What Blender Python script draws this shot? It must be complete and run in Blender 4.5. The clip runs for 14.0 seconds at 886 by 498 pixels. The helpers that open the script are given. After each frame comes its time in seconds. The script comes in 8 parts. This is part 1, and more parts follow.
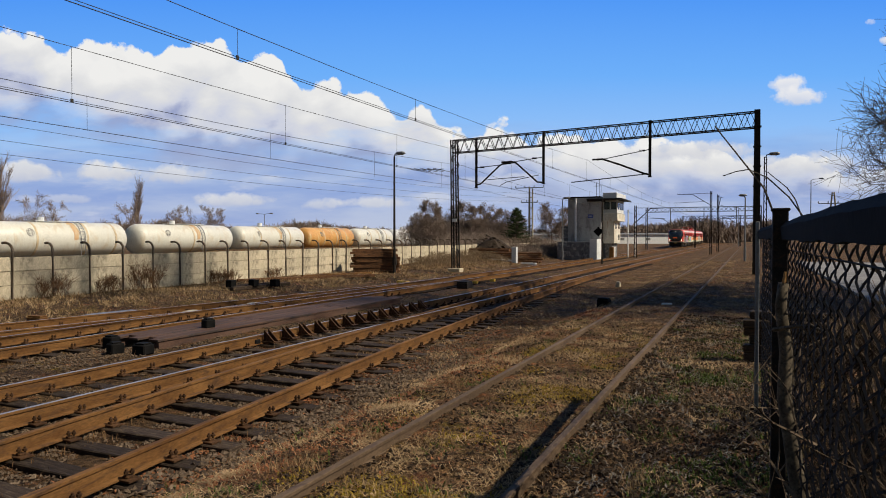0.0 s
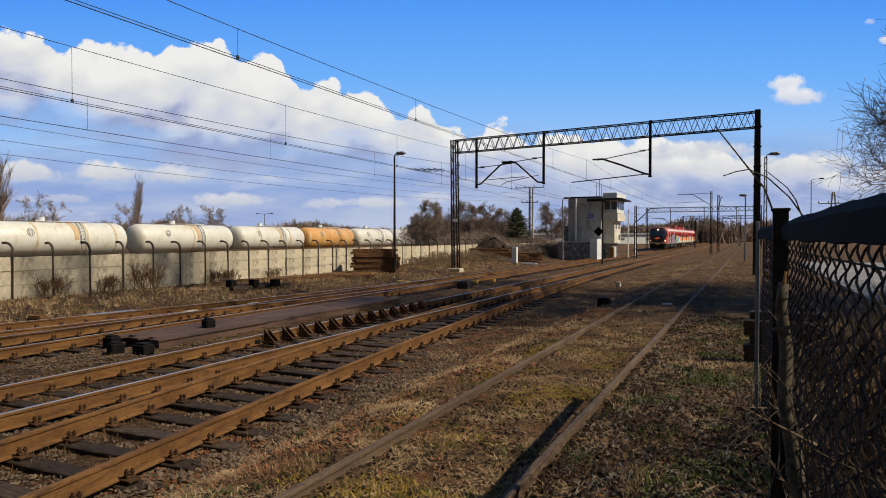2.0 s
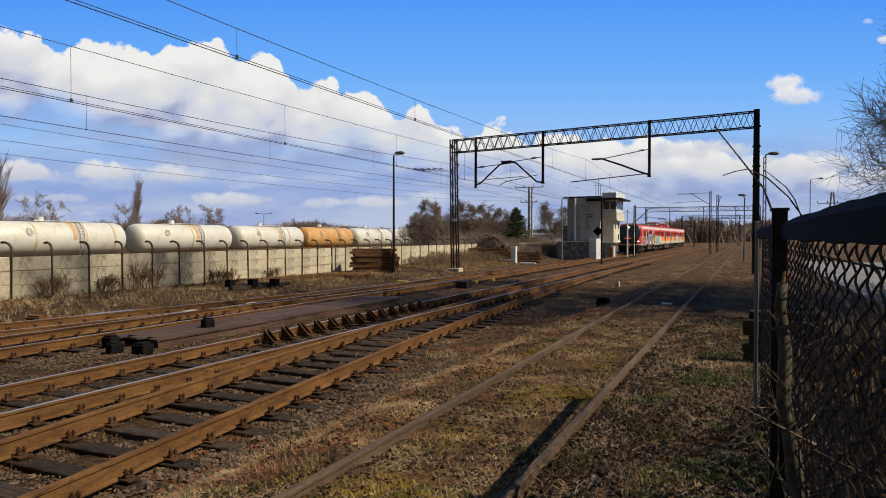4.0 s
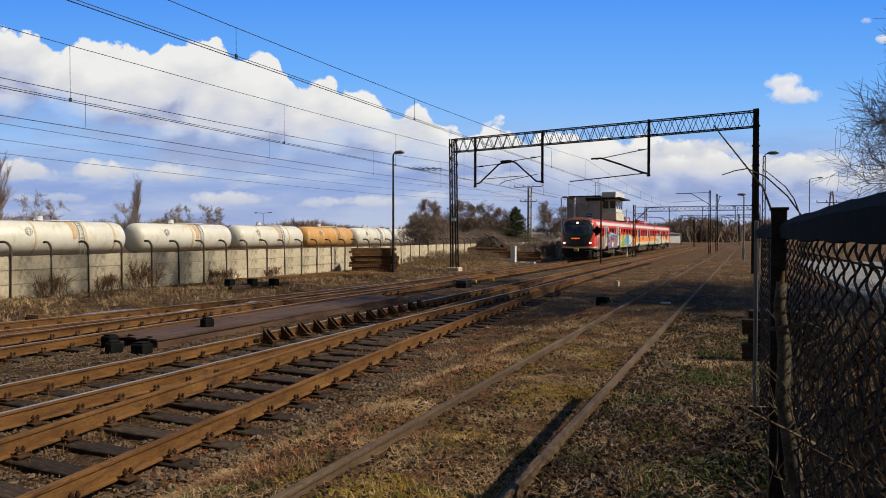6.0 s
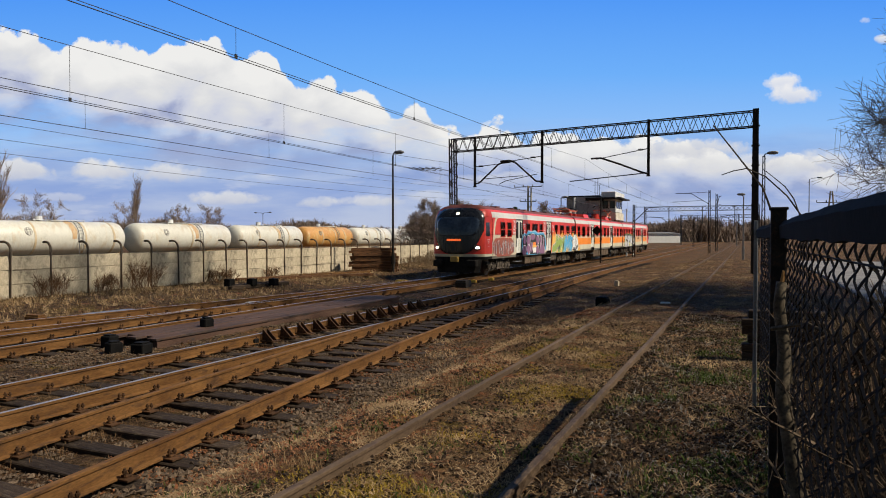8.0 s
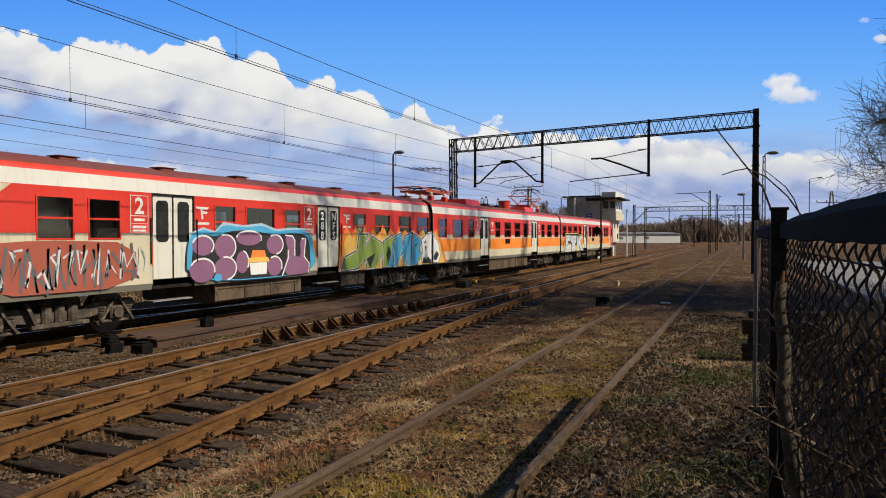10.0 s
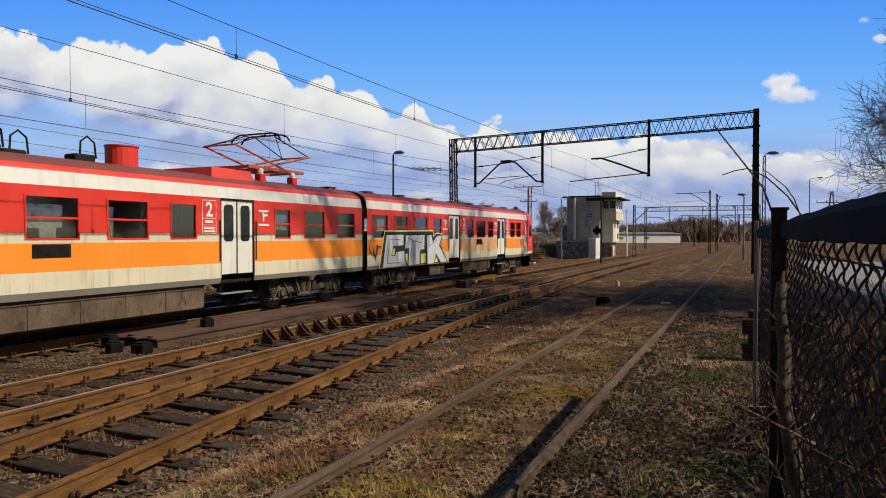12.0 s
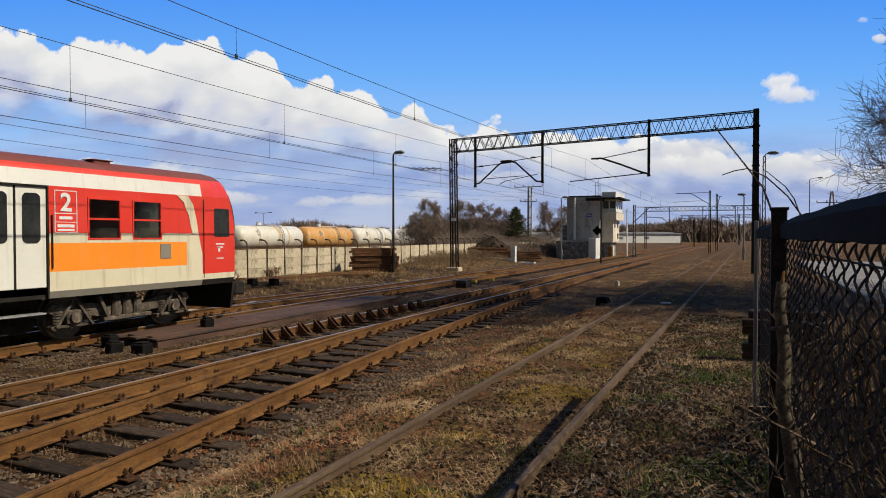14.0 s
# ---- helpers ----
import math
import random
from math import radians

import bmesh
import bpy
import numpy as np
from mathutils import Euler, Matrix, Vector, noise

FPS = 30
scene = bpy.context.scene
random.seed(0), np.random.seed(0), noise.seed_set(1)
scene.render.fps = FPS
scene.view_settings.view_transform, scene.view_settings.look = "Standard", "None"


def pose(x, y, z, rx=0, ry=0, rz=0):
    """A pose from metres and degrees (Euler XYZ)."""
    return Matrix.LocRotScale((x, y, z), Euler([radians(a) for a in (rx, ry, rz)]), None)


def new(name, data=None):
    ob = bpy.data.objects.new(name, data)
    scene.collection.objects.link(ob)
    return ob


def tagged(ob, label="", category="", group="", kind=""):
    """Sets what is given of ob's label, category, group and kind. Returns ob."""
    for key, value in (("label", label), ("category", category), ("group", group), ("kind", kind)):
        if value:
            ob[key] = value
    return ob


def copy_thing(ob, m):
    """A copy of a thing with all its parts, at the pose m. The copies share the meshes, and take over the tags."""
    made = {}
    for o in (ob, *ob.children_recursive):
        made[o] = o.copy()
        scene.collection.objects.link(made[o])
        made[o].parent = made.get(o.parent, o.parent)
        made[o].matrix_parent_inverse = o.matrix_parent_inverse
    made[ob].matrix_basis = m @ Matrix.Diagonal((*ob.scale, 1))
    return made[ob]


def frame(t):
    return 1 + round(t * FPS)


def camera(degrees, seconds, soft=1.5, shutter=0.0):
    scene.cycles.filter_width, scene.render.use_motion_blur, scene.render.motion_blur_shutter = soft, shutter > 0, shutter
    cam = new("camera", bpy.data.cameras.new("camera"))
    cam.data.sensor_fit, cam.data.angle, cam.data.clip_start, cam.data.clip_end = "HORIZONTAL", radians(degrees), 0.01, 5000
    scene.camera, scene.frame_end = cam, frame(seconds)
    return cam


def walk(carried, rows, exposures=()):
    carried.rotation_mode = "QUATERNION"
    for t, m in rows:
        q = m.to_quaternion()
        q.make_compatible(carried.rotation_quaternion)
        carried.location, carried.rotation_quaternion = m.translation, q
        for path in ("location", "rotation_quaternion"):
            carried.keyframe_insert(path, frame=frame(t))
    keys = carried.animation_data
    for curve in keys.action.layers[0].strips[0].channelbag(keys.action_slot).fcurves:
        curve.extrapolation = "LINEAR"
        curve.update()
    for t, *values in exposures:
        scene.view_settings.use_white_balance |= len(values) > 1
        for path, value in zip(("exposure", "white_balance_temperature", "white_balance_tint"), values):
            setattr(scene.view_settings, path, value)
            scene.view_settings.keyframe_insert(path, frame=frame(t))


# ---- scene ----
cam = camera(67.5, 14.0, soft=1.0)
EYE = (0.0, 0.0, 2.04)


def aim(turn, tilt):
    """The camera's pose: its turn to the left of the tracks and its tilt, in degrees."""
    return pose(*EYE, 90 + tilt, 0, turn)


walk(cam, [
    (0.0, aim(24.755 + 0.10, -1.123 + 0.075)),
    (1.0, aim(24.755 + 0.10, -1.123 + 0.075)),
    (2.3, aim(24.755 + 0.12, -1.123 + 0.075)),
    (3.2, aim(24.755 + 0.09, -1.123 + 0.072)),
    (5.3, aim(24.755 + 0.01, -1.123 + 0.005)),
    (6.5, aim(24.755, -1.123)),
    (8.2, aim(24.755 - 0.02, -1.123 - 0.01)),
    (10.4, aim(24.755, -1.123)),
    (14.0, aim(24.755 + 0.01, -1.123)),
])

# ---- light ----
SUN_AZ, SUN_EL = 80.0, 45.0   # azimuth from the tracks' direction (+y), clockwise; elevation
world = bpy.data.worlds.new("sky")
scene.world = world
world.use_nodes = True
wn = world.node_tree.nodes
sky = wn.new("ShaderNodeTexSky")
sky.sky_type = "NISHITA"
sky.sun_disc = False
sky.sun_elevation, sky.sun_rotation = radians(SUN_EL), radians(SUN_AZ)
sky.air_density, sky.dust_density, sky.ozone_density = 1.0, 0.4, 2.0
world.node_tree.links.new(sky.outputs[0], wn["Background"].inputs[0])
wn["Background"].inputs[1].default_value = 0.042
sun_data = bpy.data.lights.new("sun", "SUN")
sun_data.energy, sun_data.angle, sun_data.color = 4.8, radians(0.53), (1.0, 0.90, 0.74)
sun = new("sun", sun_data)
_a, _e = radians(SUN_AZ), radians(SUN_EL)
SUN_DIR = Vector((math.sin(_a) * math.cos(_e), math.cos(_a) * math.cos(_e), math.sin(_e)))
sun.matrix_world = Matrix.Translation((30, -20, 40)) @ SUN_DIR.to_track_quat("Z", "Y").to_matrix().to_4x4()
scene.view_settings.exposure = 0.0


# ---- mesh and material helpers ----
def nd(mt, kind, **values):
    n = mt.node_tree.nodes.new(kind)
    for k, v in values.items():
        n.inputs[k.replace("_", " ")].default_value = v
    return n


def math_node(mt, op, a, b=None, clamp=False):
    n = mt.node_tree.nodes.new("ShaderNodeMath")
    n.operation, n.use_clamp = op, clamp
    for i, v in enumerate((a, b)):
        if v is None:
            continue
        if isinstance(v, (int, float)):
            n.inputs[i].default_value = v
        else:
            mt.node_tree.links.new(v, n.inputs[i])
    return n.outputs[0]


def ramp(mt, fac, stops, constant=False):
    n = mt.node_tree.nodes.new("ShaderNodeValToRGB")
    if constant:
        n.color_ramp.interpolation = "CONSTANT"
    e = n.color_ramp.elements
    while len(e) < len(stops):
        e.new(0.5)
    for el, (p, c) in zip(e, stops):
        el.position = p
        el.color = (*c, 1) if len(c) == 3 else c
    if fac is not None:
        mt.node_tree.links.new(fac, n.inputs[0])
    return n.outputs[0]


def mix(mt, fac, a, b, mode="MIX"):
    n = mt.node_tree.nodes.new("ShaderNodeMix")
    n.data_type, n.blend_type = "RGBA", mode
    for i, v in ((0, fac), (6, a), (7, b)):
        if isinstance(v, (int, float)):
            n.inputs[i].default_value = v
        elif isinstance(v, tuple):
            n.inputs[i].default_value = (*v, 1) if len(v) == 3 else v
        else:
            mt.node_tree.links.new(v, n.inputs[i])
    return n.outputs[2]


def noise_tex(mt, vec, scale, detail=5.0, rough=0.55, dist=0.0):
    n = nd(mt, "ShaderNodeTexNoise", Scale=scale, Detail=detail, Roughness=rough, Distortion=dist)
    if vec is not None:
        mt.node_tree.links.new(vec, n.inputs["Vector"])
    return n.outputs["Fac"]


def coords(mt, sx=1.0, sy=1.0, sz=1.0):
    tc = mt.node_tree.nodes.new("ShaderNodeTexCoord")
    mp = mt.node_tree.nodes.new("ShaderNodeMapping")
    mp.inputs["Scale"].default_value = (sx, sy, sz)
    mt.node_tree.links.new(tc.outputs["Object"], mp.inputs["Vector"])
    return mp.outputs[0]


def blank(name):
    mt = bpy.data.materials.new(name)
    mt.use_nodes = True
    return mt, mt.node_tree.nodes["Principled BSDF"]


def finish(mt, bsdf, color, rough=0.8, metal=0.0, height=None, strength=0.3, depth=0.02):
    links = mt.node_tree.links
    if isinstance(color, tuple):
        bsdf.inputs["Base Color"].default_value = (*color, 1)
    else:
        links.new(color, bsdf.inputs["Base Color"])
    if isinstance(rough, (int, float)):
        bsdf.inputs["Roughness"].default_value = rough
    else:
        links.new(rough, bsdf.inputs["Roughness"])
    bsdf.inputs["Metallic"].default_value = metal
    if isinstance(rough, (int, float)) and rough >= 0.75:
        bsdf.inputs["Specular IOR Level"].default_value = 0.12
    if height is not None:
        b = nd(mt, "ShaderNodeBump", Strength=strength, Distance=depth)
        links.new(height, b.inputs["Height"])
        links.new(b.outputs[0], bsdf.inputs["Normal"])
    return mt


def mottled(name, c1, c2, scale=4.0, fine=40.0, rough=0.85, metal=0.0, bump=0.3, depth=0.01, stretch=(1, 1, 1), c3=None, rnd=0.0):
    """A worn surface: two colours by a broad noise, a finer grain over it, an optional third colour in patches."""
    mt, bsdf = blank(name)
    v = coords(mt, *stretch)
    broad = noise_tex(mt, v, scale, 6, 0.6)
    grain = noise_tex(mt, v, fine, 4, 0.6)
    col = ramp(mt, broad, [(0.32, c1), (0.68, c2)])
    if c3:
        patch = noise_tex(mt, v, scale * 2.3, 7, 0.65, 0.6)
        col = mix(mt, ramp(mt, patch, [(0.52, (0, 0, 0)), (0.66, (1, 1, 1))]), col, c3)
    shade = ramp(mt, grain, [(0.25, (0.62, 0.62, 0.62)), (0.75, (1.25, 1.25, 1.25))])
    col = mix(mt, 1.0, col, shade, "MULTIPLY")
    if rnd:
        oi = mt.node_tree.nodes.new("ShaderNodeObjectInfo")
        lev = ramp(mt, oi.outputs["Random"], [(0, (1 - rnd,) * 3), (1, (1 + rnd,) * 3)])
        col = mix(mt, 1.0, col, lev, "MULTIPLY")
    h = math_node(mt, "ADD", broad, math_node(mt, "MULTIPLY", grain, 0.5))
    return finish(mt, bsdf, col, rough, metal, h, bump, depth)


def obj(name, bm, material=None, parent=None, label="", smooth=False):
    me = bpy.data.meshes.new(name)
    bm.normal_update()
    bm.to_mesh(me)
    bm.free()
    if smooth:
        for p in me.polygons:
            p.use_smooth = True
    for m in (material if isinstance(material, (list, tuple)) else [material]):
        if m:
            me.materials.append(m)
    ob = new(name, me)
    if parent:
        ob.parent = parent
    if label:
        ob["label"] = label
    return ob


def part(name, bm, material, parent, label="", smooth=False):
    return obj(name, bm, material, parent, label, smooth)


def share(name, data, m, parent):
    """One more object on the same mesh."""
    ob = new(name, data)
    ob.parent = parent
    ob.matrix_basis = m
    return ob


def thing(name, at=(0, 0, 0), rz=0.0, **tags):
    ob = new(name)
    ob.matrix_basis = pose(*at, 0, 0, rz)
    return tagged(ob, **tags)


def box(bm, lo, hi, bevel=0.0, m=None, mi=0):
    x0, y0, z0 = lo
    x1, y1, z1 = hi
    vs = [bm.verts.new((x, y, z)) for z in (z0, z1) for x, y in ((x0, y0), (x1, y0), (x1, y1), (x0, y1))]
    fs = [bm.faces.new([vs[i] for i in f]) for f in
          ((3, 2, 1, 0), (4, 5, 6, 7), (0, 1, 5, 4), (1, 2, 6, 5), (2, 3, 7, 6), (3, 0, 4, 7))]
    for f in fs:
        f.material_index = mi
    if bevel:
        es = list({e for f in fs for e in f.edges})
        got = bmesh.ops.bevel(bm, geom=es, offset=bevel, segments=1, affect="EDGES", profile=0.5)
        vs = list({v for f in got["faces"] for v in f.verts} | {v for v in vs if v.is_valid})
    if m is not None:
        bmesh.ops.transform(bm, matrix=m, verts=vs)
    return vs


def tube(bm, a, b, r0, r1=None, n=8, caps=True, mi=0):
    """A tapered round bar from a to b."""
    a, b = Vector(a), Vector(b)
    r1 = r0 if r1 is None else r1
    q = (b - a).to_track_quat("Z", "Y").to_matrix()
    rings = []
    for p, r in ((a, r0), (b, r1)):
        rings.append([bm.verts.new(p + q @ Vector((r * math.cos(i * math.tau / n), r * math.sin(i * math.tau / n), 0))) for i in range(n)])
    for i in range(n):
        bm.faces.new((rings[0][i], rings[0][(i + 1) % n], rings[1][(i + 1) % n], rings[1][i])).material_index = mi
    if caps:
        bm.faces.new(rings[0][::-1]).material_index = mi
        bm.faces.new(rings[1]).material_index = mi
    return rings


def pipe(bm, pts, r, n=6, taper=1.0, mi=0):
    """A bar along a line of points, of one skin."""
    pts = [Vector(p) for p in pts]
    rings = []
    for i, p in enumerate(pts):
        d = (pts[min(i + 1, len(pts) - 1)] - pts[max(i - 1, 0)])
        q = d.to_track_quat("Z", "Y").to_matrix()
        rr = r * (1 + (taper - 1) * i / max(1, len(pts) - 1))
        rings.append([bm.verts.new(p + q @ Vector((rr * math.cos(k * math.tau / n), rr * math.sin(k * math.tau / n), 0))) for k in range(n)])
    for r0, r1 in zip(rings, rings[1:]):
        # join each corner to the nearest one of the next ring
        off = min(range(n), key=lambda o: sum((r0[k].co - r1[(k + o) % n].co).length for k in range(n)))
        for k in range(n):
            bm.faces.new((r0[k], r0[(k + 1) % n], r1[(k + 1 + off) % n], r1[(k + off) % n])).material_index = mi
    bm.faces.new(rings[0][::-1]).material_index = mi
    bm.faces.new(rings[-1]).material_index = mi


def strut(bm, a, b, w, d=None):
    """A square bar from a to b."""
    d = w if d is None else d
    a, b = Vector(a), Vector(b)
    q = (b - a).to_track_quat("Z", "Y").to_matrix().to_4x4()
    L = (b - a).length
    box(bm, (-w / 2, -d / 2, 0), (w / 2, d / 2, L), 0, Matrix.Translation(a) @ q)


def loft(bm, sections, closed=True, caps=True, mi=0):
    """A skin over rings of points of equal count."""
    rings = [[bm.verts.new(p) for p in s] for s in sections]
    n = len(rings[0])
    for r0, r1 in zip(rings, rings[1:]):
        for k in range(n if closed else n - 1):
            bm.faces.new((r0[k], r0[(k + 1) % n], r1[(k + 1) % n], r1[k])).material_index = mi
    if caps:
        bm.faces.new(rings[0][::-1]).material_index = mi
        bm.faces.new(rings[-1]).material_index = mi
    return rings


def sheet(bm, pts, mi=0):
    f = bm.faces.new([bm.verts.new(p) for p in pts])
    f.material_index = mi
    return f


def smoothstep(a, b, x):
    t = max(0.0, min(1.0, (x - a) / (b - a)))
    return t * t * (3 - 2 * t)


def ground_z(x, y):
    """The ground's height: level by the siding, lower under the main tracks, a bank before the wall's far end."""
    z = -0.36 * smoothstep(-3.7, -5.0, x) + 0.08 * smoothstep(-10.4, -10.8, x) * (1 - smoothstep(-12.0, -12.4, x))
    z += 0.21 * smoothstep(-17.0, -19.5, x)
    z += 0.75 * smoothstep(-18.5, -25, x) * smoothstep(33, 62, y) * (1 - smoothstep(120, 220, y))
    z += 0.25 * smoothstep(0, 40, x - 8)
    near = 1 - smoothstep(60, 140, abs(y) + abs(x))
    z += near * 0.05 * (noise.noise((x * 0.35, y * 0.35, 0.3)) + (0.5 * noise.noise((x * 1.1, y * 1.1, 4.0)) + 0.55 * noise.noise((x * 3.4, y * 3.4, 9.0)) + 0.45 * noise.noise((x * 6.3, y * 6.3, 2.0))) * (1 - smoothstep(15, 30, y)))
    return z


# ---- materials ----
def ground_material():
    mt, bsdf = blank("ballast_and_dry_grass")
    v = coords(mt)
    big = noise_tex(mt, v, 0.5, 5, 0.6, 0.4)
    mid = noise_tex(mt, v, 3.2, 6, 0.68)
    clod = noise_tex(mt, v, 11, 6, 0.72)
    fine = noise_tex(mt, v, 46, 5, 0.7)
    straw = noise_tex(mt, coords(mt, 55, 20, 55), 1.0, 4, 0.6, 1.8)
    earth = ramp(mt, mid, [(0.3, (0.030, 0.018, 0.010)), (0.52, (0.085, 0.052, 0.028)), (0.72, (0.17, 0.105, 0.056))])
    grass = ramp(mt, straw, [(0.3, (0.050, 0.031, 0.014)), (0.55, (0.155, 0.098, 0.046)), (0.8, (0.30, 0.205, 0.108))])
    col = mix(mt, ramp(mt, big, [(0.40, (0, 0, 0)), (0.6, (0.8, 0.8, 0.8))]), earth, grass)
    moss = noise_tex(mt, v, 1.1, 6, 0.65)
    col = mix(mt, ramp(mt, moss, [(0.55, (0, 0, 0)), (0.68, (0.6, 0.6, 0.6))]), col, (0.19, 0.140, 0.020))
    leaf = noise_tex(mt, v, 1.7, 6, 0.7)
    col = mix(mt, ramp(mt, leaf, [(0.52, (0, 0, 0)), (0.66, (0.75, 0.75, 0.75))]), col, (0.22, 0.085, 0.036))
    col = mix(mt, 1.0, col, ramp(mt, clod, [(0.32, (0.16, 0.15, 0.14)), (0.50, (0.88, 0.86, 0.84)), (0.68, (2.1, 1.95, 1.8))]), "MULTIPLY")
    col = mix(mt, 1.0, col, ramp(mt, fine, [(0.28, (0.45, 0.45, 0.45)), (0.75, (1.5, 1.5, 1.5))]), "MULTIPLY")
    h = math_node(mt, "ADD", math_node(mt, "MULTIPLY", fine, 0.5), math_node(mt, "ADD", math_node(mt, "MULTIPLY", straw, 0.4), math_node(mt, "MULTIPLY", clod, 1.6)))
    return finish(mt, bsdf, col, 0.95, 0, h, 1.0, 0.07)


M_GROUND = ground_material()
M_RUST = mottled("rusty_rail_steel", (0.105, 0.048, 0.016), (0.20, 0.100, 0.034), 5, 60, 0.78, 0.0, 0.35, 0.004, (1, 0.25, 1), (0.085, 0.045, 0.022))
M_RUST_PALE = mottled("pale_rusty_rail", (0.09, 0.060, 0.038), (0.165, 0.113, 0.072), 4, 60, 0.8, 0.1, 0.4, 0.004, (1, 0.3, 1), (0.09, 0.06, 0.045))
M_SHINE = mottled("polished_rail_head", (0.26, 0.24, 0.22), (0.42, 0.40, 0.37), 6, 80, 0.42, 0.55, 0.1, 0.001, (1, 0.1, 1))
M_SLEEPER = mottled("old_tarred_sleeper_wood", (0.020, 0.014, 0.010), (0.060, 0.041, 0.028), 6, 50, 0.85, 0, 0.6, 0.01, (0.4, 4, 4), (0.10, 0.075, 0.05), 0.3)
M_CLIP = mottled("rusty_dark_fastening", (0.035, 0.02, 0.012), (0.11, 0.055, 0.025), 20, 90, 0.8, 0.2, 0.4, 0.003, rnd=0.3)
M_STONE = mottled("ballast_stone", (0.045, 0.031, 0.021), (0.185, 0.132, 0.088), 9, 60, 0.9, 0, 0.5, 0.006)
M_CONC = mottled("weathered_concrete_panel", (0.44, 0.375, 0.265), (0.62, 0.535, 0.385), 0.9, 30, 0.9, 0, 0.35, 0.008, (1, 1, 0.6), (0.30, 0.255, 0.185), 0.12)
M_DARKSTEEL = mottled("dark_painted_steel", (0.014, 0.013, 0.012), (0.034, 0.029, 0.025), 7, 60, 0.75, 0.0, 0.2, 0.003, c3=(0.055, 0.034, 0.021))
M_GREYSTEEL = mottled("grey_galvanised_steel", (0.16, 0.165, 0.17), (0.27, 0.27, 0.27), 5, 60, 0.55, 0.4, 0.2, 0.003)
M_WIRE = mottled("weathered_copper_wire", (0.03, 0.03, 0.03), (0.07, 0.062, 0.055), 5, 60, 0.6, 0.5, 0.1, 0.001)
M_TANK = mottled("cream_tank_paint", (0.62, 0.60, 0.51), (0.72, 0.70, 0.61), 0.6, 25, 0.42, 0, 0.05, 0.003, (1, 1, 0.35), (0.60, 0.53, 0.40))
M_TANK_OR = mottled("orange_stained_tank_paint", (0.52, 0.24, 0.06), (0.66, 0.36, 0.11), 0.6, 25, 0.5, 0, 0.05, 0.003, (1, 1, 0.35), (0.62, 0.45, 0.2))
M_TANK_WH = mottled("white_tank_paint", (0.62, 0.63, 0.63), (0.78, 0.78, 0.76), 0.6, 25, 0.42, 0, 0.05, 0.003, (1, 1, 0.35), (0.55, 0.52, 0.45))
M_RENDER = mottled("grey_weathered_render", (0.36, 0.345, 0.325), (0.50, 0.485, 0.46), 0.8, 30, 0.92, 0, 0.3, 0.008, (1, 1, 0.4), (0.27, 0.255, 0.24))
M_CREAM = mottled("stained_cream_render", (0.62, 0.57, 0.46), (0.78, 0.74, 0.64), 0.9, 30, 0.9, 0, 0.3, 0.008, (1, 1, 0.4), (0.46, 0.28, 0.16))
M_WHITE = mottled("white_paint", (0.68, 0.68, 0.66), (0.82, 0.82, 0.80), 1.5, 40, 0.6, 0, 0.1, 0.003)
M_BLACK = mottled("black_rubber", (0.004, 0.004, 0.004), (0.012, 0.011, 0.010), 3, 50, 0.9, 0, 0.3, 0.004)
M_WOOD = mottled("weathered_brown_timber", (0.12, 0.058, 0.028), (0.27, 0.135, 0.065), 3, 40, 0.88, 0, 0.6, 0.008, (4, 0.4, 4), (0.05, 0.032, 0.02), 0.25)
M_BARK = mottled("grey_brown_bark", (0.05, 0.04, 0.03), (0.13, 0.105, 0.08), 6, 40, 0.95, 0, 0.8, 0.02, (1, 1, 0.25))
M_TWIG = mottled("brown_bare_twigs", (0.085, 0.06, 0.04), (0.19, 0.14, 0.095), 3, 20, 0.95, 0, 0.2, 0.005)
M_STRAW = mottled("dry_straw_grass", (0.13, 0.075, 0.032), (0.50, 0.35, 0.19), 1.2, 9, 0.95, 0, 0.0, 0.001)
M_GREEN = mottled("green_weeds", (0.035, 0.06, 0.012), (0.09, 0.115, 0.025), 3, 30, 0.9, 0, 0.0, 0.001)
M_POST = mottled("rust_streaked_grey_post", (0.07, 0.058, 0.048), (0.17, 0.135, 0.10), 5, 40, 0.85, 0, 0.3, 0.004, (1, 1, 0.4), (0.20, 0.10, 0.05))
M_ASPHALT = mottled("worn_grey_paving", (0.17, 0.16, 0.15), (0.29, 0.275, 0.255), 0.7, 30, 0.9, 0, 0.3, 0.006, c3=(0.12, 0.11, 0.10))
M_GLASS_DARK = mottled("dark_window_glass", (0.012, 0.014, 0.016), (0.03, 0.033, 0.035), 1.5, 8, 0.12, 0, 0.0, 0.001)


# ---- ground ----
def build_ground():
    def axis(lo, hi, step, grow, far):
        a = list(np.arange(lo, hi + 1e-6, step))
        s, p = step, a[-1]
        while p < far:
            s *= grow
            p += s
            a.append(p)
        s, p, b = step, a[0], []
        while p > -far:
            s *= grow
            p -= s
            b.append(p)
        return b[::-1] + a
    xs, ys = axis(-7.0, 1.5, 0.07, 1.08, 3500), axis(1.5, 13.0, 0.07, 1.055, 4000)
    verts = [(x, y, ground_z(x, y)) for y in ys for x in xs]
    n = len(xs)
    faces = [(j * n + i, j * n + i + 1, (j + 1) * n + i + 1, (j + 1) * n + i) for j in range(len(ys) - 1) for i in range(n - 1)]
    me = bpy.data.meshes.new("ground")
    me.from_pydata(verts, [], faces)
    me.materials.append(M_GROUND)
    for p in me.polygons:
        p.use_smooth = True
    tagged(new("ground", me), "stony railway ground with dry grass and moss", "ground", kind="structure")


build_ground()

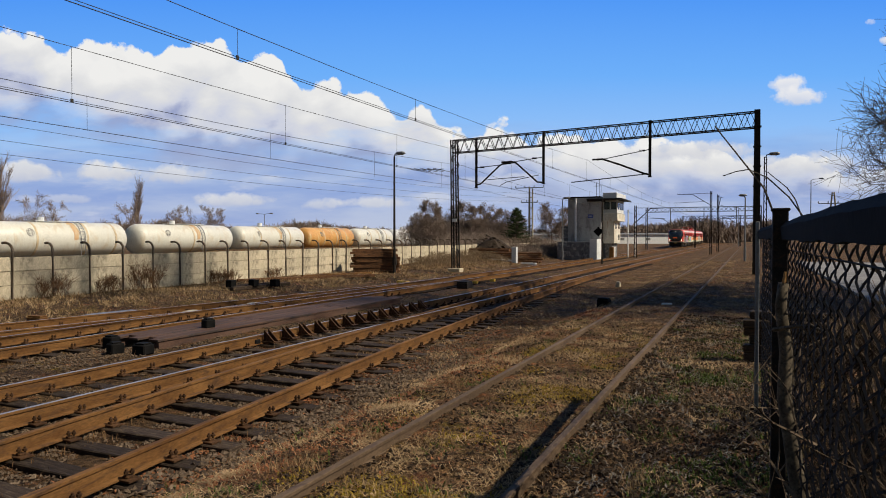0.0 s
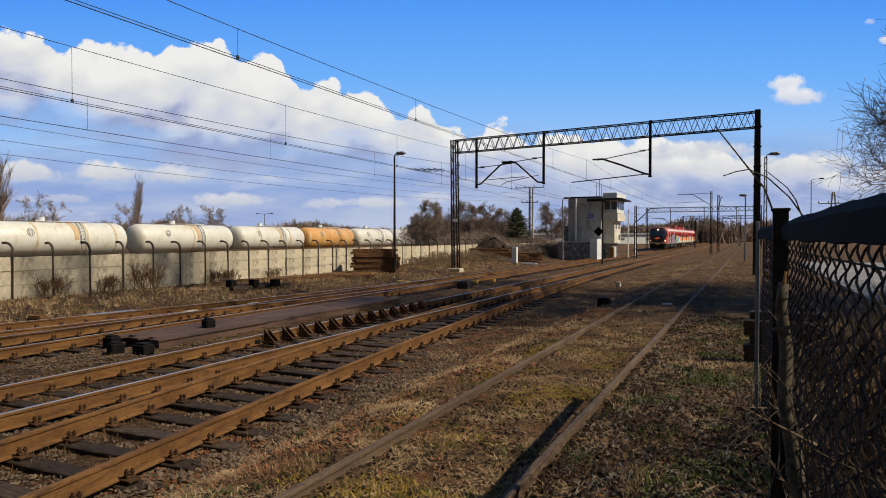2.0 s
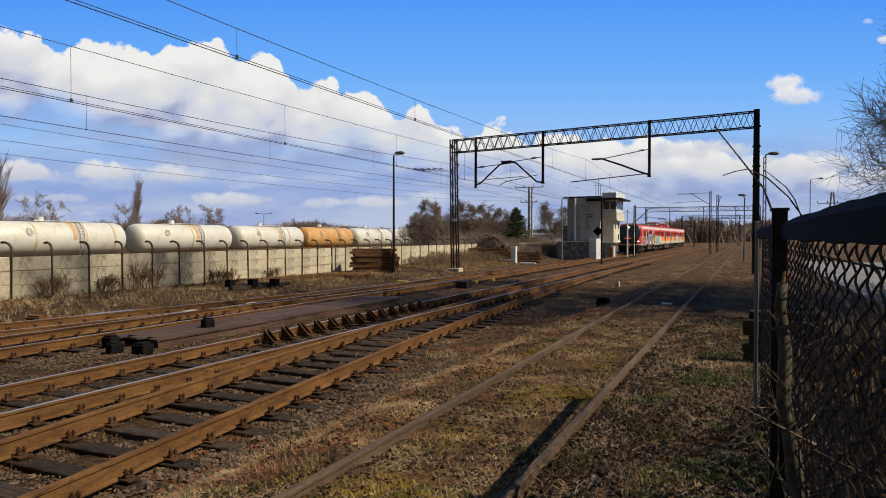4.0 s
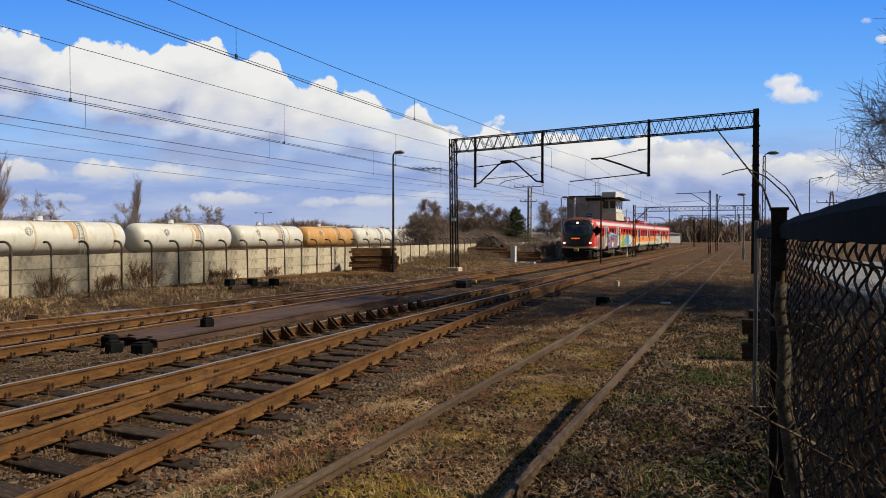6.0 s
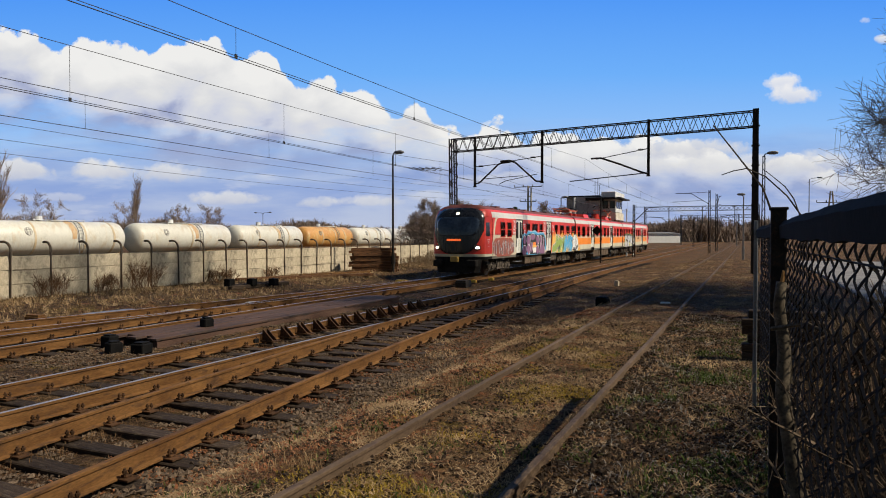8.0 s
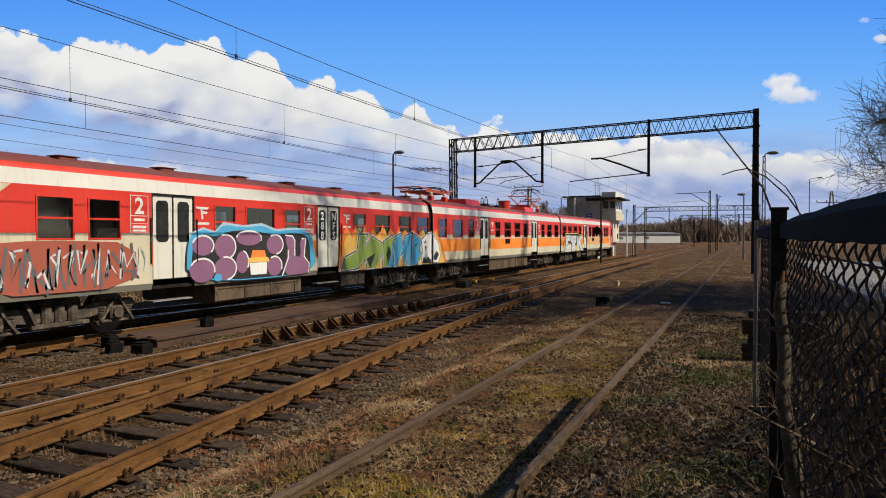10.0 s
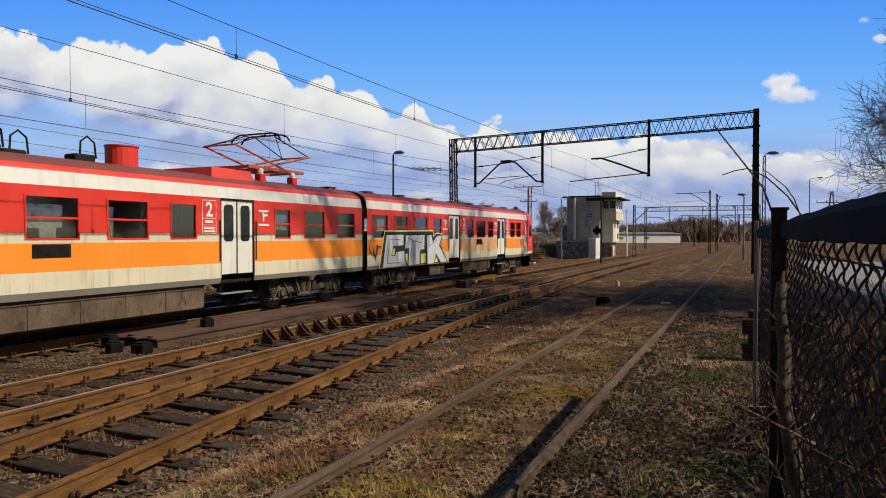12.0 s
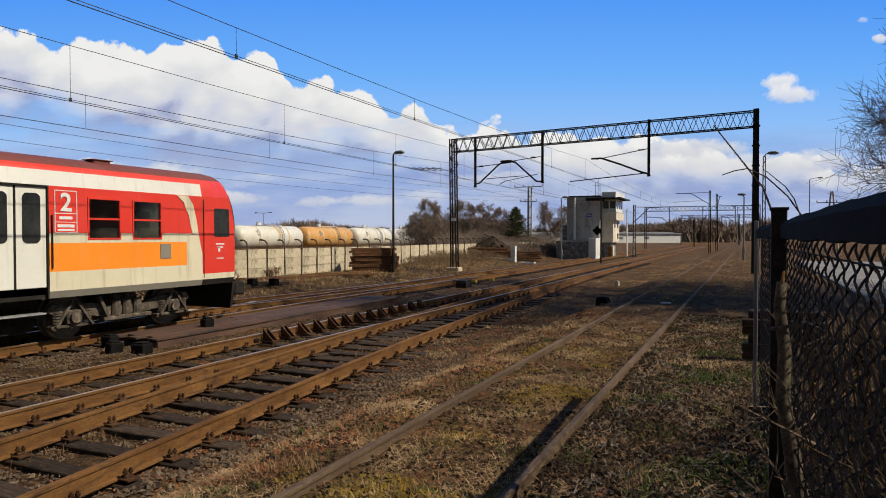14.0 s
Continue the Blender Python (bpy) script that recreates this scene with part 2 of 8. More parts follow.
# ---- tracks ----
G2 = 0.765          # half the distance between the rail heads
HEAD = -0.10        # height of the main tracks' rail heads
SID_HEAD = 0.095


def rail_ring(x, y, z, hgt=0.155, head=0.036, foot=0.072, web=0.020):
    pts = [(-foot, -hgt), (-foot, -hgt + 0.012), (-web, -hgt + 0.03), (-web, -0.045), (-head, -0.034), (-head, -0.006), (-head + 0.006, 0),
           (head - 0.006, 0), (head, -0.006), (head, -0.034), (web, -0.045), (web, -hgt + 0.03), (foot, -hgt + 0.012), (foot, -hgt)]
    return [(x + a, y, z + b) for a, b in pts]


def rail(parent, line, ys, z, shine=True, mat_side=None, hgt=0.20):
    bm = bmesh.new()
    rings = loft(bm, [rail_ring(line(y), y, z, hgt) for y in ys])
    top = {v for r in rings for v in r[6:8]}
    for f in bm.faces:
        if all(v in top for v in f.verts):
            f.material_index = 1
    return part("rail", bm, [mat_side or M_RUST, M_SHINE if shine else (mat_side or M_RUST)], parent)


def clip_mesh():
    bm = bmesh.new()
    box(bm, (-0.11, -0.075, -0.012), (0.11, 0.075, 0.012), 0.004)
    box(bm, (-0.035, -0.035, 0.01), (0.04, 0.035, 0.035), 0.006)
    tube(bm, (0.02, -0.03, 0.02), (0.02, -0.03, 0.105), 0.013, n=6)
    tube(bm, (0.02, 0.035, 0.02), (0.02, 0.035, 0.095), 0.013, n=6)
    tube(bm, (0.02, -0.03, 0.06), (0.02, -0.03, 0.085), 0.024, n=6)
    tube(bm, (0.02, 0.035, 0.05), (0.02, 0.035, 0.075), 0.024, n=6)
    me = bpy.data.meshes.new("rail_clip")
    bm.to_mesh(me)
    bm.free()
    me.materials.append(M_CLIP)
    return me


def sleeper_mesh(length, w=0.25, h=0.16):
    bm = bmesh.new()
    box(bm, (-length / 2, -w / 2, -h), (length / 2, w / 2, 0), 0.012)
    me = bpy.data.meshes.new("sleeper")
    bm.to_mesh(me)
    bm.free()
    me.materials.append(M_SLEEPER)
    return me


CLIP = clip_mesh()
SLEEPER = sleeper_mesh(2.6)


def track(label, lines, ys, head, centre, sleepers, clips, shine=True, side=None, hgt=0.20, sleeper=None):
    root = thing("railway_track", label=label, category="railway track", group="railway tracks", kind="structure")
    rng = random.Random(len(bpy.data.objects))
    rails = [rail(root, ln, ys, head, shine, side, hgt) for ln in lines]
    y = sleepers[0]
    while y < sleepers[1]:
        zz = head - hgt - 0.015 + rng.uniform(-0.01, 0.004)
        share("sleeper", sleeper or SLEEPER, pose(centre(y) + rng.uniform(-0.05, 0.05), y, zz, rng.uniform(-1, 1), rng.uniform(-0.6, 0.6), rng.uniform(-1.5, 1.5)), root)
        if clips[0] <= y <= clips[1]:
            for ln, rl in zip(lines, rails):
                for s in (1, -1):
                    share("rail_clip", CLIP, pose(ln(y) + s * 0.105, y + rng.uniform(-0.02, 0.02), head - hgt + 0.006, 0, 0, 0 if s > 0 else 180), rl)
        y += 0.62
    return root


def spaced(a, b, step, far):
    out, y, s = [], a, step
    while y < b:
        out.append(y)
        y += s
        if y > far:
            s *= 1.12
    return out + [b]


def build_tracks():
    div = lambda y: -8.2 + 0.001235 * max(0.0, 51.3 - y) ** 2 - 0.10 * max(0.0, 1 - abs(y - 12) / 14)
    div4 = lambda y: -14.52 - 0.0034 * max(0.0, 36 - y) ** 2
    cy = [y for y in np.arange(-8, 51.3, 0.8)]
    far = spaced(-30, 420, 4, 30)
    track("low worn rusty siding track sunk in dry grass", [lambda y: -1.655, lambda y: -3.19], spaced(-4, 300, 2, 20), SID_HEAD,
          lambda y: -2.42, (1.5, 6), (50, 0), False, M_RUST_PALE, 0.14, sleeper_mesh(2.5, 0.24, 0.12))
    track("rusty curved turnout track on dark timber sleepers", [div, lambda y: div(y) - 1.60], cy, HEAD,
          lambda y: div(y) - 0.80, (2.0, 27), (2.0, 22), False)
    track("rusty straight main track with polished rail heads", [lambda y: -8.2, lambda y: -9.73], far, HEAD,
          lambda y: -8.96, (3.5, 60), (3.5, 26))
    track("brown main track on which the train runs", [lambda y: -13.0, lambda y: -14.53], far, HEAD,
          lambda y: -13.76, (5.0, 90), (5.0, 24))
    track("brown branching track beside the wall", [div4, lambda y: div4(y) + 1.53], [y for y in np.arange(4, 36.1, 0.8)], HEAD,
          lambda y: div4(y) + 0.765, (6.0, 28), (6.0, 18))


build_tracks()


# ---- sky backdrop ----
SKY_D = 2600.0
SKY_UNIT = SKY_D / 1173.0


def sky_material():
    """Blue sky with a bank of cumulus, low streaks near the horizon and a lone small cloud; lengths in units of the sheet's grid."""
    mt = bpy.data.materials.new("spring_sky_with_clouds")
    mt.use_nodes = True
    n, l = mt.node_tree.nodes, mt.node_tree.links
    n.clear()
    tc, sep = n.new("ShaderNodeTexCoord"), n.new("ShaderNodeSeparateXYZ")
    l.new(tc.outputs["Object"], sep.inputs[0])
    p = math_node(mt, "ADD", math_node(mt, "MULTIPLY", sep.outputs[0], 1 / SKY_UNIT), 784)
    q = math_node(mt, "SUBTRACT", 441, math_node(mt, "MULTIPLY", sep.outputs[1], 1 / SKY_UNIT))
    cmb = n.new("ShaderNodeCombineXYZ")
    l.new(p, cmb.inputs[0])
    l.new(q, cmb.inputs[1])
    v = cmb.outputs[0]

    def scaled(sx, sy, ox=0.0):
        m = n.new("ShaderNodeMapping")
        m.inputs["Scale"].default_value = (sx, sy, 1)
        m.inputs["Location"].default_value = (ox, ox * 0.7, 0)
        l.new(v, m.inputs[0])
        return m.outputs[0]

    def fbm(sx, sy, ox, detail=6, rough=0.55, dist=0.0):
        return math_node(mt, "SUBTRACT", noise_tex(mt, scaled(sx, sy, ox), 1.0, detail, rough, dist), 0.5)

    def curve(stops, scale):
        g = ramp(mt, math_node(mt, "DIVIDE", p, 1568), [(a / 1568, (b / scale,) * 3) for a, b in stops])
        return math_node(mt, "MULTIPLY", g, scale)

    add = lambda a, b: math_node(mt, "ADD", a, b)
    sub = lambda a, b: math_node(mt, "SUBTRACT", a, b)
    mul = lambda a, b: math_node(mt, "MULTIPLY", a, b)
    cl = lambda a: math_node(mt, "MULTIPLY", a, 1.0, True)
    blue = ramp(mt, math_node(mt, "DIVIDE", q, 441), [(0.0, (0.085, 0.32, 0.92)), (0.30, (0.155, 0.43, 0.95)), (0.58, (0.31, 0.55, 0.93)),
                                                       (0.80, (0.42, 0.55, 0.82)), (0.93, (0.58, 0.64, 0.76))])
    puff = fbm(0.016, 0.018, 3.0, 8, 0.52, 0.25)
    fine = fbm(0.06, 0.06, 9.0, 6, 0.6)
    vor = n.new("ShaderNodeTexVoronoi")
    vor.feature = "SMOOTH_F1"
    vor.inputs["Scale"].default_value = 1.0
    vor.inputs["Smoothness"].default_value = 0.6
    warp = n.new("ShaderNodeMixRGB")
    warp.blend_type = "ADD"
    warp.inputs[0].default_value = 0.35
    l.new(scaled(0.022, 0.026, 2.0), warp.inputs[1])
    l.new(nd(mt, "ShaderNodeTexNoise", Scale=1.0).outputs["Color"], warp.inputs[2])
    l.new(warp.outputs[0], vor.inputs["Vector"])
    lump = sub(vor.outputs["Distance"], 0.4)
    # the cumulus bank
    top = curve([(0, 45), (70, 62), (115, 92), (150, 72), (235, 78), (270, 102), (330, 66), (385, 66), (425, 100), (490, 102), (530, 146), (620, 150),
                 (700, 196), (740, 178), (792, 236), (890, 214), (940, 242), (1010, 234), (1120, 250), (1240, 252), (1300, 274), (1400, 268), (1500, 296)], 400)
    base = curve([(0, 220), (150, 236), (240, 262), (330, 288), (600, 292), (800, 316), (1000, 345), (1500, 350)], 400)
    edge = add(sub(q, top), add(mul(puff, -70), add(mul(lump, -30), mul(fine, -22))))
    m_top = cl(mul(edge, 0.17))
    low = add(sub(q, base), mul(fbm(0.006, 0.018, 5.0, 6, 0.55), 190))
    m_low = cl(sub(1.0, mul(add(low, 60), 0.013)))
    bank = mul(m_top, m_low)
    depth = math_node(mt, "DIVIDE", sub(q, top), sub(base, top))
    shade = add(mul(depth, 1.05), add(mul(fbm(0.008, 0.013, 7.0, 7, 0.55, 0.3), 1.5), mul(lump, 0.45)))
    c_bank = ramp(mt, shade, [(0.12, (0.86, 0.855, 0.84)), (0.45, (0.73, 0.735, 0.75)), (0.75, (0.60, 0.63, 0.74)), (1.0, (0.32, 0.37, 0.58))])
    # dull layer under the bank and pale streaks
    veil = cl(mul(sub(q, add(215, mul(fbm(0.004, 0.02, 12.0), 120))), 0.012))
    band = add(fbm(0.0035, 0.020, 15.0, 6, 0.55), 0.5)
    c_low = ramp(mt, band, [(0.36, (0.21, 0.30, 0.62)), (0.48, (0.31, 0.39, 0.65)), (0.60, (0.45, 0.51, 0.69))])
    col = mix(mt, mul(veil, 0.66), blue, c_low)
    streak = add(fbm(0.0085, 0.034, 21.0, 7, 0.55, 0.2), mul(lump, -0.12))
    zone = mul(cl(mul(sub(q, 262), 0.03)), cl(sub(1.0, mul(sub(q, 375), 0.04))))
    m_st = mul(cl(mul(sub(streak, 0.05), 7)), mul(zone, 0.35))
    col = mix(mt, m_st, col, ramp(mt, streak, [(0.55 - 0.5, (0.70, 0.71, 0.76)), (0.30, (0.95, 0.93, 0.90))]))
    col = mix(mt, bank, col, c_bank)

    def cumulus(cx, cy, rx, ry, col):
        dx, dy = math_node(mt, "DIVIDE", sub(p, cx), rx), math_node(mt, "DIVIDE", sub(q, cy), ry)
        r2 = add(mul(dx, dx), mul(dy, dy))
        f = add(sub(0.9, r2), add(mul(puff, 3.6), mul(fine, 2.0)))
        m = cl(mul(f, 1.1))
        c = ramp(mt, add(mul(dy, 0.4), add(0.4, mul(puff, 0.5))), [(0.15, (0.84, 0.84, 0.86)), (0.8, (0.52, 0.60, 0.78))])
        return mix(mt, m, col, c)

    def low_cloud(cx, cy, rx, ry, col, strength=0.9):
        """A flat-bottomed cloud of the low row."""
        dx, dy = math_node(mt, "DIVIDE", sub(p, cx), rx), math_node(mt, "DIVIDE", sub(q, cy), ry)
        under = math_node(mt, "MAXIMUM", dy, 0.0)
        r2 = add(mul(dx, dx), add(mul(dy, dy), mul(mul(under, under), 1.2)))
        f = add(sub(0.8, r2), add(mul(puff, 2.6), add(mul(fine, 1.3), mul(lump, 0.7))))
        c = ramp(mt, add(mul(dy, 0.36), add(0.42, mul(puff, 0.8))), [(0.10, (0.80, 0.80, 0.80)), (0.45, (0.66, 0.67, 0.71)), (0.85, (0.40, 0.46, 0.66))])
        return mix(mt, mul(cl(mul(f, 1.6)), strength), col, c)
    for cx, cy, rx, ry, st in ((45, 306, 62, 24, 0.9), (185, 305, 66, 24, 0.95), (305, 308, 62, 24, 0.8), (405, 354, 82, 17, 0.8), (575, 362, 48, 15, 0.6), (655, 358, 74, 16, 0.75),
                               (90, 352, 90, 12, 0.4), (770, 352, 50, 14, 0.5), (1215, 268, 120, 26, 0.85), (1330, 300, 110, 26, 0.7), (1450, 290, 80, 26, 0.75), (1100, 300, 120, 26, 0.6), (900, 320, 90, 16, 0.5)):
        col = low_cloud(cx, cy, rx, ry, col, st)
    col = cumulus(1392, 154, 34, 24, col)
    col = cumulus(1412, 170, 60, 18, col)
    col = cumulus(1538, 38, 12, 8, col)
    col = cumulus(1566, 70, 12, 9, col)
    em, out = n.new("ShaderNodeEmission"), n.new("ShaderNodeOutputMaterial")
    l.new(col, em.inputs[0])
    em.inputs[1].default_value = 1.0
    l.new(em.outputs[0], out.inputs[0])
    return mt


def build_sky():
    bm = bmesh.new()
    u = SKY_UNIT
    sheet(bm, [(-1500 * u, -140 * u, 0), (1500 * u, -140 * u, 0), (1500 * u, 1150 * u, 0), (-1500 * u, 1150 * u, 0)])
    return tagged(obj("backdrop", bm, sky_material()), "blue spring sky with a bank of white cumulus", "sky", kind="structure")


SKY = build_sky()
_m = aim(24.755, -1.123)
SKY_POSE = _m @ Matrix.Translation((0, 0, -SKY_D))
SKY.matrix_basis = SKY_POSE
SKY_DRIFT = _m.to_3x3() @ Vector((-11 * SKY_UNIT, 2.0 * SKY_UNIT, 0))


# ---- the concrete wall and its bent posts ----
def build_wall():
    rng = random.Random(11)
    wall = thing("wall_west", label="weathered pale concrete slab wall beside the tracks", category="wall", kind="structure")
    meshes = []
    for k in range(3):
        bm = bmesh.new()
        box(bm, (-0.05, 0.012, 0.0), (0.05, 1.488, 0.49), 0.012)
        me = bpy.data.meshes.new("slab")
        bm.to_mesh(me)
        bm.free()
        me.materials.append(M_CONC)
        meshes.append(me)
    for i in range(50):
        y = 5.6 + i * 1.5
        for r in range(3):
            share("slab", meshes[(i + r) % 3], pose(-23.36 + rng.uniform(-0.012, 0.012), y, -0.16 + r * 0.5 + rng.uniform(-0.003, 0.003), 0, rng.uniform(-0.6, 0.6), rng.uniform(-0.25, 0.25)), wall)
    bm = bmesh.new()
    box(bm, (-23.52, 5.6, -0.5), (-23.42, 80.6, 1.30))
    part("backing", bm, M_CONC, wall)
    bm = bmesh.new()
    box(bm, (-0.035, -0.018, -0.4), (0.025, 0.018, 1.42), 0.005)
    pipe(bm, [(0, 0, 1.3), (0.0, 0, 1.52), (-0.05, 0, 1.68), (-0.17, 0, 1.79), (-0.32, 0, 1.83), (-0.50, 0, 1.82)], 0.045, n=8)
    post = tagged(obj("bent_fence_post", bm, M_POST), "thin rust-streaked post with a curved top against the wall", "fence post", "bent posts along the wall")
    post.matrix_basis = pose(-23.26, 5.6, 0)
    for i in range(1, 50):
        copy_thing(post, pose(-23.26, 5.6 + i * 1.5, 0, 0, rng.uniform(-1.5, 1.5), rng.uniform(-8, 8)))


build_wall()


# ---- tank wagons behind the wall ----
def tank_wagon(y0, length, paint_mat, label, straps, stain=None):
    cx, r, cz = -55.0, 1.5, 1.82
    root = thing("tank_wagon", (cx, y0, 0), label=label, category="tank wagon", group="tank wagons behind the wall")
    bm = bmesh.new()
    rings = []
    prof = [(0.0, 0.02), (0.05, 0.45), (0.18, 0.78), (0.40, 0.93), (0.75, 1.0)]
    sec = [(y, s) for y, s in prof] + [(length - y, s) for y, s in prof[::-1]]
    loft(bm, [[(r * s * math.cos(k * math.tau / 32), y, cz + r * s * math.sin(k * math.tau / 32)) for k in range(32)] for y, s in sec])
    for f in bm.faces:
        f.smooth = True
    part("tank", bm, paint_mat, root)
    for y in straps:
        bm = bmesh.new()
        ring = lambda yy, rr: [(rr * math.cos(k * math.tau / 32), yy, cz + rr * math.sin(k * math.tau / 32)) for k in range(32)]
        loft(bm, [ring(y - 0.09, r - 0.01), ring(y - 0.09, r + 0.025), ring(y + 0.09, r + 0.025), ring(y + 0.09, r - 0.01)], caps=False)
        part("strap", bm, M_STRAP, root)
    bm = bmesh.new()
    ym = length * 0.52
    box(bm, (-0.45, ym - 2.4, cz + r + 0.05), (0.45, ym + 2.4, cz + r + 0.10))
    for s in (-0.45, 0.45):
        for k in range(5):
            tube(bm, (s, ym - 2.3 + k * 1.15, cz + r * 0.9), (s, ym - 2.3 + k * 1.15, cz + r + 0.07), 0.03, n=6)
    tube(bm, (0, ym - 1.6, cz + r - 0.1), (0, ym - 1.6, cz + r + 0.42), 0.28, n=14)
    part("walkway", bm, M_WHITE, root)
    bm = bmesh.new()
    for d in (0, 0.42):
        pts = [(r * math.cos(a) + 0.12, ym + 1.0 + d, cz + (r + 0.08) * math.sin(a)) for a in np.linspace(1.45, -0.2, 12)] + [(r + 0.1, ym + 1.0 + d, -0.3)]
        pipe(bm, pts, 0.03)
    for k in range(9):
        a = 1.4 - k * 0.19
        tube(bm, (r * math.cos(a) + 0.12, ym + 1.0, cz + (r + 0.08) * math.sin(a)), (r * math.cos(a) + 0.12, ym + 1.42, cz + (r + 0.08) * math.sin(a)), 0.02, n=5)
    part("ladder", bm, M_GREYSTEEL, root)
    bm = bmesh.new()
    ring = lambda k, w, h: (0.30 * w * math.cos(k * math.tau / 20), 0.42 + 0.23 * h * math.sin(k * math.tau / 20))
    on = lambda d, an: ((r + 0.012) * math.cos(an), length * 0.26 + d, cz + (r + 0.012) * math.sin(an))
    for w in (1.0, 0.45):
        pipe(bm, [on(*ring(k, w, 1.0)) for k in range(21)], 0.028, n=4)
    for h in (-0.1, 0.0, 0.1):
        pipe(bm, [on(d, 0.42 + h) for d in (-0.27, -0.1, 0.1, 0.27)], 0.022, n=4)
    part("round_mark", bm, M_MARK, root)
    if stain:
        bm = bmesh.new()
        loft(bm, [[((r + 0.008) * math.cos(a), y + 0.05 * math.sin(5 * a), cz + (r + 0.008) * math.sin(a)) for a in np.linspace(1.5, low, 14)]
                  for y, low in ((ym + 0.30, 0.55), (ym + 0.42, -0.05), (ym + 0.80, -0.02), (ym + 0.95, 0.35))], closed=False, caps=False)
        part("rust_stain", bm, stain, root, "orange-brown rust run down the tank")
    bm = bmesh.new()
    box(bm, (-1.25, -0.6, 0.05), (1.25, length + 0.6, 0.30))
    for y in (1.6, length - 1.6):
        box(bm, (-1.1, y - 1.3, -0.55), (1.1, y + 1.3, 0.05), 0.05)
        for d in (-0.9, 0.9):
            for s in (1, -1):
                tube(bm, (s * 0.70, y + d, -0.42), (s * 0.84, y + d, -0.42), 0.46, n=18)
    part("underframe", bm, T_UNDER_W, root)
    return root


M_MARK = mottled("faded_grey_stencil", (0.22, 0.21, 0.19), (0.34, 0.33, 0.30), 3, 30, 0.6, 0, 0.0, 0.001)
M_RUN = mottled("rust_run_paint", (0.50, 0.26, 0.10), (0.62, 0.46, 0.26), 1.4, 20, 0.6, 0, 0.05, 0.002, (1, 1.5, 0.3), (0.58, 0.52, 0.40))
M_STRAP = mottled("rusty_strap_paint", (0.50, 0.38, 0.22), (0.66, 0.54, 0.36), 2, 30, 0.5, 0, 0.1, 0.003)
T_UNDER_W = mottled("dusty_wagon_frame", (0.05, 0.04, 0.03), (0.13, 0.10, 0.075), 3, 30, 0.85, 0, 0.3, 0.01)


def build_tanks():
    cream = "cream-painted tank wagon with rusty streaks behind the wall"
    for y0, L, m, lab, st in ((17.2, 13.0, M_TANK, cream, (3.4, 9.4)), (31.8, 13.0, M_TANK, cream, (3.9, 8.5, 11.4)), (46.0, 13.0, M_TANK, cream, (6.8,)),
                              (60.0, 12.4, M_TANK, cream, (3.4, 7.0, 9.0)), (73.0, 11.6, M_TANK_OR, "orange rust-stained tank wagon behind the wall", (3.6, 6.6, 9.0)),
                              (85.4, 11.0, M_TANK, cream, (3.6, 6.0, 8.4)), (97.4, 11.0, M_TANK_WH, "dusty white tank wagon behind the wall", (3.5, 7)),
                              (109.4, 11.0, M_TANK_WH, "dusty white tank wagon behind the wall", (3.5, 7)), (121.4, 11.0, M_TANK_WH, "dusty white tank wagon behind the wall", (3.5, 7))):
        tank_wagon(y0, L, m, lab, st, M_RUN if y0 < 70 else None)
    # the ground behind the wall lies under the wagons; rails for them
    root = thing("railway_track", label="siding under the tank wagons behind the wall", category="railway track", group="railway tracks", kind="structure")
    for x in (-54.24, -55.76):
        bm = bmesh.new()
        loft(bm, [rail_ring(x, y, -0.88, 0.155) for y in (0, 60, 160)])
        part("rail", bm, M_RUST, root)


build_tanks()


# ---- catenary portals ----
def lattice_beam(bm, a, b, h, d, n, w=0.07, t=0.035):
    """A box girder with four chords and crossed bars; a and b are the middles of its ends' tops."""
    a, b = Vector(a), Vector(b)
    dirv = (b - a).normalized()
    side = Vector((-dirv.y, dirv.x, 0)) * d / 2
    up = Vector((0, 0, h))
    for o in (side, -side):
        strut(bm, a + o, b + o, w)
        strut(bm, a + o - up, b + o - up, w)
        for k in range(n):
            p, q = a + (b - a) * k / n + o, a + (b - a) * (k + 1) / n + o
            if (k + (o is side)) % 2:
                strut(bm, p, q - up, t)
            else:
                strut(bm, p - up, q, t)
    for k in range(n + 1):
        p = a + (b - a) * k / n
        if k % 3 == 0:
            strut(bm, p + side, p - side, t)
            strut(bm, p + side - up, p - side - up, t)


def arm(root, pts, r, label=""):
    bm = bmesh.new()
    pipe(bm, pts, r, n=8)
    return part("cantilever_arm", bm, M_DARKSTEEL, root, label)


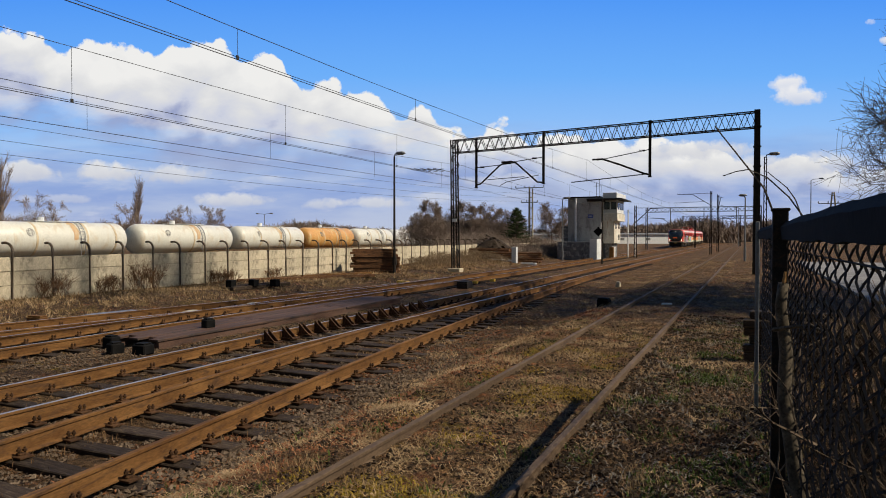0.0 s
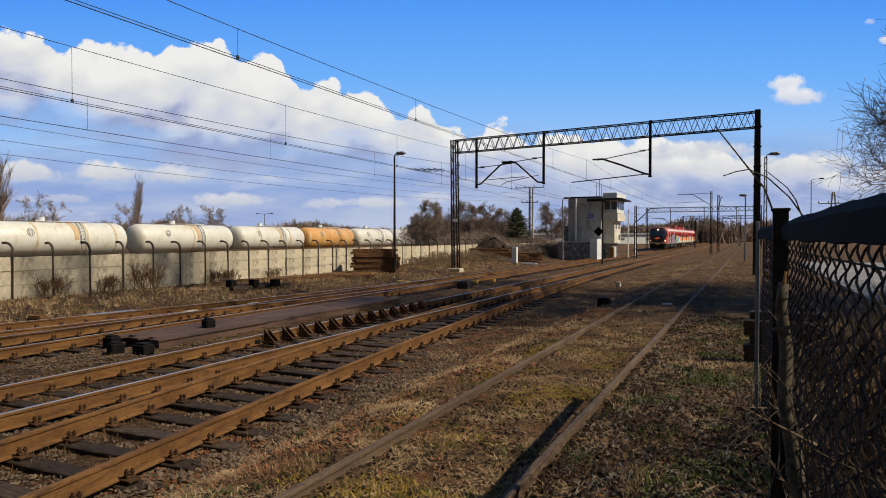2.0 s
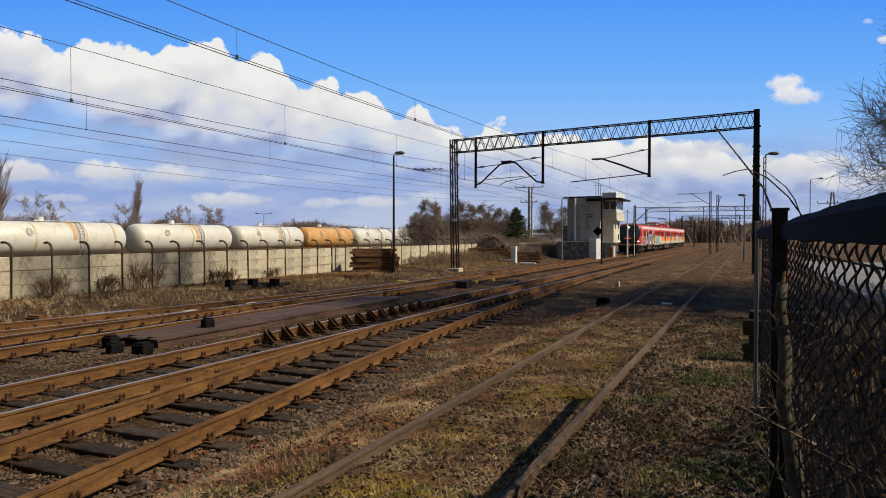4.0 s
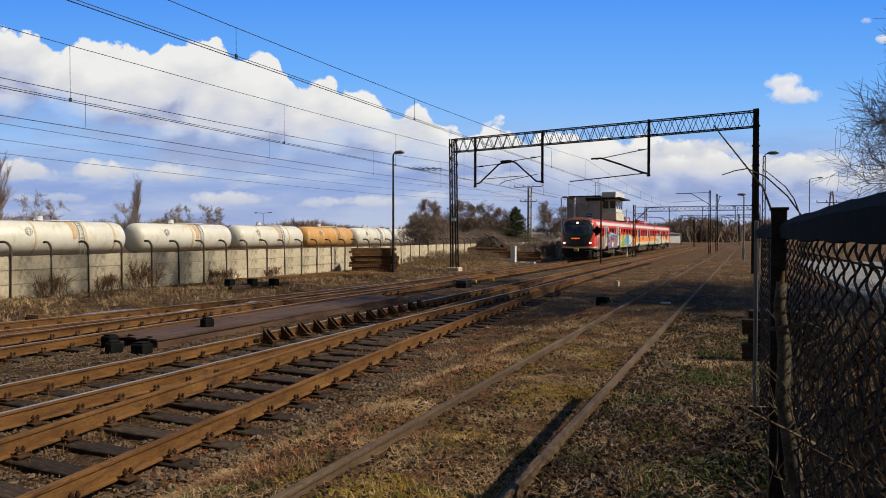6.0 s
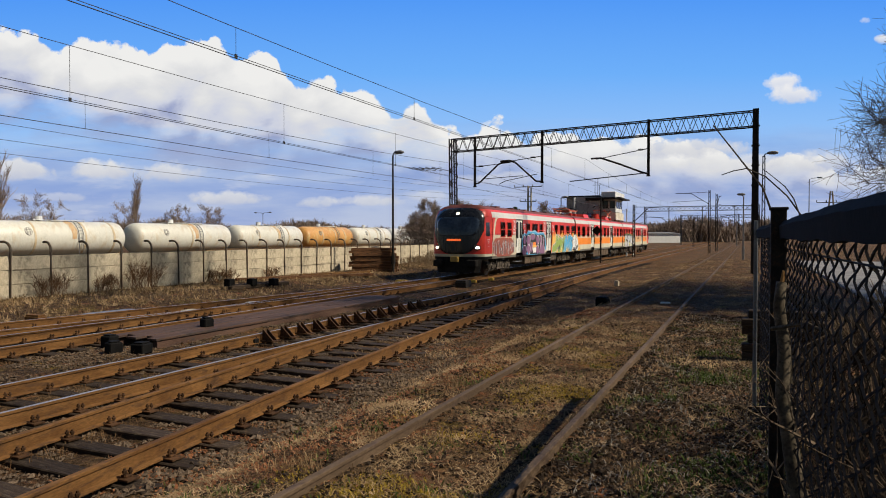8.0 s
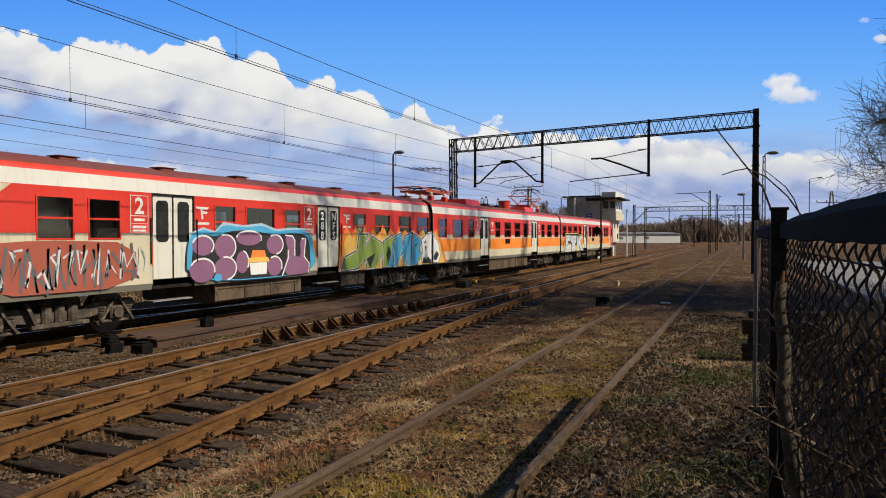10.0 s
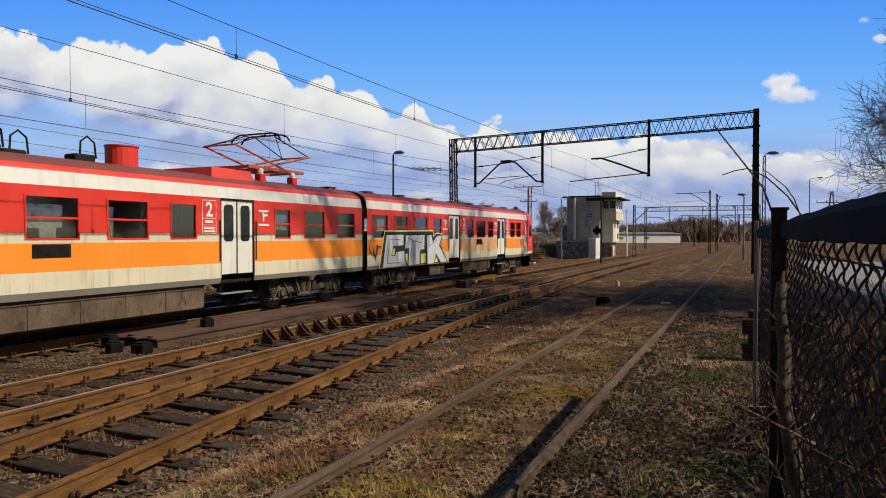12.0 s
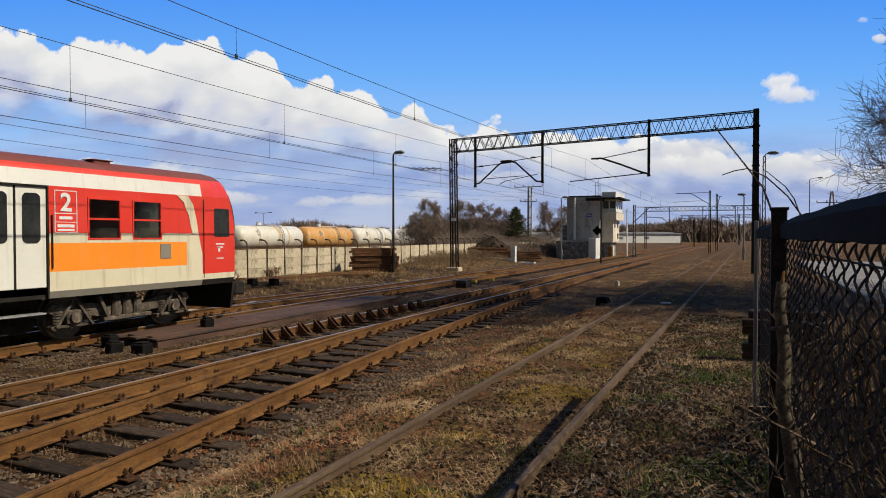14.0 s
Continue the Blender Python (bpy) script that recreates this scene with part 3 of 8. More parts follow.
def build_portal():
    root = thing("catenary_portal", label="dark steel lattice portal spanning the tracks", category="catenary portal")
    A, B = Vector((-18.0, 40.6, 8.45)), Vector((0.3, 39.0, 8.66))
    bm = bmesh.new()
    lattice_beam(bm, A, B, 0.82, 0.5, 58, 0.06, 0.03)
    part("beam", bm, M_DARKSTEEL, root)
    bm = bmesh.new()
    for dx in (-0.20, 0.20):
        for dy in (-0.18, 0.18):
            strut(bm, (A.x + 0.14 + dx, A.y + dy, -0.4), (A.x + dx * 0.8, A.y + dy, 8.5), 0.075)
    for k in range(20):
        z0, z1 = 0.1 + k * 0.42, 0.1 + (k + 1) * 0.42
        s = 1 if k % 2 else -1
        for dy in (-0.18, 0.18):
            strut(bm, (A.x + 0.1 - s * 0.19, A.y + dy, z0), (A.x + 0.1 + s * 0.19, A.y + dy, z1), 0.03)
        for dx in (-0.2, 0.2):
            strut(bm, (A.x + 0.1 + dx, A.y - s * 0.18, z0), (A.x + 0.1 + dx, A.y + s * 0.18, z1), 0.03)
    part("mast", bm, M_DARKSTEEL, root, "lattice mast")
    bm = bmesh.new()
    box(bm, (A.x - 0.30, A.y - 0.35, -0.5), (A.x + 0.55, A.y + 0.35, -0.06), 0.03)
    part("footing", bm, M_CONC, root)
    bm = bmesh.new()
    loft(bm, [[(B.x + x * w, B.y + y * w, z) for x, y in ((-0.17, -0.15), (0.17, -0.15), (0.17, 0.15), (-0.17, 0.15))] for z, w in ((-0.4, 1.1), (4.0, 1.0), (8.78, 0.85))])
    for k in range(8):
        box(bm, (B.x - 0.2, B.y - 0.16, 0.5 + k * 1.05), (B.x + 0.2, B.y + 0.16, 0.56 + k * 1.05))
    part("mast", bm, M_DARKSTEEL, root, "solid boxed steel mast")
    bm = bmesh.new()
    box(bm, (A.x + 0.0, A.y - 0.26, 3.05), (A.x + 0.32, A.y - 0.22, 3.25))
    part("number_plate", bm, M_WHITE, root)
    for x, y, zt, zb in ((-16.34, 40.48, 8.5, 5.25), (-11.7, 40.13, 8.6, 5.35), (-5.25, 39.57, 8.72, 5.48)):
        bm = bmesh.new()
        strut(bm, (x, y, zb), (x, y, zt), 0.15, 0.08)
        box(bm, (x - 0.10, y - 0.06, zb - 0.02), (x + 0.10, y + 0.06, zb + 0.06))
        part("drop_post", bm, M_DARKSTEEL, root)
    arm(root, [(-16.3, 40.4, 5.45), (-16.0, 40.4, 5.5), (-14.66, 40.3, 6.62), (-14.4, 40.3, 6.74), (-13.7, 40.3, 6.78)], 0.055)
    arm(root, [(-11.7, 40.1, 5.42), (-12.1, 40.15, 5.47), (-13.5, 40.2, 6.72), (-13.86, 40.2, 6.84), (-14.5, 40.25, 6.82)], 0.055)
    arm(root, [(-5.25, 39.5, 5.6), (-5.6, 39.55, 5.7), (-6.9, 39.7, 6.25), (-8.0, 39.8, 6.66), (-8.6, 39.85, 6.66)], 0.055)
    for pts, r in (([(-16.3, 40.4, 6.55), (-13.9, 40.3, 6.72)], 0.025), ([(-11.7, 40.1, 7.0), (-14.2, 40.2, 6.75)], 0.025), ([(-5.25, 39.5, 7.05), (-8.3, 39.8, 6.6)], 0.025),
                   ([(-15.6, 40.4, 5.75), (-13.0, 40.3, 5.85)], 0.022), ([(-12.0, 40.1, 5.9), (-14.2, 40.3, 5.55), (-14.6, 40.3, 5.35)], 0.022),
                   ([(-5.4, 39.5, 5.65), (-9.9, 39.9, 5.35)], 0.03)):
        arm(root, pts, r)
    for x, y, z in ((-15.9, 40.4, 6.58), (-12.3, 40.1, 6.95), (-5.7, 39.5, 7.0)):
        bm = bmesh.new()
        for k in range(5):
            tube(bm, (x - 0.12 + k * 0.06, y, z), (x - 0.09 + k * 0.06, y, z), 0.06, n=10)
        part("insulator", bm, M_DARKSTEEL, root)
    return root


build_portal()


def far_portal(x0, x1, y, h):
    root = thing("catenary_portal", label="distant grey steel portal over the tracks", category="catenary portal", group="distant catenary portals")
    bm = bmesh.new()
    lattice_beam(bm, (x0, y, h), (x1, y, h), 0.8, 0.5, 26, 0.09, 0.06)
    part("beam", bm, M_FARSTEEL, root)
    for x in (x0, x1):
        bm = bmesh.new()
        for d in (-0.14, 0.14):
            strut(bm, (x + d, y, -0.4), (x + d, y, h + 0.1), 0.14)
        for k in range(8):
            strut(bm, (x - 0.14, y, 0.3 + k * 0.9), (x + 0.14, y, 1.1 + k * 0.9), 0.05)
        part("mast", bm, M_FARSTEEL, root)
    for f in (0.22, 0.52, 0.8):
        x = x0 + (x1 - x0) * f
        bm = bmesh.new()
        strut(bm, (x, y, h - 3.2), (x, y, h), 0.12)
        pipe(bm, [(x, y, h - 3.0), (x - 1.4, y, h - 2.0), (x - 2.2, y, h - 1.9)], 0.06)
        part("drop_post", bm, M_FARSTEEL, root)


def single_mast(x, y, h, reach, label="steel catenary mast with a bracket arm"):
    root = thing("catenary_mast", (x, y, ground_z(x, y) - 0.1), label=label, category="catenary mast", group="catenary masts")
    bm = bmesh.new()
    for d in (-0.12, 0.12):
        strut(bm, (d, 0, -0.2), (d * 0.7, 0, h), 0.10)
    for k in range(int(h / 0.6)):
        s = 1 if k % 2 else -1
        strut(bm, (-s * 0.12, 0, 0.2 + k * 0.6), (s * 0.12, 0, 0.8 + k * 0.6), 0.04)
    part("mast", bm, M_DARKSTEEL, root)
    bm = bmesh.new()
    pipe(bm, [(0, 0, h - 1.9), (reach * 0.55, 0, h - 0.35), (reach, 0, h - 0.3)], 0.05)
    tube(bm, (0, 0, h - 0.25), (reach * 0.9, 0, h - 0.32), 0.03, n=6)
    tube(bm, (reach * 0.2, 0, h - 1.35), (reach * 1.1, 0, h - 1.5), 0.025, n=6)
    part("bracket_arm", bm, M_DARKSTEEL, root)
    return root


M_FARSTEEL = mottled("grey_weathered_portal_steel", (0.06, 0.058, 0.058), (0.12, 0.115, 0.11), 4, 40, 0.7, 0.3, 0.2, 0.004)
far_portal(-17.5, 1.6, 128.0, 7.4)
far_portal(-16.6, 2.5, 190.0, 7.6)
single_mast(-11.6, 76.0, 5.9, 2.9)
single_mast(-4.8, 96.0, 8.6, -4.3)
single_mast(-4.0, 98.0, 7.9, 0.6, "plain steel mast beside the tracks")
single_mast(-10.6, 150.0, 6.0, -2.5)
single_mast(-2.0, 160.0, 7.0, -2.5)


# ---- wires ----
def build_wires():
    rng = random.Random(5)

    def line(name, x, spans, z_end, z_mid, r, label):
        bm = bmesh.new()
        pts = []
        for y0, y1 in zip(spans, spans[1:]):
            for k in range(14):
                t = k / 14
                pts.append((x(y0 + (y1 - y0) * t), y0 + (y1 - y0) * t, z_mid + (z_end - z_mid) * (2 * t - 1) ** 2))
        pts.append((x(spans[-1]), spans[-1], z_end))
        pipe(bm, pts, r, n=5)
        ob = tagged(obj(name, bm, M_WIRE), label, "wire", "overhead wires")
        return pts
    spans = [-21, 40.2, 100, 128, 190, 260]
    for x, zc, zm, ze in ((-13.76, 5.08, 6.28, 6.75), (-9.0, 5.5, 6.05, 6.7)):
        line("contact_wire", lambda y: x, spans, zc, zc - 0.04, 0.009, "taut copper contact wire over the track")
        line("contact_wire", lambda y: x + 0.05, spans, zc + 0.02, zc - 0.01, 0.007, "taut copper contact wire over the track")
        pts = line("messenger_wire", lambda y: x, spans, ze, zm, 0.008, "sagging messenger wire over the track")
        for y in np.arange(2.5, 100, 7.5):
            k = min(range(len(pts)), key=lambda i: abs(pts[i][1] - y))
            bm = bmesh.new()
            tube(bm, (x, y, zc - 0.02), (x, y, pts[k][2]), 0.006, n=4)
            box(bm, (x - 0.012, y - 0.03, zc - 0.04), (x + 0.012, y + 0.03, zc + 0.04))
            tagged(obj("wire_dropper", bm, M_WIRE), "thin dropper between two overhead wires", "wire", "wire droppers")
    line("messenger_wire", lambda y: -17.25, [-21, 40.4, 100], 6.75, 6.05, 0.010, "sagging messenger wire over the branching track")
    line("contact_wire", lambda y: -17.25, [-21, 40.4, 100], 5.35, 5.1, 0.010, "taut contact wire over the branching track")
    for y in np.arange(5, 40, 8.0):
        bm = bmesh.new()
        tube(bm, (-17.25, y, 5.08), (-17.25, y, 6.07 + 0.70 * ((y - 9.7) / 30.7) ** 2), 0.006, n=4)
        tagged(obj("wire_dropper", bm, M_WIRE), "thin dropper between two overhead wires", "wire", "wire droppers")
    for x, z in ((-25.0, 6.1), (-25.6, 5.6), (-26.5, 5.2)):
        line("power_line", lambda y: x, [-30, 84.7], z + 1.6, z, 0.009, "thin power line on poles")
    bm = bmesh.new()
    for k in range(5):
        tube(bm, (-14.3 + 0.28 * k, 27.0 + 0.1 * k, 5.18), (-14.2 + 0.28 * k, 28.6 + 0.1 * k, 5.16), 0.016, n=5)
    tube(bm, (-14.4, 27.8, 5.18), (-12.9, 27.9, 5.18), 0.016, n=5)
    tagged(obj("section_insulator", bm, M_WIRE), "skids of a section insulator in the contact wire", "wire fitting")


build_wires()


# ---- lamps and poles ----
def street_lamp(x, y, h, reach, label, lattice=False, heads=1, rz=0.0, mat=None):
    root = thing("street_lamp", (x, y, ground_z(x, y)), rz, label=label, category="street lamp", group="lamp posts in the yard")
    bm = bmesh.new()
    if lattice:
        for d in (-0.11, 0.11):
            strut(bm, (d, 0, -0.2), (d * 0.5, 0, h), 0.06)
        for k in range(int(h / 0.5)):
            s = 1 if k % 2 else -1
            strut(bm, (-s * 0.1, 0, k * 0.5), (s * 0.1, 0, k * 0.5 + 0.5), 0.03)
    else:
        tube(bm, (0, 0, -0.2), (0, 0, 1.2), 0.10, 0.095, n=12)
        tube(bm, (0, 0, 1.2), (0, 0, h), 0.075, 0.05, n=12)
        box(bm, (-0.11, -0.06, 0.5), (0.11, 0.12, 1.0), 0.01)
    part("pole", bm, mat or M_DARKSTEEL, root)
    for s in ((1,) if heads == 1 else (1, -1)):
        bm = bmesh.new()
        pipe(bm, [(0, 0, h - 0.05), (s * reach * 0.3, 0, h + 0.12), (s * reach, 0, h + 0.16)], 0.035, n=8)
        part("lamp_arm", bm, mat or M_DARKSTEEL, root)
        bm = bmesh.new()
        c = [(-0.32, 0.05, 0.04), (-0.2, 0.13, 0.10), (0.15, 0.15, 0.12), (0.32, 0.10, 0.06)]
        loft(bm, [[(s * (reach + 0.25 + a), w * math.cos(k * math.tau / 10), h + 0.18 + t * math.sin(k * math.tau / 10)) for k in range(10)] for a, w, t in c])
        bmesh.ops.recalc_face_normals(bm, faces=bm.faces)
        part("lamp_head", bm, M_GREYSTEEL, root, smooth=True)
    return root


street_lamp(-19.55, 35.2, 7.05, 0.15, "grey steel yard lamp by the timber stack")
street_lamp(0.85, 47.0, 7.15, 0.25, "lattice yard lamp behind the fence", True)
street_lamp(-0.4, 62.0, 5.4, -0.45, "thin grey lamp post behind the fence", mat=M_GREYSTEEL)
street_lamp(-17.25, 66.0, 6.15, 0.15, "grey lamp post in front of the tower", mat=M_GREYSTEEL)
street_lamp(-47.0, 112.0, 5.2, -1.1, "distant curved street lamp", mat=M_GREYSTEEL)
street_lamp(-82.0, 98.0, 5.6, 1.4, "distant double street lamp", heads=2, mat=M_GREYSTEEL)
street_lamp(-2.2, 150.0, 8.0, -0.8, "distant slender street lamp", mat=M_GREYSTEEL)
street_lamp(7.6, 105.0, 9.9, 1.0, "tall thin white street lamp far behind the fence", mat=M_GREYSTEEL)


def utility_pole(x, y, h, label, arms, twin=True):
    root = thing("utility_pole", (x, y, ground_z(x, y)), label=label, category="utility pole", group="utility poles")
    bm = bmesh.new()
    if twin:
        tube(bm, (-0.75, 0, -0.2), (-0.1, 0, h), 0.15, 0.09, n=10)
        tube(bm, (0.75, 0, -0.2), (0.1, 0, h), 0.15, 0.09, n=10)
    else:
        tube(bm, (0, 0, -0.2), (0, 0, h), 0.18, 0.12, n=10)
        tube(bm, (0.42, 0, -0.2), (0.42, 0, h * 0.97), 0.14, 0.10, n=10)
        for k in range(5):
            box(bm, (0, -0.06, 1 + k * 1.4), (0.42, 0.06, 1.15 + k * 1.4))
    part("pole", bm, M_CONC, root)
    for z, w in arms:
        bm = bmesh.new()
        strut(bm, (-w, 0, z), (w, 0, z), 0.1)
        for k in range(4):
            xx = -w + 2 * w * k / 3
            tube(bm, (xx, 0, z + 0.05), (xx, 0, z + 0.3), 0.07, 0.05, n=8)
        part("crossarm", bm, M_GREYSTEEL, root)


utility_pole(-26.6, 84.7, 8.1, "pale concrete double pole with wire crossarms", ((7.95, 1.9), (6.0, 1.1)), False)
utility_pole(9.3, 95.0, 7.6, "distant A-shaped pole with a crossarm", ((6.2, 1.6),))


# ---- signal tower ----
def build_tower():
    root = thing("signal_tower", label="grey weathered signal tower with a balcony and white control room", category="building")
    bm = bmesh.new()
    box(bm, (-16.9, 70.0, -0.4), (-14.2, 78.0, 6.15), 0.02)
    part("main_block", bm, M_RENDER, root)
    bm = bmesh.new()
    box(bm, (-17.85, 70.6, -0.4), (-16.9, 77.0, 6.2), 0.02)
    part("stair_block", bm, M_RENDER, root)
    bm = bmesh.new()
    tube(bm, (-16.84, 69.9, 1.6), (-16.84, 69.9, 6.1), 0.11, n=10)
    part("downpipe", bm, M_WHITE, root)
    bm = bmesh.new()
    box(bm, (-14.2, 71.2, 4.55), (-12.75, 75.2, 6.0), 0.02)
    cr = part("control_room", bm, M_WHITE, root, "white control room")
    for y in (72.0, 73.3, 74.5):
        bm = bmesh.new()
        box(bm, (-12.76, y - 0.45, 4.95), (-12.73, y + 0.45, 5.65))
        part("window", bm, M_GLASS_DARK, cr)
    for x in (-13.8, -13.1):
        bm = bmesh.new()
        box(bm, (x - 0.28, 71.17, 4.95), (x + 0.28, 71.2, 5.75))
        part("window", bm, M_GLASS_DARK, cr)
    bm = bmesh.new()
    box(bm, (-14.0, 69.9, 6.05), (-12.55, 75.4, 6.65), 0.03)
    part("roof_slab", bm, M_WHITE, root)
    bm = bmesh.new()
    box(bm, (-15.6, 69.6, 5.75), (-14.0, 71.2, 5.9))
    box(bm, (-17.9, 70.0, 6.2), (-14.2, 77.0, 6.3))
    box(bm, (-15.6, 69.5, 5.92), (-12.0, 75.6, 6.04))
    part("canopy", bm, M_DARKSTEEL, root)
    bm = bmesh.new()
    box(bm, (-14.2, 70.6, 3.72), (-12.6, 75.3, 3.86))
    for y in np.arange(70.7, 75.3, 0.55):
        tube(bm, (-12.65, y, 3.86), (-12.65, y, 4.55), 0.02, n=5)
    box(bm, (-12.68, 70.65, 3.86), (-12.62, 75.3, 4.50))
    box(bm, (-14.2, 70.62, 3.86), (-12.65, 70.68, 4.50))
    part("balcony", bm, M_CREAM, root, "rust-stained cream balcony")
    bm = bmesh.new()
    box(bm, (-14.2, 71.0, 1.35), (-13.0, 74.6, 3.72), 0.02)
    lo = part("lower_block", bm, M_CREAM, root, "stained cream lower block")
    for y, z in ((71.9, 2.9), (73.7, 2.9), (73.7, 1.7)):
        bm = bmesh.new()
        box(bm, (-13.01, y - 0.3, z), (-12.98, y + 0.3, z + 0.6))
        part("window", bm, M_GLASS_DARK, lo)
    bm = bmesh.new()
    box(bm, (-14.2, 71.3, -0.4), (-13.3, 74.4, 1.35), 0.02)
    part("plinth", bm, M_SLATE, root, "dark recessed plinth")
    for y, m in ((71.25, M_RUST), (72.0, M_WHITE)):
        bm = bmesh.new()
        box(bm, (-13.5, y - 0.3, -0.3), (-13.1, y + 0.3, 0.95), 0.03)
        part("meter_box", bm, m, root)
    bm = bmesh.new()
    box(bm, (-18.45, 71.0, -0.4), (-17.87, 76.0, 3.2), 0.02)
    part("side_lean_to", bm, M_SLATE, root)
    bm = bmesh.new()
    box(bm, (-18.2, 67.6, -0.4), (-14.85, 70.0, 1.52), 0.02)
    part("annex", bm, M_SLATE, root, "dark slate-coloured annex")
    bm = bmesh.new()
    box(bm, (-14.85, 67.6, -0.4), (-14.1, 70.0, 1.82), 0.02)
    part("porch", bm, M_WHITE, root, "white porch block")
    bm = bmesh.new()
    box(bm, (-15.55, 69.94, 4.05), (-15.0, 69.99, 4.4))
    sg = part("name_board", bm, M_BLUE, root, "small blue name board")
    bm = bmesh.new()
    box(bm, (-15.48, 69.93, 4.19), (-15.07, 69.94, 4.27))
    part("lettering", bm, M_WHITE, sg)
    bm = bmesh.new()
    for x, h in ((-15.3, 1.6), (-15.0, 1.9), (-14.8, 1.2)):
        tube(bm, (x, 73, 6.4), (x, 73, 6.4 + h), 0.025, n=5)
    tube(bm, (-15.6, 73, 7.6), (-14.6, 73, 7.6), 0.02, n=5)
    part("aerial", bm, M_DARKSTEEL, root)


M_SLATE = mottled("dark_slate_render", (0.10, 0.10, 0.105), (0.22, 0.215, 0.21), 1.2, 30, 0.9, 0, 0.3, 0.01, c3=(0.42, 0.40, 0.37))
M_BLUE = mottled("blue_sign_enamel", (0.02, 0.05, 0.30), (0.03, 0.07, 0.38), 4, 40, 0.4, 0, 0.05, 0.002)
build_tower()


def signal_post(x, y, h, sign):
    root = thing("signal_post", (x, y, ground_z(x, y)), label="dark trackside signal post with a diamond board", category="railway signal")
    bm = bmesh.new()
    tube(bm, (0, 0, -0.2), (0, 0, h), 0.075, 0.06, n=10)
    part("post", bm, M_DARKSTEEL, root)
    bm = bmesh.new()
    w = 0.42
    loft(bm, [[(-0.3, -0.12, sign - w), (-0.3 + w, -0.12, sign), (-0.3, -0.12, sign + w), (-0.3 - w, -0.12, sign)], [(-0.3, -0.07, sign - w), (-0.3 + w, -0.07, sign), (-0.3, -0.07, sign + w), (-0.3 - w, -0.07, sign)]])
    bmesh.ops.recalc_face_normals(bm, faces=bm.faces)
    part("diamond_board", bm, M_BLACK, root)
    return root


signal_post(-11.35, 56.5, 5.5, 2.75)


def white_post(x, y, h, w, label):
    bm = bmesh.new()
    box(bm, (-w / 2, -w / 2, -0.2), (w / 2, w / 2, h - 0.05), 0.02)
    box(bm, (-w / 2 - 0.02, -w / 2 - 0.02, h - 0.05), (w / 2 + 0.02, w / 2 + 0.02, h), 0.01)
    ob = tagged(obj("marker_post", bm, M_WHITE), label, "post", "pale posts by the tracks")
    ob.matrix_basis = pose(x, y, ground_z(x, y))


white_post(-18.6, 55.0, 1.4, 0.42, "pale concrete cabinet post by the scrap heap")
for x, y, h in ((-12.8, 78.5, 5.2), (-12.9, 84.0, 4.8)):
    bm = bmesh.new()
    tube(bm, (0, 0, -0.2), (0, 0, h), 0.09, 0.07, n=10)
    tube(bm, (0, 0, h), (0, 0, h + 0.12), 0.12, n=10)
    tagged(obj("slim_pole", bm, M_WHITE), "slim pale pole beside the tower", "pole", "slim pale poles").matrix_basis = pose(x, y, -0.2)


# ---- far buildings ----
def warehouse(x, y, rz, length, d, h, label):
    root = thing("warehouse", (x, y, 0), rz, label=label, category="building", group="low white sheds")
    x0, x1 = -length / 2, length / 2
    bm = bmesh.new()
    box(bm, (x0, 0, -0.5), (x1, d, h))
    part("wall", bm, M_WHITE, root)
    bm = bmesh.new()
    loft(bm, [[(e, -0.4, h), (e, d / 2, h + 0.5), (e, d + 0.4, h)] for e in (x0 - 0.3, x1 + 0.3)])
    bmesh.ops.recalc_face_normals(bm, faces=bm.faces)
    part("roof", bm, M_SLATE, root)
    for k in range(int(length / 9)):
        xx = x0 + 4 + k * 9
        bm = bmesh.new()
        box(bm, (xx, -0.06, 1.0), (xx + 1.6, -0.003, 1.8))
        part("window", bm, M_SLATE, root)


warehouse(-44, 205, 38, 62, 14, 2.8, "long low white warehouse beyond the tracks")
warehouse(-45.5, 150, 30, 12, 10, 2.4, "small low white shed behind the thicket")


# ---- the train ----
def paint(name, c, dirt=(0.20, 0.16, 0.12), amount=0.5, rough=0.38):
    """Train paint: faded in patches, streaked downwards with dust."""
    mt, bsdf = blank(name)
    v = coords(mt)
    broad = noise_tex(mt, v, 0.8, 5, 0.6)
    streak = noise_tex(mt, coords(mt, 3, 7, 0.5), 1.0, 6, 0.65)
    fine = noise_tex(mt, v, 45, 4, 0.6)
    pale = tuple(min(1, k * 1.12 + 0.015) for k in c)
    col = ramp(mt, broad, [(0.3, c), (0.7, pale)])
    col = mix(mt, ramp(mt, streak, [(0.52, (0, 0, 0)), (0.78, (amount,) * 3)]), col, dirt)
    col = mix(mt, ramp(mt, fine, [(0.55, (0, 0, 0)), (0.8, (0.3 * amount,) * 3)]), col, dirt)
    r = ramp(mt, streak, [(0.4, (rough,) * 3), (0.8, (rough + 0.3,) * 3)])
    return finish(mt, bsdf, col, r, 0, broad, 0.04, 0.01)


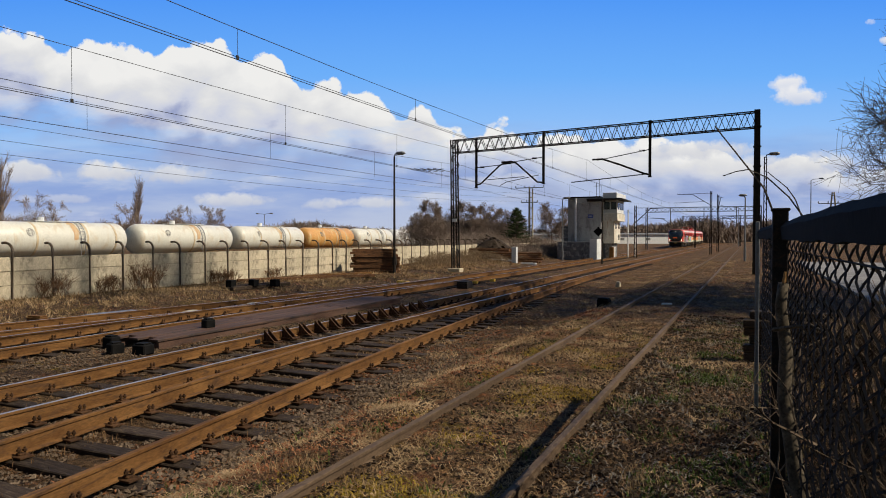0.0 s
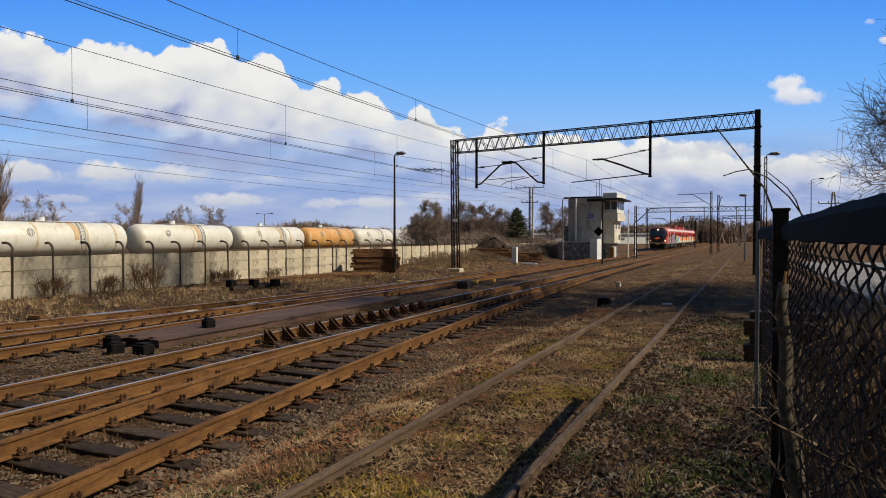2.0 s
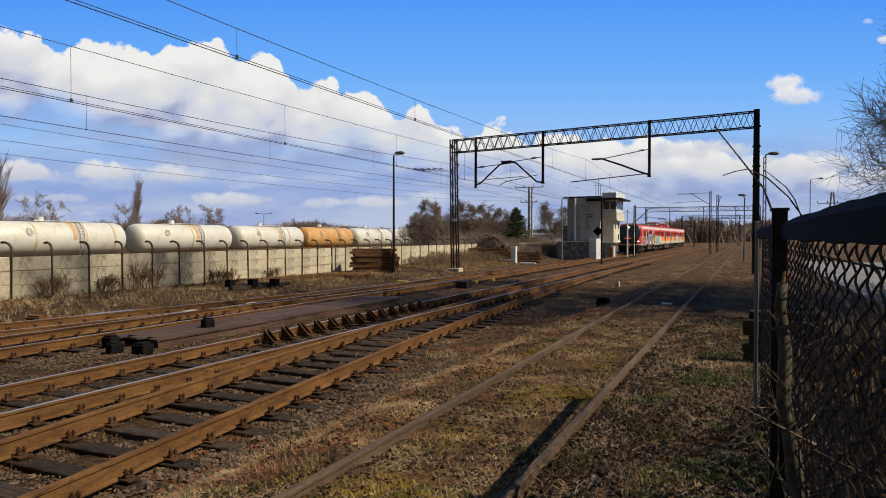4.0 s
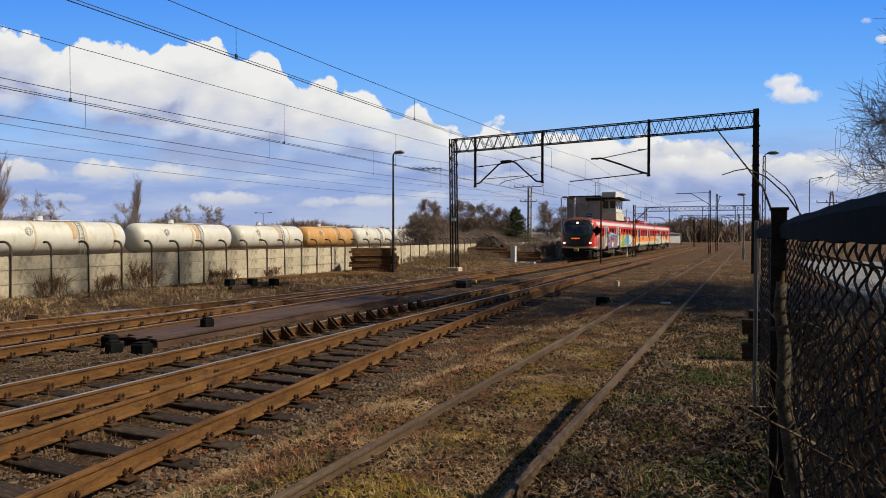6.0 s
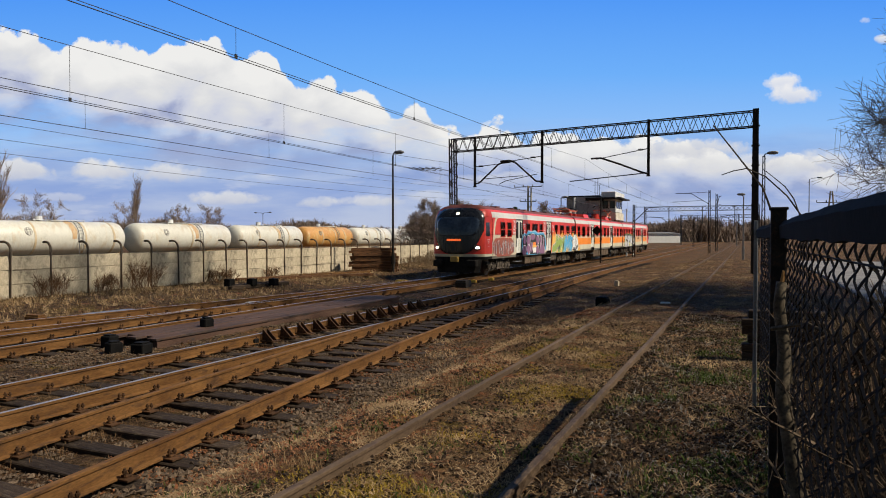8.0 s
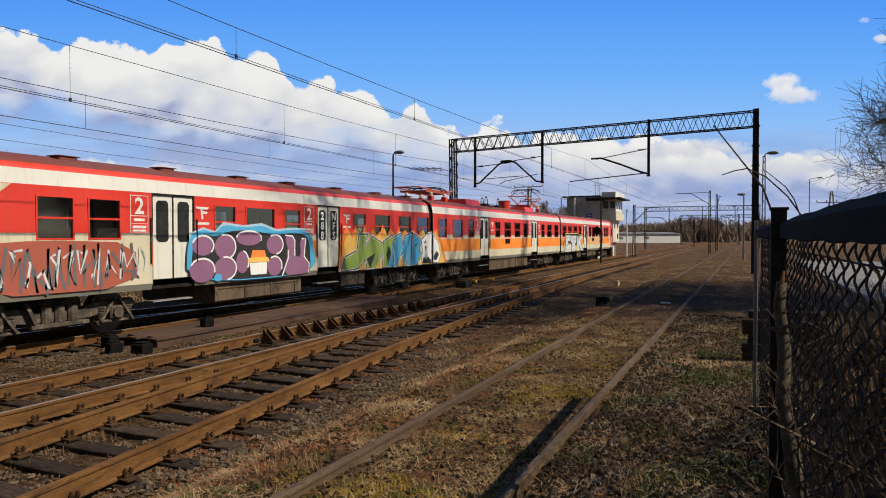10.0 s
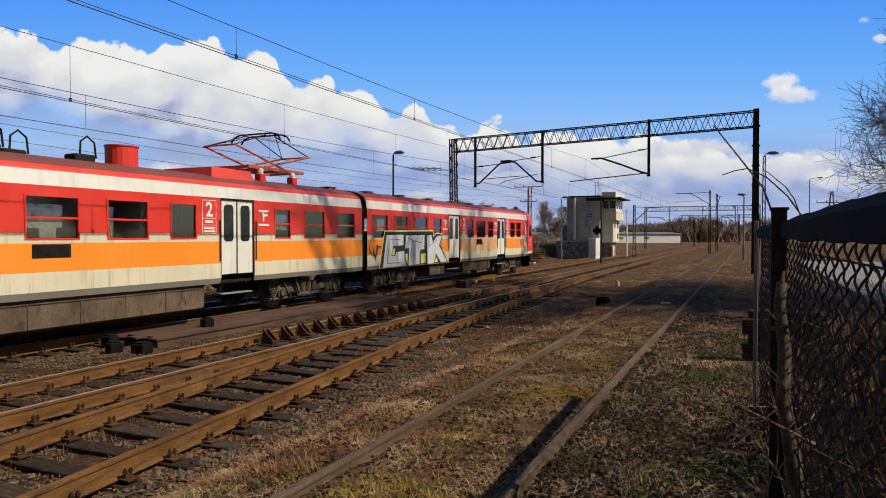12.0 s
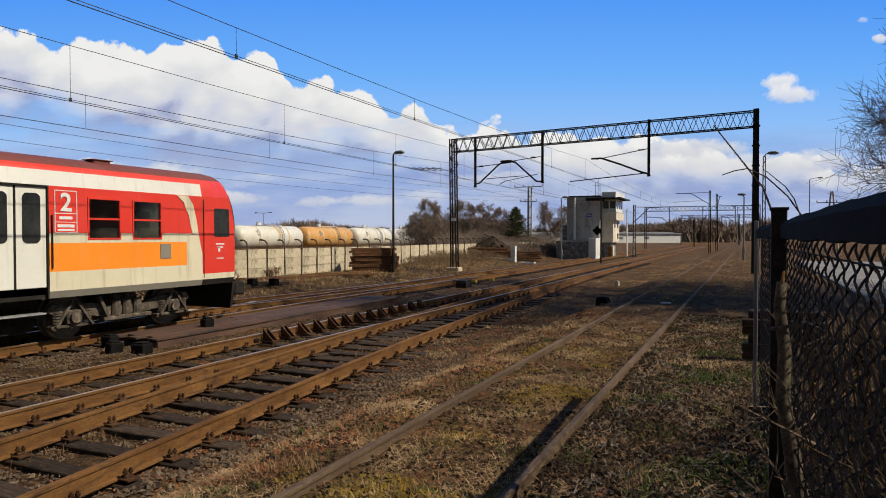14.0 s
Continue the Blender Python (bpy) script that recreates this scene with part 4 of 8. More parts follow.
T_RED = paint("train_red_paint", (0.62, 0.030, 0.014), (0.35, 0.06, 0.03), 0.35)
T_ORANGE = paint("train_orange_paint", (0.88, 0.25, 0.012), (0.55, 0.22, 0.06), 0.35)
T_CREAM = paint("train_cream_paint", (0.62, 0.565, 0.41), (0.32, 0.255, 0.165), 0.8)
T_WHITE = paint("train_white_band_paint", (0.62, 0.61, 0.56), (0.36, 0.33, 0.29), 0.45)
T_PEACH = paint("train_faded_peach_paint", (0.72, 0.40, 0.16), (0.60, 0.42, 0.26), 0.6)
T_GREY = paint("train_grey_sill_paint", (0.20, 0.185, 0.15), (0.34, 0.29, 0.22), 0.6, 0.55)
T_ROOF = paint("train_dirty_roof_paint", (0.16, 0.035, 0.025), (0.06, 0.05, 0.045), 0.8, 0.7)
T_DOOR = paint("train_door_paint", (0.68, 0.67, 0.60), (0.36, 0.31, 0.22), 0.45)
T_UNDER = mottled("dusty_underframe_steel", (0.045, 0.037, 0.030), (0.13, 0.105, 0.082), 3, 30, 0.85, 0.0, 0.4, 0.01, c3=(0.20, 0.165, 0.125))
T_DARK = mottled("dark_underframe", (0.012, 0.011, 0.010), (0.035, 0.030, 0.026), 3, 30, 0.85, 0.1, 0.3, 0.01)
T_WHEEL = mottled("worn_wheel_steel", (0.10, 0.075, 0.055), (0.22, 0.17, 0.13), 5, 40, 0.5, 0.6, 0.2, 0.004)
T_MASK = paint("black_front_mask", (0.010, 0.011, 0.014), (0.05, 0.05, 0.05), 0.4, 0.18)
T_RUBBER = mottled("black_gangway_rubber", (0.006, 0.006, 0.006), (0.018, 0.017, 0.016), 4, 40, 0.75, 0, 0.3, 0.006)
T_SEAT = mottled("blue_grey_seat_cloth", (0.03, 0.04, 0.06), (0.07, 0.08, 0.10), 5, 60, 0.9, 0, 0.1, 0.003)
T_PANT = mottled("faded_red_pantograph_steel", (0.42, 0.07, 0.035), (0.55, 0.15, 0.08), 5, 40, 0.55, 0.1, 0.2, 0.003)
T_BOX = mottled("rusty_brown_equipment_steel", (0.085, 0.06, 0.04), (0.19, 0.14, 0.095), 1.6, 30, 0.8, 0.0, 0.3, 0.006, (1, 1, 0.5), (0.06, 0.042, 0.03))
T_SILVER = mottled("bright_step_edge", (0.5, 0.5, 0.49), (0.7, 0.7, 0.68), 5, 50, 0.35, 0.6, 0.1, 0.002)


def glass_material():
    mt = bpy.data.materials.new("tinted_train_glass")
    mt.use_nodes = True
    n, l = mt.node_tree.nodes, mt.node_tree.links
    n.clear()
    out, tr, gl, mx = (n.new(k) for k in ("ShaderNodeOutputMaterial", "ShaderNodeBsdfTransparent", "ShaderNodeBsdfGlossy", "ShaderNodeMixShader"))
    tr.inputs[0].default_value = (0.55, 0.60, 0.58, 1)
    gl.inputs["Roughness"].default_value = 0.06
    gl.inputs[0].default_value = (0.8, 0.85, 0.9, 1)
    mx.inputs[0].default_value = 0.26
    l.new(tr.outputs[0], mx.inputs[1]); l.new(gl.outputs[0], mx.inputs[2]); l.new(mx.outputs[0], out.inputs[0])
    return mt


def lit_material(name, c, s):
    mt, bsdf = blank(name)
    bsdf.inputs["Base Color"].default_value = (*c, 1)
    bsdf.inputs["Emission Color"].default_value = (*c, 1)
    bsdf.inputs["Emission Strength"].default_value = s
    return mt


T_GLASS = glass_material()
T_LAMP = lit_material("headlamp_glow", (1.0, 0.85, 0.6), 5)
T_SIGN = lit_material("orange_led_sign", (0.9, 0.14, 0.03), 0.9)
T_YELLOW = lit_material("yellow_coupler_plate", (0.42, 0.27, 0.06), 0.0)

# bands of the side: top height, material slot
BANDS = ((0.92, None), (1.06, 0), (1.44, 1), (2.00, 2), (2.20, 1), (3.12, 3), (3.42, 4), (3.54, 3), (3.68, 5), (3.78, 5), (3.82, 5))
SIDE_MATS = [T_GREY, T_CREAM, T_ORANGE, T_RED, T_WHITE, T_ROOF]


def half_width(z):
    pts = ((0.92, 1.40), (1.06, 1.44), (2.2, 1.44), (3.12, 1.425), (3.42, 1.36), (3.54, 1.28), (3.68, 1.02), (3.78, 0.6), (3.82, 0.0))
    for (z0, w0), (z1, w1) in zip(pts, pts[1:]):
        if z <= z1:
            return w0 + (w1 - w0) * (z - z0) / (z1 - z0)
    return 0.0


def side_skin(root, y0, y1, windows, doors, orange):
    """The car's shell with its window and door openings, and the roof."""
    bm = bmesh.new()
    ys = sorted({y0, y1, *[v for w in windows for v in w], *[v for d in doors for v in d], *orange} | set(np.round(np.arange(y0 + 1, y1, 2.0), 2)))
    ys = [y for y in ys if y0 <= y <= y1]
    zs = sorted({b[0] for b in BANDS} | {2.10, 2.90})
    for s in (1, -1):
        grid = [[bm.verts.new((s * half_width(z), y, z)) for y in ys] for z in zs]
        for k in range(len(zs) - 1):
            zm = (zs[k] + zs[k + 1]) / 2
            band = next(m for t, m in BANDS[1:] if zm < t)
            for j in range(len(ys) - 1):
                ym = (ys[j] + ys[j + 1]) / 2
                if zm < 3.12 and any(a < ym < b for a, b in doors):
                    continue
                if 2.10 < zm < 2.90 and any(a < ym < b for a, b in windows):
                    continue
                q = [grid[k][j], grid[k][j + 1], grid[k + 1][j + 1], grid[k + 1][j]]
                f = bm.faces.new(q if s > 0 else q[::-1])
                f.material_index = 1 if band == 2 and not orange[0] < ym < orange[1] else band
                f.smooth = zm > 3.42
    bmesh.ops.remove_doubles(bm, verts=bm.verts, dist=0.0005)
    part("body_shell", bm, SIDE_MATS, root, "shell in red, orange, cream and white bands")
    bm = bmesh.new()
    box(bm, (-1.36, y0 + 0.05, 1.00), (1.36, y1 - 0.05, 1.12))
    part("floor", bm, T_DARK, root)


def ring_frame(bm, x, ya, yb, za, zb, t, d):
    for lo, hi in (((x - d, ya - t, za - t), (x + 0.012, ya, zb + t)), ((x - d, yb, za - t), (x + 0.012, yb + t, zb + t)),
                   ((x - d, ya, za - t), (x + 0.012, yb, za)), ((x - d, ya, zb), (x + 0.012, yb, zb + t))):
        box(bm, lo, hi)


def car_window(root, ya, yb, single=False):
    for s in (1, -1):
        w = part("window", bmesh.new(), T_RED, root)
        bm = bmesh.new()
        ring_frame(bm, 1.438, ya, yb, 2.10, 2.90, 0.035, 0.04)
        if not single:
            box(bm, (1.40, ya, 2.475), (1.446, yb, 2.515))
        if s < 0:
            bmesh.ops.transform(bm, matrix=Matrix.Diagonal((-1, 1, 1, 1)), verts=bm.verts)
            bmesh.ops.reverse_faces(bm, faces=bm.faces)
        bm.to_mesh(w.data)
        bm.free()
        for za, zb in (((2.10, 2.90),) if single else ((2.10, 2.475), (2.515, 2.90))):
            bm = bmesh.new()
            sheet(bm, [(s * 1.412, ya, za), (s * 1.412, yb, za), (s * 1.412, yb, zb), (s * 1.412, ya, zb)])
            part("pane", bm, T_GLASS, w)
    for x in (-0.95, 0.95):
        for y in (ya - 0.22, yb + 0.2):
            bm = bmesh.new()
            box(bm, (x - 0.42, y - 0.06, 1.12), (x + 0.42, y + 0.06, 2.32), 0.03)
            part("seat_back", bm, T_SEAT, root)


def rounded(ya, yb, za, zb, r, n=5):
    pts = []
    for cy, cz, a0 in ((yb - r, zb - r, 0), (ya + r, zb - r, 90), (ya + r, za + r, 180), (yb - r, za + r, 270)):
        pts += [(cy + r * math.cos(radians(a0 + 90 * i / n)), cz + r * math.sin(radians(a0 + 90 * i / n))) for i in range(n + 1)]
    return pts


def car_door(root, ya, yb, grimy=False):
    for s in (1, -1):
        d = part("door", bmesh.new(), T_DARK, root, "white double-leaf sliding door")
        bm = bmesh.new()
        for lo, hi in (((1.33, ya, 0.92), (1.43, ya + 0.03, 3.12)), ((1.33, yb - 0.03, 0.92), (1.43, yb, 3.12)),
                       ((1.33, ya + 0.03, 3.08), (1.43, yb - 0.03, 3.12)), ((1.10, ya + 0.03, 0.92), (1.36, yb - 0.03, 1.14))):
            box(bm, lo, hi)
        mid = (ya + yb) / 2
        box(bm, (1.355, mid - 0.02, 1.14), (1.397, mid + 0.02, 3.08))
        mirror = s < 0
        if mirror:
            bmesh.ops.transform(bm, matrix=Matrix.Diagonal((-1, 1, 1, 1)), verts=bm.verts)
            bmesh.ops.reverse_faces(bm, faces=bm.faces)
        bm.to_mesh(d.data)
        bm.free()
        for a, b in ((ya + 0.03, mid - 0.02), (mid + 0.02, yb - 0.03)):
            bm = bmesh.new()
            box(bm, (s * 1.375 - 0.018, a, 1.14), (s * 1.375 + 0.018, b, 3.08), 0.008)
            part("leaf", bm, T_DOOR, d)
            bm = bmesh.new()
            w = b - a
            out = rounded(a + w * 0.2, b - w * 0.2, 2.0, 2.96, 0.1)
            loft(bm, [[(s * 1.396, y, z) for y, z in out], [(s * 1.401, y, z) for y, z in out]])
            part("door_window", bm, M_GLASS_DARK, d)
        bm = bmesh.new()
        box(bm, (s * 1.30 - 0.1, ya + 0.05, 0.62), (s * 1.30 + 0.1, yb - 0.05, 0.65))
        part("step", bm, T_SILVER, d)
        for y in (yb + 0.05, ya - 0.05):
            bm = bmesh.new()
            tube(bm, (s * 1.46, y, 1.5), (s * 1.46, y, 2.55), 0.016, n=6)
            part("grab_rail", bm, T_DARK, d)


def wheel_set(root, y):
    """Two wheels on an axle; its origin lies on the axle."""
    bm = bmesh.new()
    for s in (1, -1):
        for a, b, r in ((0.70, 0.84, 0.47), (0.68, 0.71, 0.50), (0.84, 0.87, 0.40)):
            tube(bm, (s * a, 0, 0), (s * b, 0, 0), r, n=28)
        for k in range(6):
            an = k * math.tau / 6
            tube(bm, (s * 0.872, 0.25 * math.cos(an), 0.25 * math.sin(an)), (s * 0.885, 0.25 * math.cos(an), 0.25 * math.sin(an)), 0.05, n=8)
    tube(bm, (-1.0, 0, 0), (1.0, 0, 0), 0.08, n=12)
    w = part("wheelset", bm, T_WHEEL, root)
    w.location = (0, y, 0.47)
    return w


WHEELS = []


def bogie(root, yc, base=2.6):
    b = part("bogie", bmesh.new(), T_UNDER, root, "dusty brown bogie with springs and axle boxes")
    bm = bmesh.new()
    h = base / 2
    for s in (1, -1):
        x = s * 1.03
        prof = [(-h - 0.55, 0.62), (-h - 0.45, 0.76), (-h + 0.5, 0.72), (-0.5, 0.62), (0.5, 0.62), (h - 0.5, 0.72), (h + 0.45, 0.76), (h + 0.55, 0.62),
                (h + 0.4, 0.55), (0.6, 0.42), (-0.6, 0.42), (-h - 0.4, 0.55)]
        loft(bm, [[(x - 0.06, yc + y, z) for y, z in prof], [(x + 0.06, yc + y, z) for y, z in prof]])
        for yy in (-h, h):
            box(bm, (x - 0.10, yc + yy - 0.16, 0.32), (x + 0.14, yc + yy + 0.16, 0.62), 0.03)
            tube(bm, (x + 0.14, yc + yy, 0.47), (x + 0.20, yc + yy, 0.47), 0.12, n=12)
            for d in (-0.33, 0.33):
                for k in range(5):
                    tube(bm, (x + 0.04, yc + yy + d, 0.36 + k * 0.055), (x + 0.04, yc + yy + d, 0.395 + k * 0.055), 0.095, n=10)
            strut(bm, (x + 0.13, yc + yy - 0.40, 0.30), (x + 0.13, yc + yy - 0.05, 0.80), 0.05)
            strut(bm, (x + 0.13, yc + yy + 0.40, 0.30), (x + 0.13, yc + yy + 0.05, 0.80), 0.05)
            box(bm, (x - 0.05, yc + yy - 0.48, 0.26), (x + 0.10, yc + yy + 0.48, 0.32), 0.01)
        for d in (-0.28, 0.0, 0.28):
            tube(bm, (x + 0.06, yc + d, 0.40), (x + 0.06, yc + d, 0.74), 0.11, n=10)
        box(bm, (x - 0.05, yc - 0.62, 0.30), (x + 0.16, yc + 0.62, 0.40), 0.02)
        strut(bm, (x + 0.15, yc - 0.75, 0.85), (x + 0.15, yc - 0.55, 0.42), 0.07)
    box(bm, (-1.0, yc - 0.25, 0.45), (1.0, yc + 0.25, 0.85), 0.03)
    bm.to_mesh(b.data)
    bm.free()
    for yy in (-h, h):
        WHEELS.append(wheel_set(b, yc + yy))


def under_box(root, ya, yb, z0, z1, mat, name="equipment_box"):
    bm = bmesh.new()
    prof = lambda y, t: [(-1.30, y, 0.92), (-1.30, y, z0 + t), (-1.2, y, z0), (1.2, y, z0), (1.30, y, z0 + t), (1.30, y, 0.92)]
    loft(bm, [prof(ya, 0.06), prof(yb, 0.06)])
    for k in range(1, int((yb - ya) / 1.1) + 1):
        y = ya + k * 1.1
        if y < yb - 0.2:
            box(bm, (1.302, y - 0.015, z0 + 0.06), (1.318, y + 0.015, 0.90))
    box(bm, (1.302, ya + 0.1, z1 - 0.03), (1.325, yb - 0.1, z1))
    part(name, bm, mat, root)


def roof_items(root, ys):
    for y in ys:
        for s in (1, -1):
            bm = bmesh.new()
            box(bm, (s * 0.72 - 0.16, y - 0.22, 3.64), (s * 0.72 + 0.16, y + 0.22, 3.80), 0.03)
            box(bm, (s * 0.72 - 0.19, y - 0.25, 3.79), (s * 0.72 + 0.19, y + 0.25, 3.81), 0.006)
            part("roof_vent", bm, T_ROOF, root)


def pantograph(root, yc, lift):
    """A diamond pantograph on four insulator posts; lift: height of its bow over the frame."""
    p = part("pantograph", bmesh.new(), T_PANT, root, "faded red diamond pantograph on the roof")
    bm = bmesh.new()
    z = 4.16
    for x in (-0.62, 0.62):
        strut(bm, (x, yc - 1.3, z), (x, yc + 1.3, z), 0.09)
    for y in (-1.2, -0.4, 0.4, 1.2):
        strut(bm, (-0.62, yc + y, z), (0.62, yc + y, z), 0.08)
    knee = 1.75 if lift > 0.6 else 1.95
    kz, tz = z + 0.10 + lift * 0.48, z + 0.12 + lift
    for s in (1, -1):
        for x in (-0.55, 0.55):
            tube(bm, (x, yc - s * 0.45, z + 0.05), (x * 1.05, yc + s * knee, kz), 0.038, 0.030, n=8)
        tube(bm, (-0.60, yc + s * knee, kz), (0.60, yc + s * knee, kz), 0.028, n=8)
    bm.to_mesh(p.data)
    bm.free()
    bm = bmesh.new()
    for s in (1, -1):
        for x in (-0.5, 0.5):
            tube(bm, (x * 1.05, yc + s * knee, kz), (x * 0.75, yc + s * 0.22, tz - 0.04), 0.018, n=6)
        tube(bm, (-0.55, yc + s * knee, kz), (0.4, yc + s * 0.22, tz - 0.04), 0.012, n=6)
        pipe(bm, [(-0.95, yc + s * 0.22, tz - 0.22), (-0.85, yc + s * 0.22, tz - 0.08), (-0.62, yc + s * 0.22, tz), (0.62, yc + s * 0.22, tz), (0.85, yc + s * 0.22, tz - 0.08), (0.95, yc + s * 0.22, tz - 0.22)], 0.026)
    for x in (-0.6, 0.6):
        tube(bm, (x, yc - 0.22, tz), (x, yc + 0.22, tz), 0.016, n=6)
    part("contact_bow", bm, T_DARK, p, "dark double bow with thin upper arms")
    for x in (-0.62, 0.62):
        for y in (-0.75, 0.75):
            bm = bmesh.new()
            box(bm, (x - 0.12, yc + y - 0.12, 3.55), (x + 0.12, yc + y + 0.12, 3.98), 0.02)
            part("post", bm, T_RED, p)
            bm = bmesh.new()
            for k in range(3):
                tube(bm, (x, yc + y, 3.975 + k * 0.05), (x, yc + y, 4.03 + k * 0.05), 0.10, 0.07, n=12)
            part("insulator", bm, M_WHITE, p)


def gangway(root, y0, y1):
    bm = bmesh.new()
    n = 4
    for k in range(n):
        a = y0 + (y1 - y0) * k / n
        b = y0 + (y1 - y0) * (k + 1) / n
        sec = lambda y, g: [(sx * (w - 0.07 - g), y, z - (0.06 + g if z > 3.4 else 0)) for sx, w, z in
                            ((-1, 1.40, 0.95), (-1, 1.44, 1.1), (-1, 1.425, 3.12), (-1, 1.34, 3.42), (-1, 1.0, 3.68), (1, 1.0, 3.68), (1, 1.34, 3.42), (1, 1.425, 3.12), (1, 1.44, 1.1), (1, 1.40, 0.95))]
        loft(bm, [sec(a, 0.04), sec((a + b) / 2, 0.0), sec(b, 0.04)])
    part("gangway_bellows", bm, T_RUBBER, root, "black rubber gangway between the cars")


# ---- the rounded cab end ----
NOSE_LEN = 1.55


def nose_setback(x, z):
    d = 0.42 * min(1.0, abs(x) / 1.44) ** 3.2
    d += 0.80 * max(0.0, (z - 1.5) / 2.3) ** 4
    d += 0.10 * max(0.0, (1.3 - z) / 0.4) ** 2
    return d


def nose_point(x, z, tip, way, off=0.0):
    """A point of the cab front; way: +1 looks along +y, -1 along -y."""
    return (x, tip + way * (off - nose_setback(x, z)), z)


def cab_nose(root, tip, way, mats):
    bm = bmesh.new()
    zs = [0.92, 1.06, 1.2, 1.44, 1.7, 2.0, 2.2, 2.5, 2.8, 3.12, 3.3, 3.42, 3.54, 3.62, 3.68, 3.73, 3.78, 3.81]
    n = 16
    rows, back = [], []
    y0 = tip - way * NOSE_LEN
    for z in zs:
        w = max(0.02, half_width(z))
        rows.append([bm.verts.new(nose_point(w * (2 * i / n - 1), z, tip, way)) for i in range(n + 1)])
        back.append((bm.verts.new((-w, y0, z)), bm.verts.new((w, y0, z))))

    def slot(z, side):
        if z < 1.06:
            return 0
        if z < 1.3:
            return 1
        return 2 if z < 3.5 else 3
    for k in range(len(zs) - 1):
        zm = (zs[k] + zs[k + 1]) / 2
        for i in range(n):
            q = [rows[k][i], rows[k][i + 1], rows[k + 1][i + 1], rows[k + 1][i]]
            f = bm.faces.new(q)
            f.material_index, f.smooth = slot(zm, False), True
        for e, (a, b) in ((0, (0, 0)), (n, (1, 1))):
            q = [rows[k][e], back[k][a], back[k + 1][a], rows[k + 1][e]]
            f = bm.faces.new(q)
            f.material_index, f.smooth = slot(zm, True), zm > 3.1
    f = bm.faces.new(rows[-1] + [back[-1][1], back[-1][0]])
    f.material_index = 3
    bmesh.ops.recalc_face_normals(bm, faces=bm.faces)
    return part("cab", bm, mats, root, "rounded red driver's cab end")


def nose_patch(name, root, tip, way, x0, x1, z0, z1, off, mat, power=3.0, label="", taper=0.0):
    """A rounded panel that follows the cab front."""
    bm = bmesh.new()
    cx, cz, hx, hz = (x0 + x1) / 2, (z0 + z1) / 2, (x1 - x0) / 2, (z1 - z0) / 2
    rings = []
    for r in (0.0, 0.2, 0.4, 0.6, 0.75, 0.9, 1.0):
        ring = []
        for k in range(32):
            a = k * math.tau / 32
            c, s = math.cos(a), math.sin(a)
            q = (abs(c) ** power + abs(s) ** power) ** (-1 / power)
            ring.append(nose_point(cx + hx * r * q * c * (1 + taper * min(0.0, r * q * s)), cz + hz * r * q * s, tip, way, off))
        rings.append(ring)
    vs = [[bm.verts.new(p) for p in ring] for ring in rings[1:]]
    mid = bm.verts.new(rings[0][0])
    edge = [bm.verts.new((p[0], p[1] - way * (off + 0.01), p[2])) for p in rings[-1]]
    for k in range(32):
        j = (k + 1) % 32
        bm.faces.new((mid, vs[0][k], vs[0][j])).smooth = True
        for a, b in zip(vs, vs[1:]):
            bm.faces.new((a[k], b[k], b[j], a[j])).smooth = True
        bm.faces.new((vs[-1][k], edge[k], edge[j], vs[-1][j]))
    bmesh.ops.recalc_face_normals(bm, faces=bm.faces)
    return part(name, bm, mat, root, label)


def side_patch(name, root, pts, mat, off=0.004, label=""):
    """A thin painted panel on the side that faces the siding, from (y, z) corners."""
    bm = bmesh.new()
    out = 1.44 + off + (0.012 if "spray" in mat.name else 0.0)
    bm.faces.new([bm.verts.new((out, y, z)) for y, z in pts])
    bm.normal_update()
    bmesh.ops.triangulate(bm, faces=bm.faces)
    bmesh.ops.recalc_face_normals(bm, faces=bm.faces)
    for f in bm.faces:
        if f.normal.x < 0:
            f.normal_flip()
    return part(name, bm, mat, root, label)


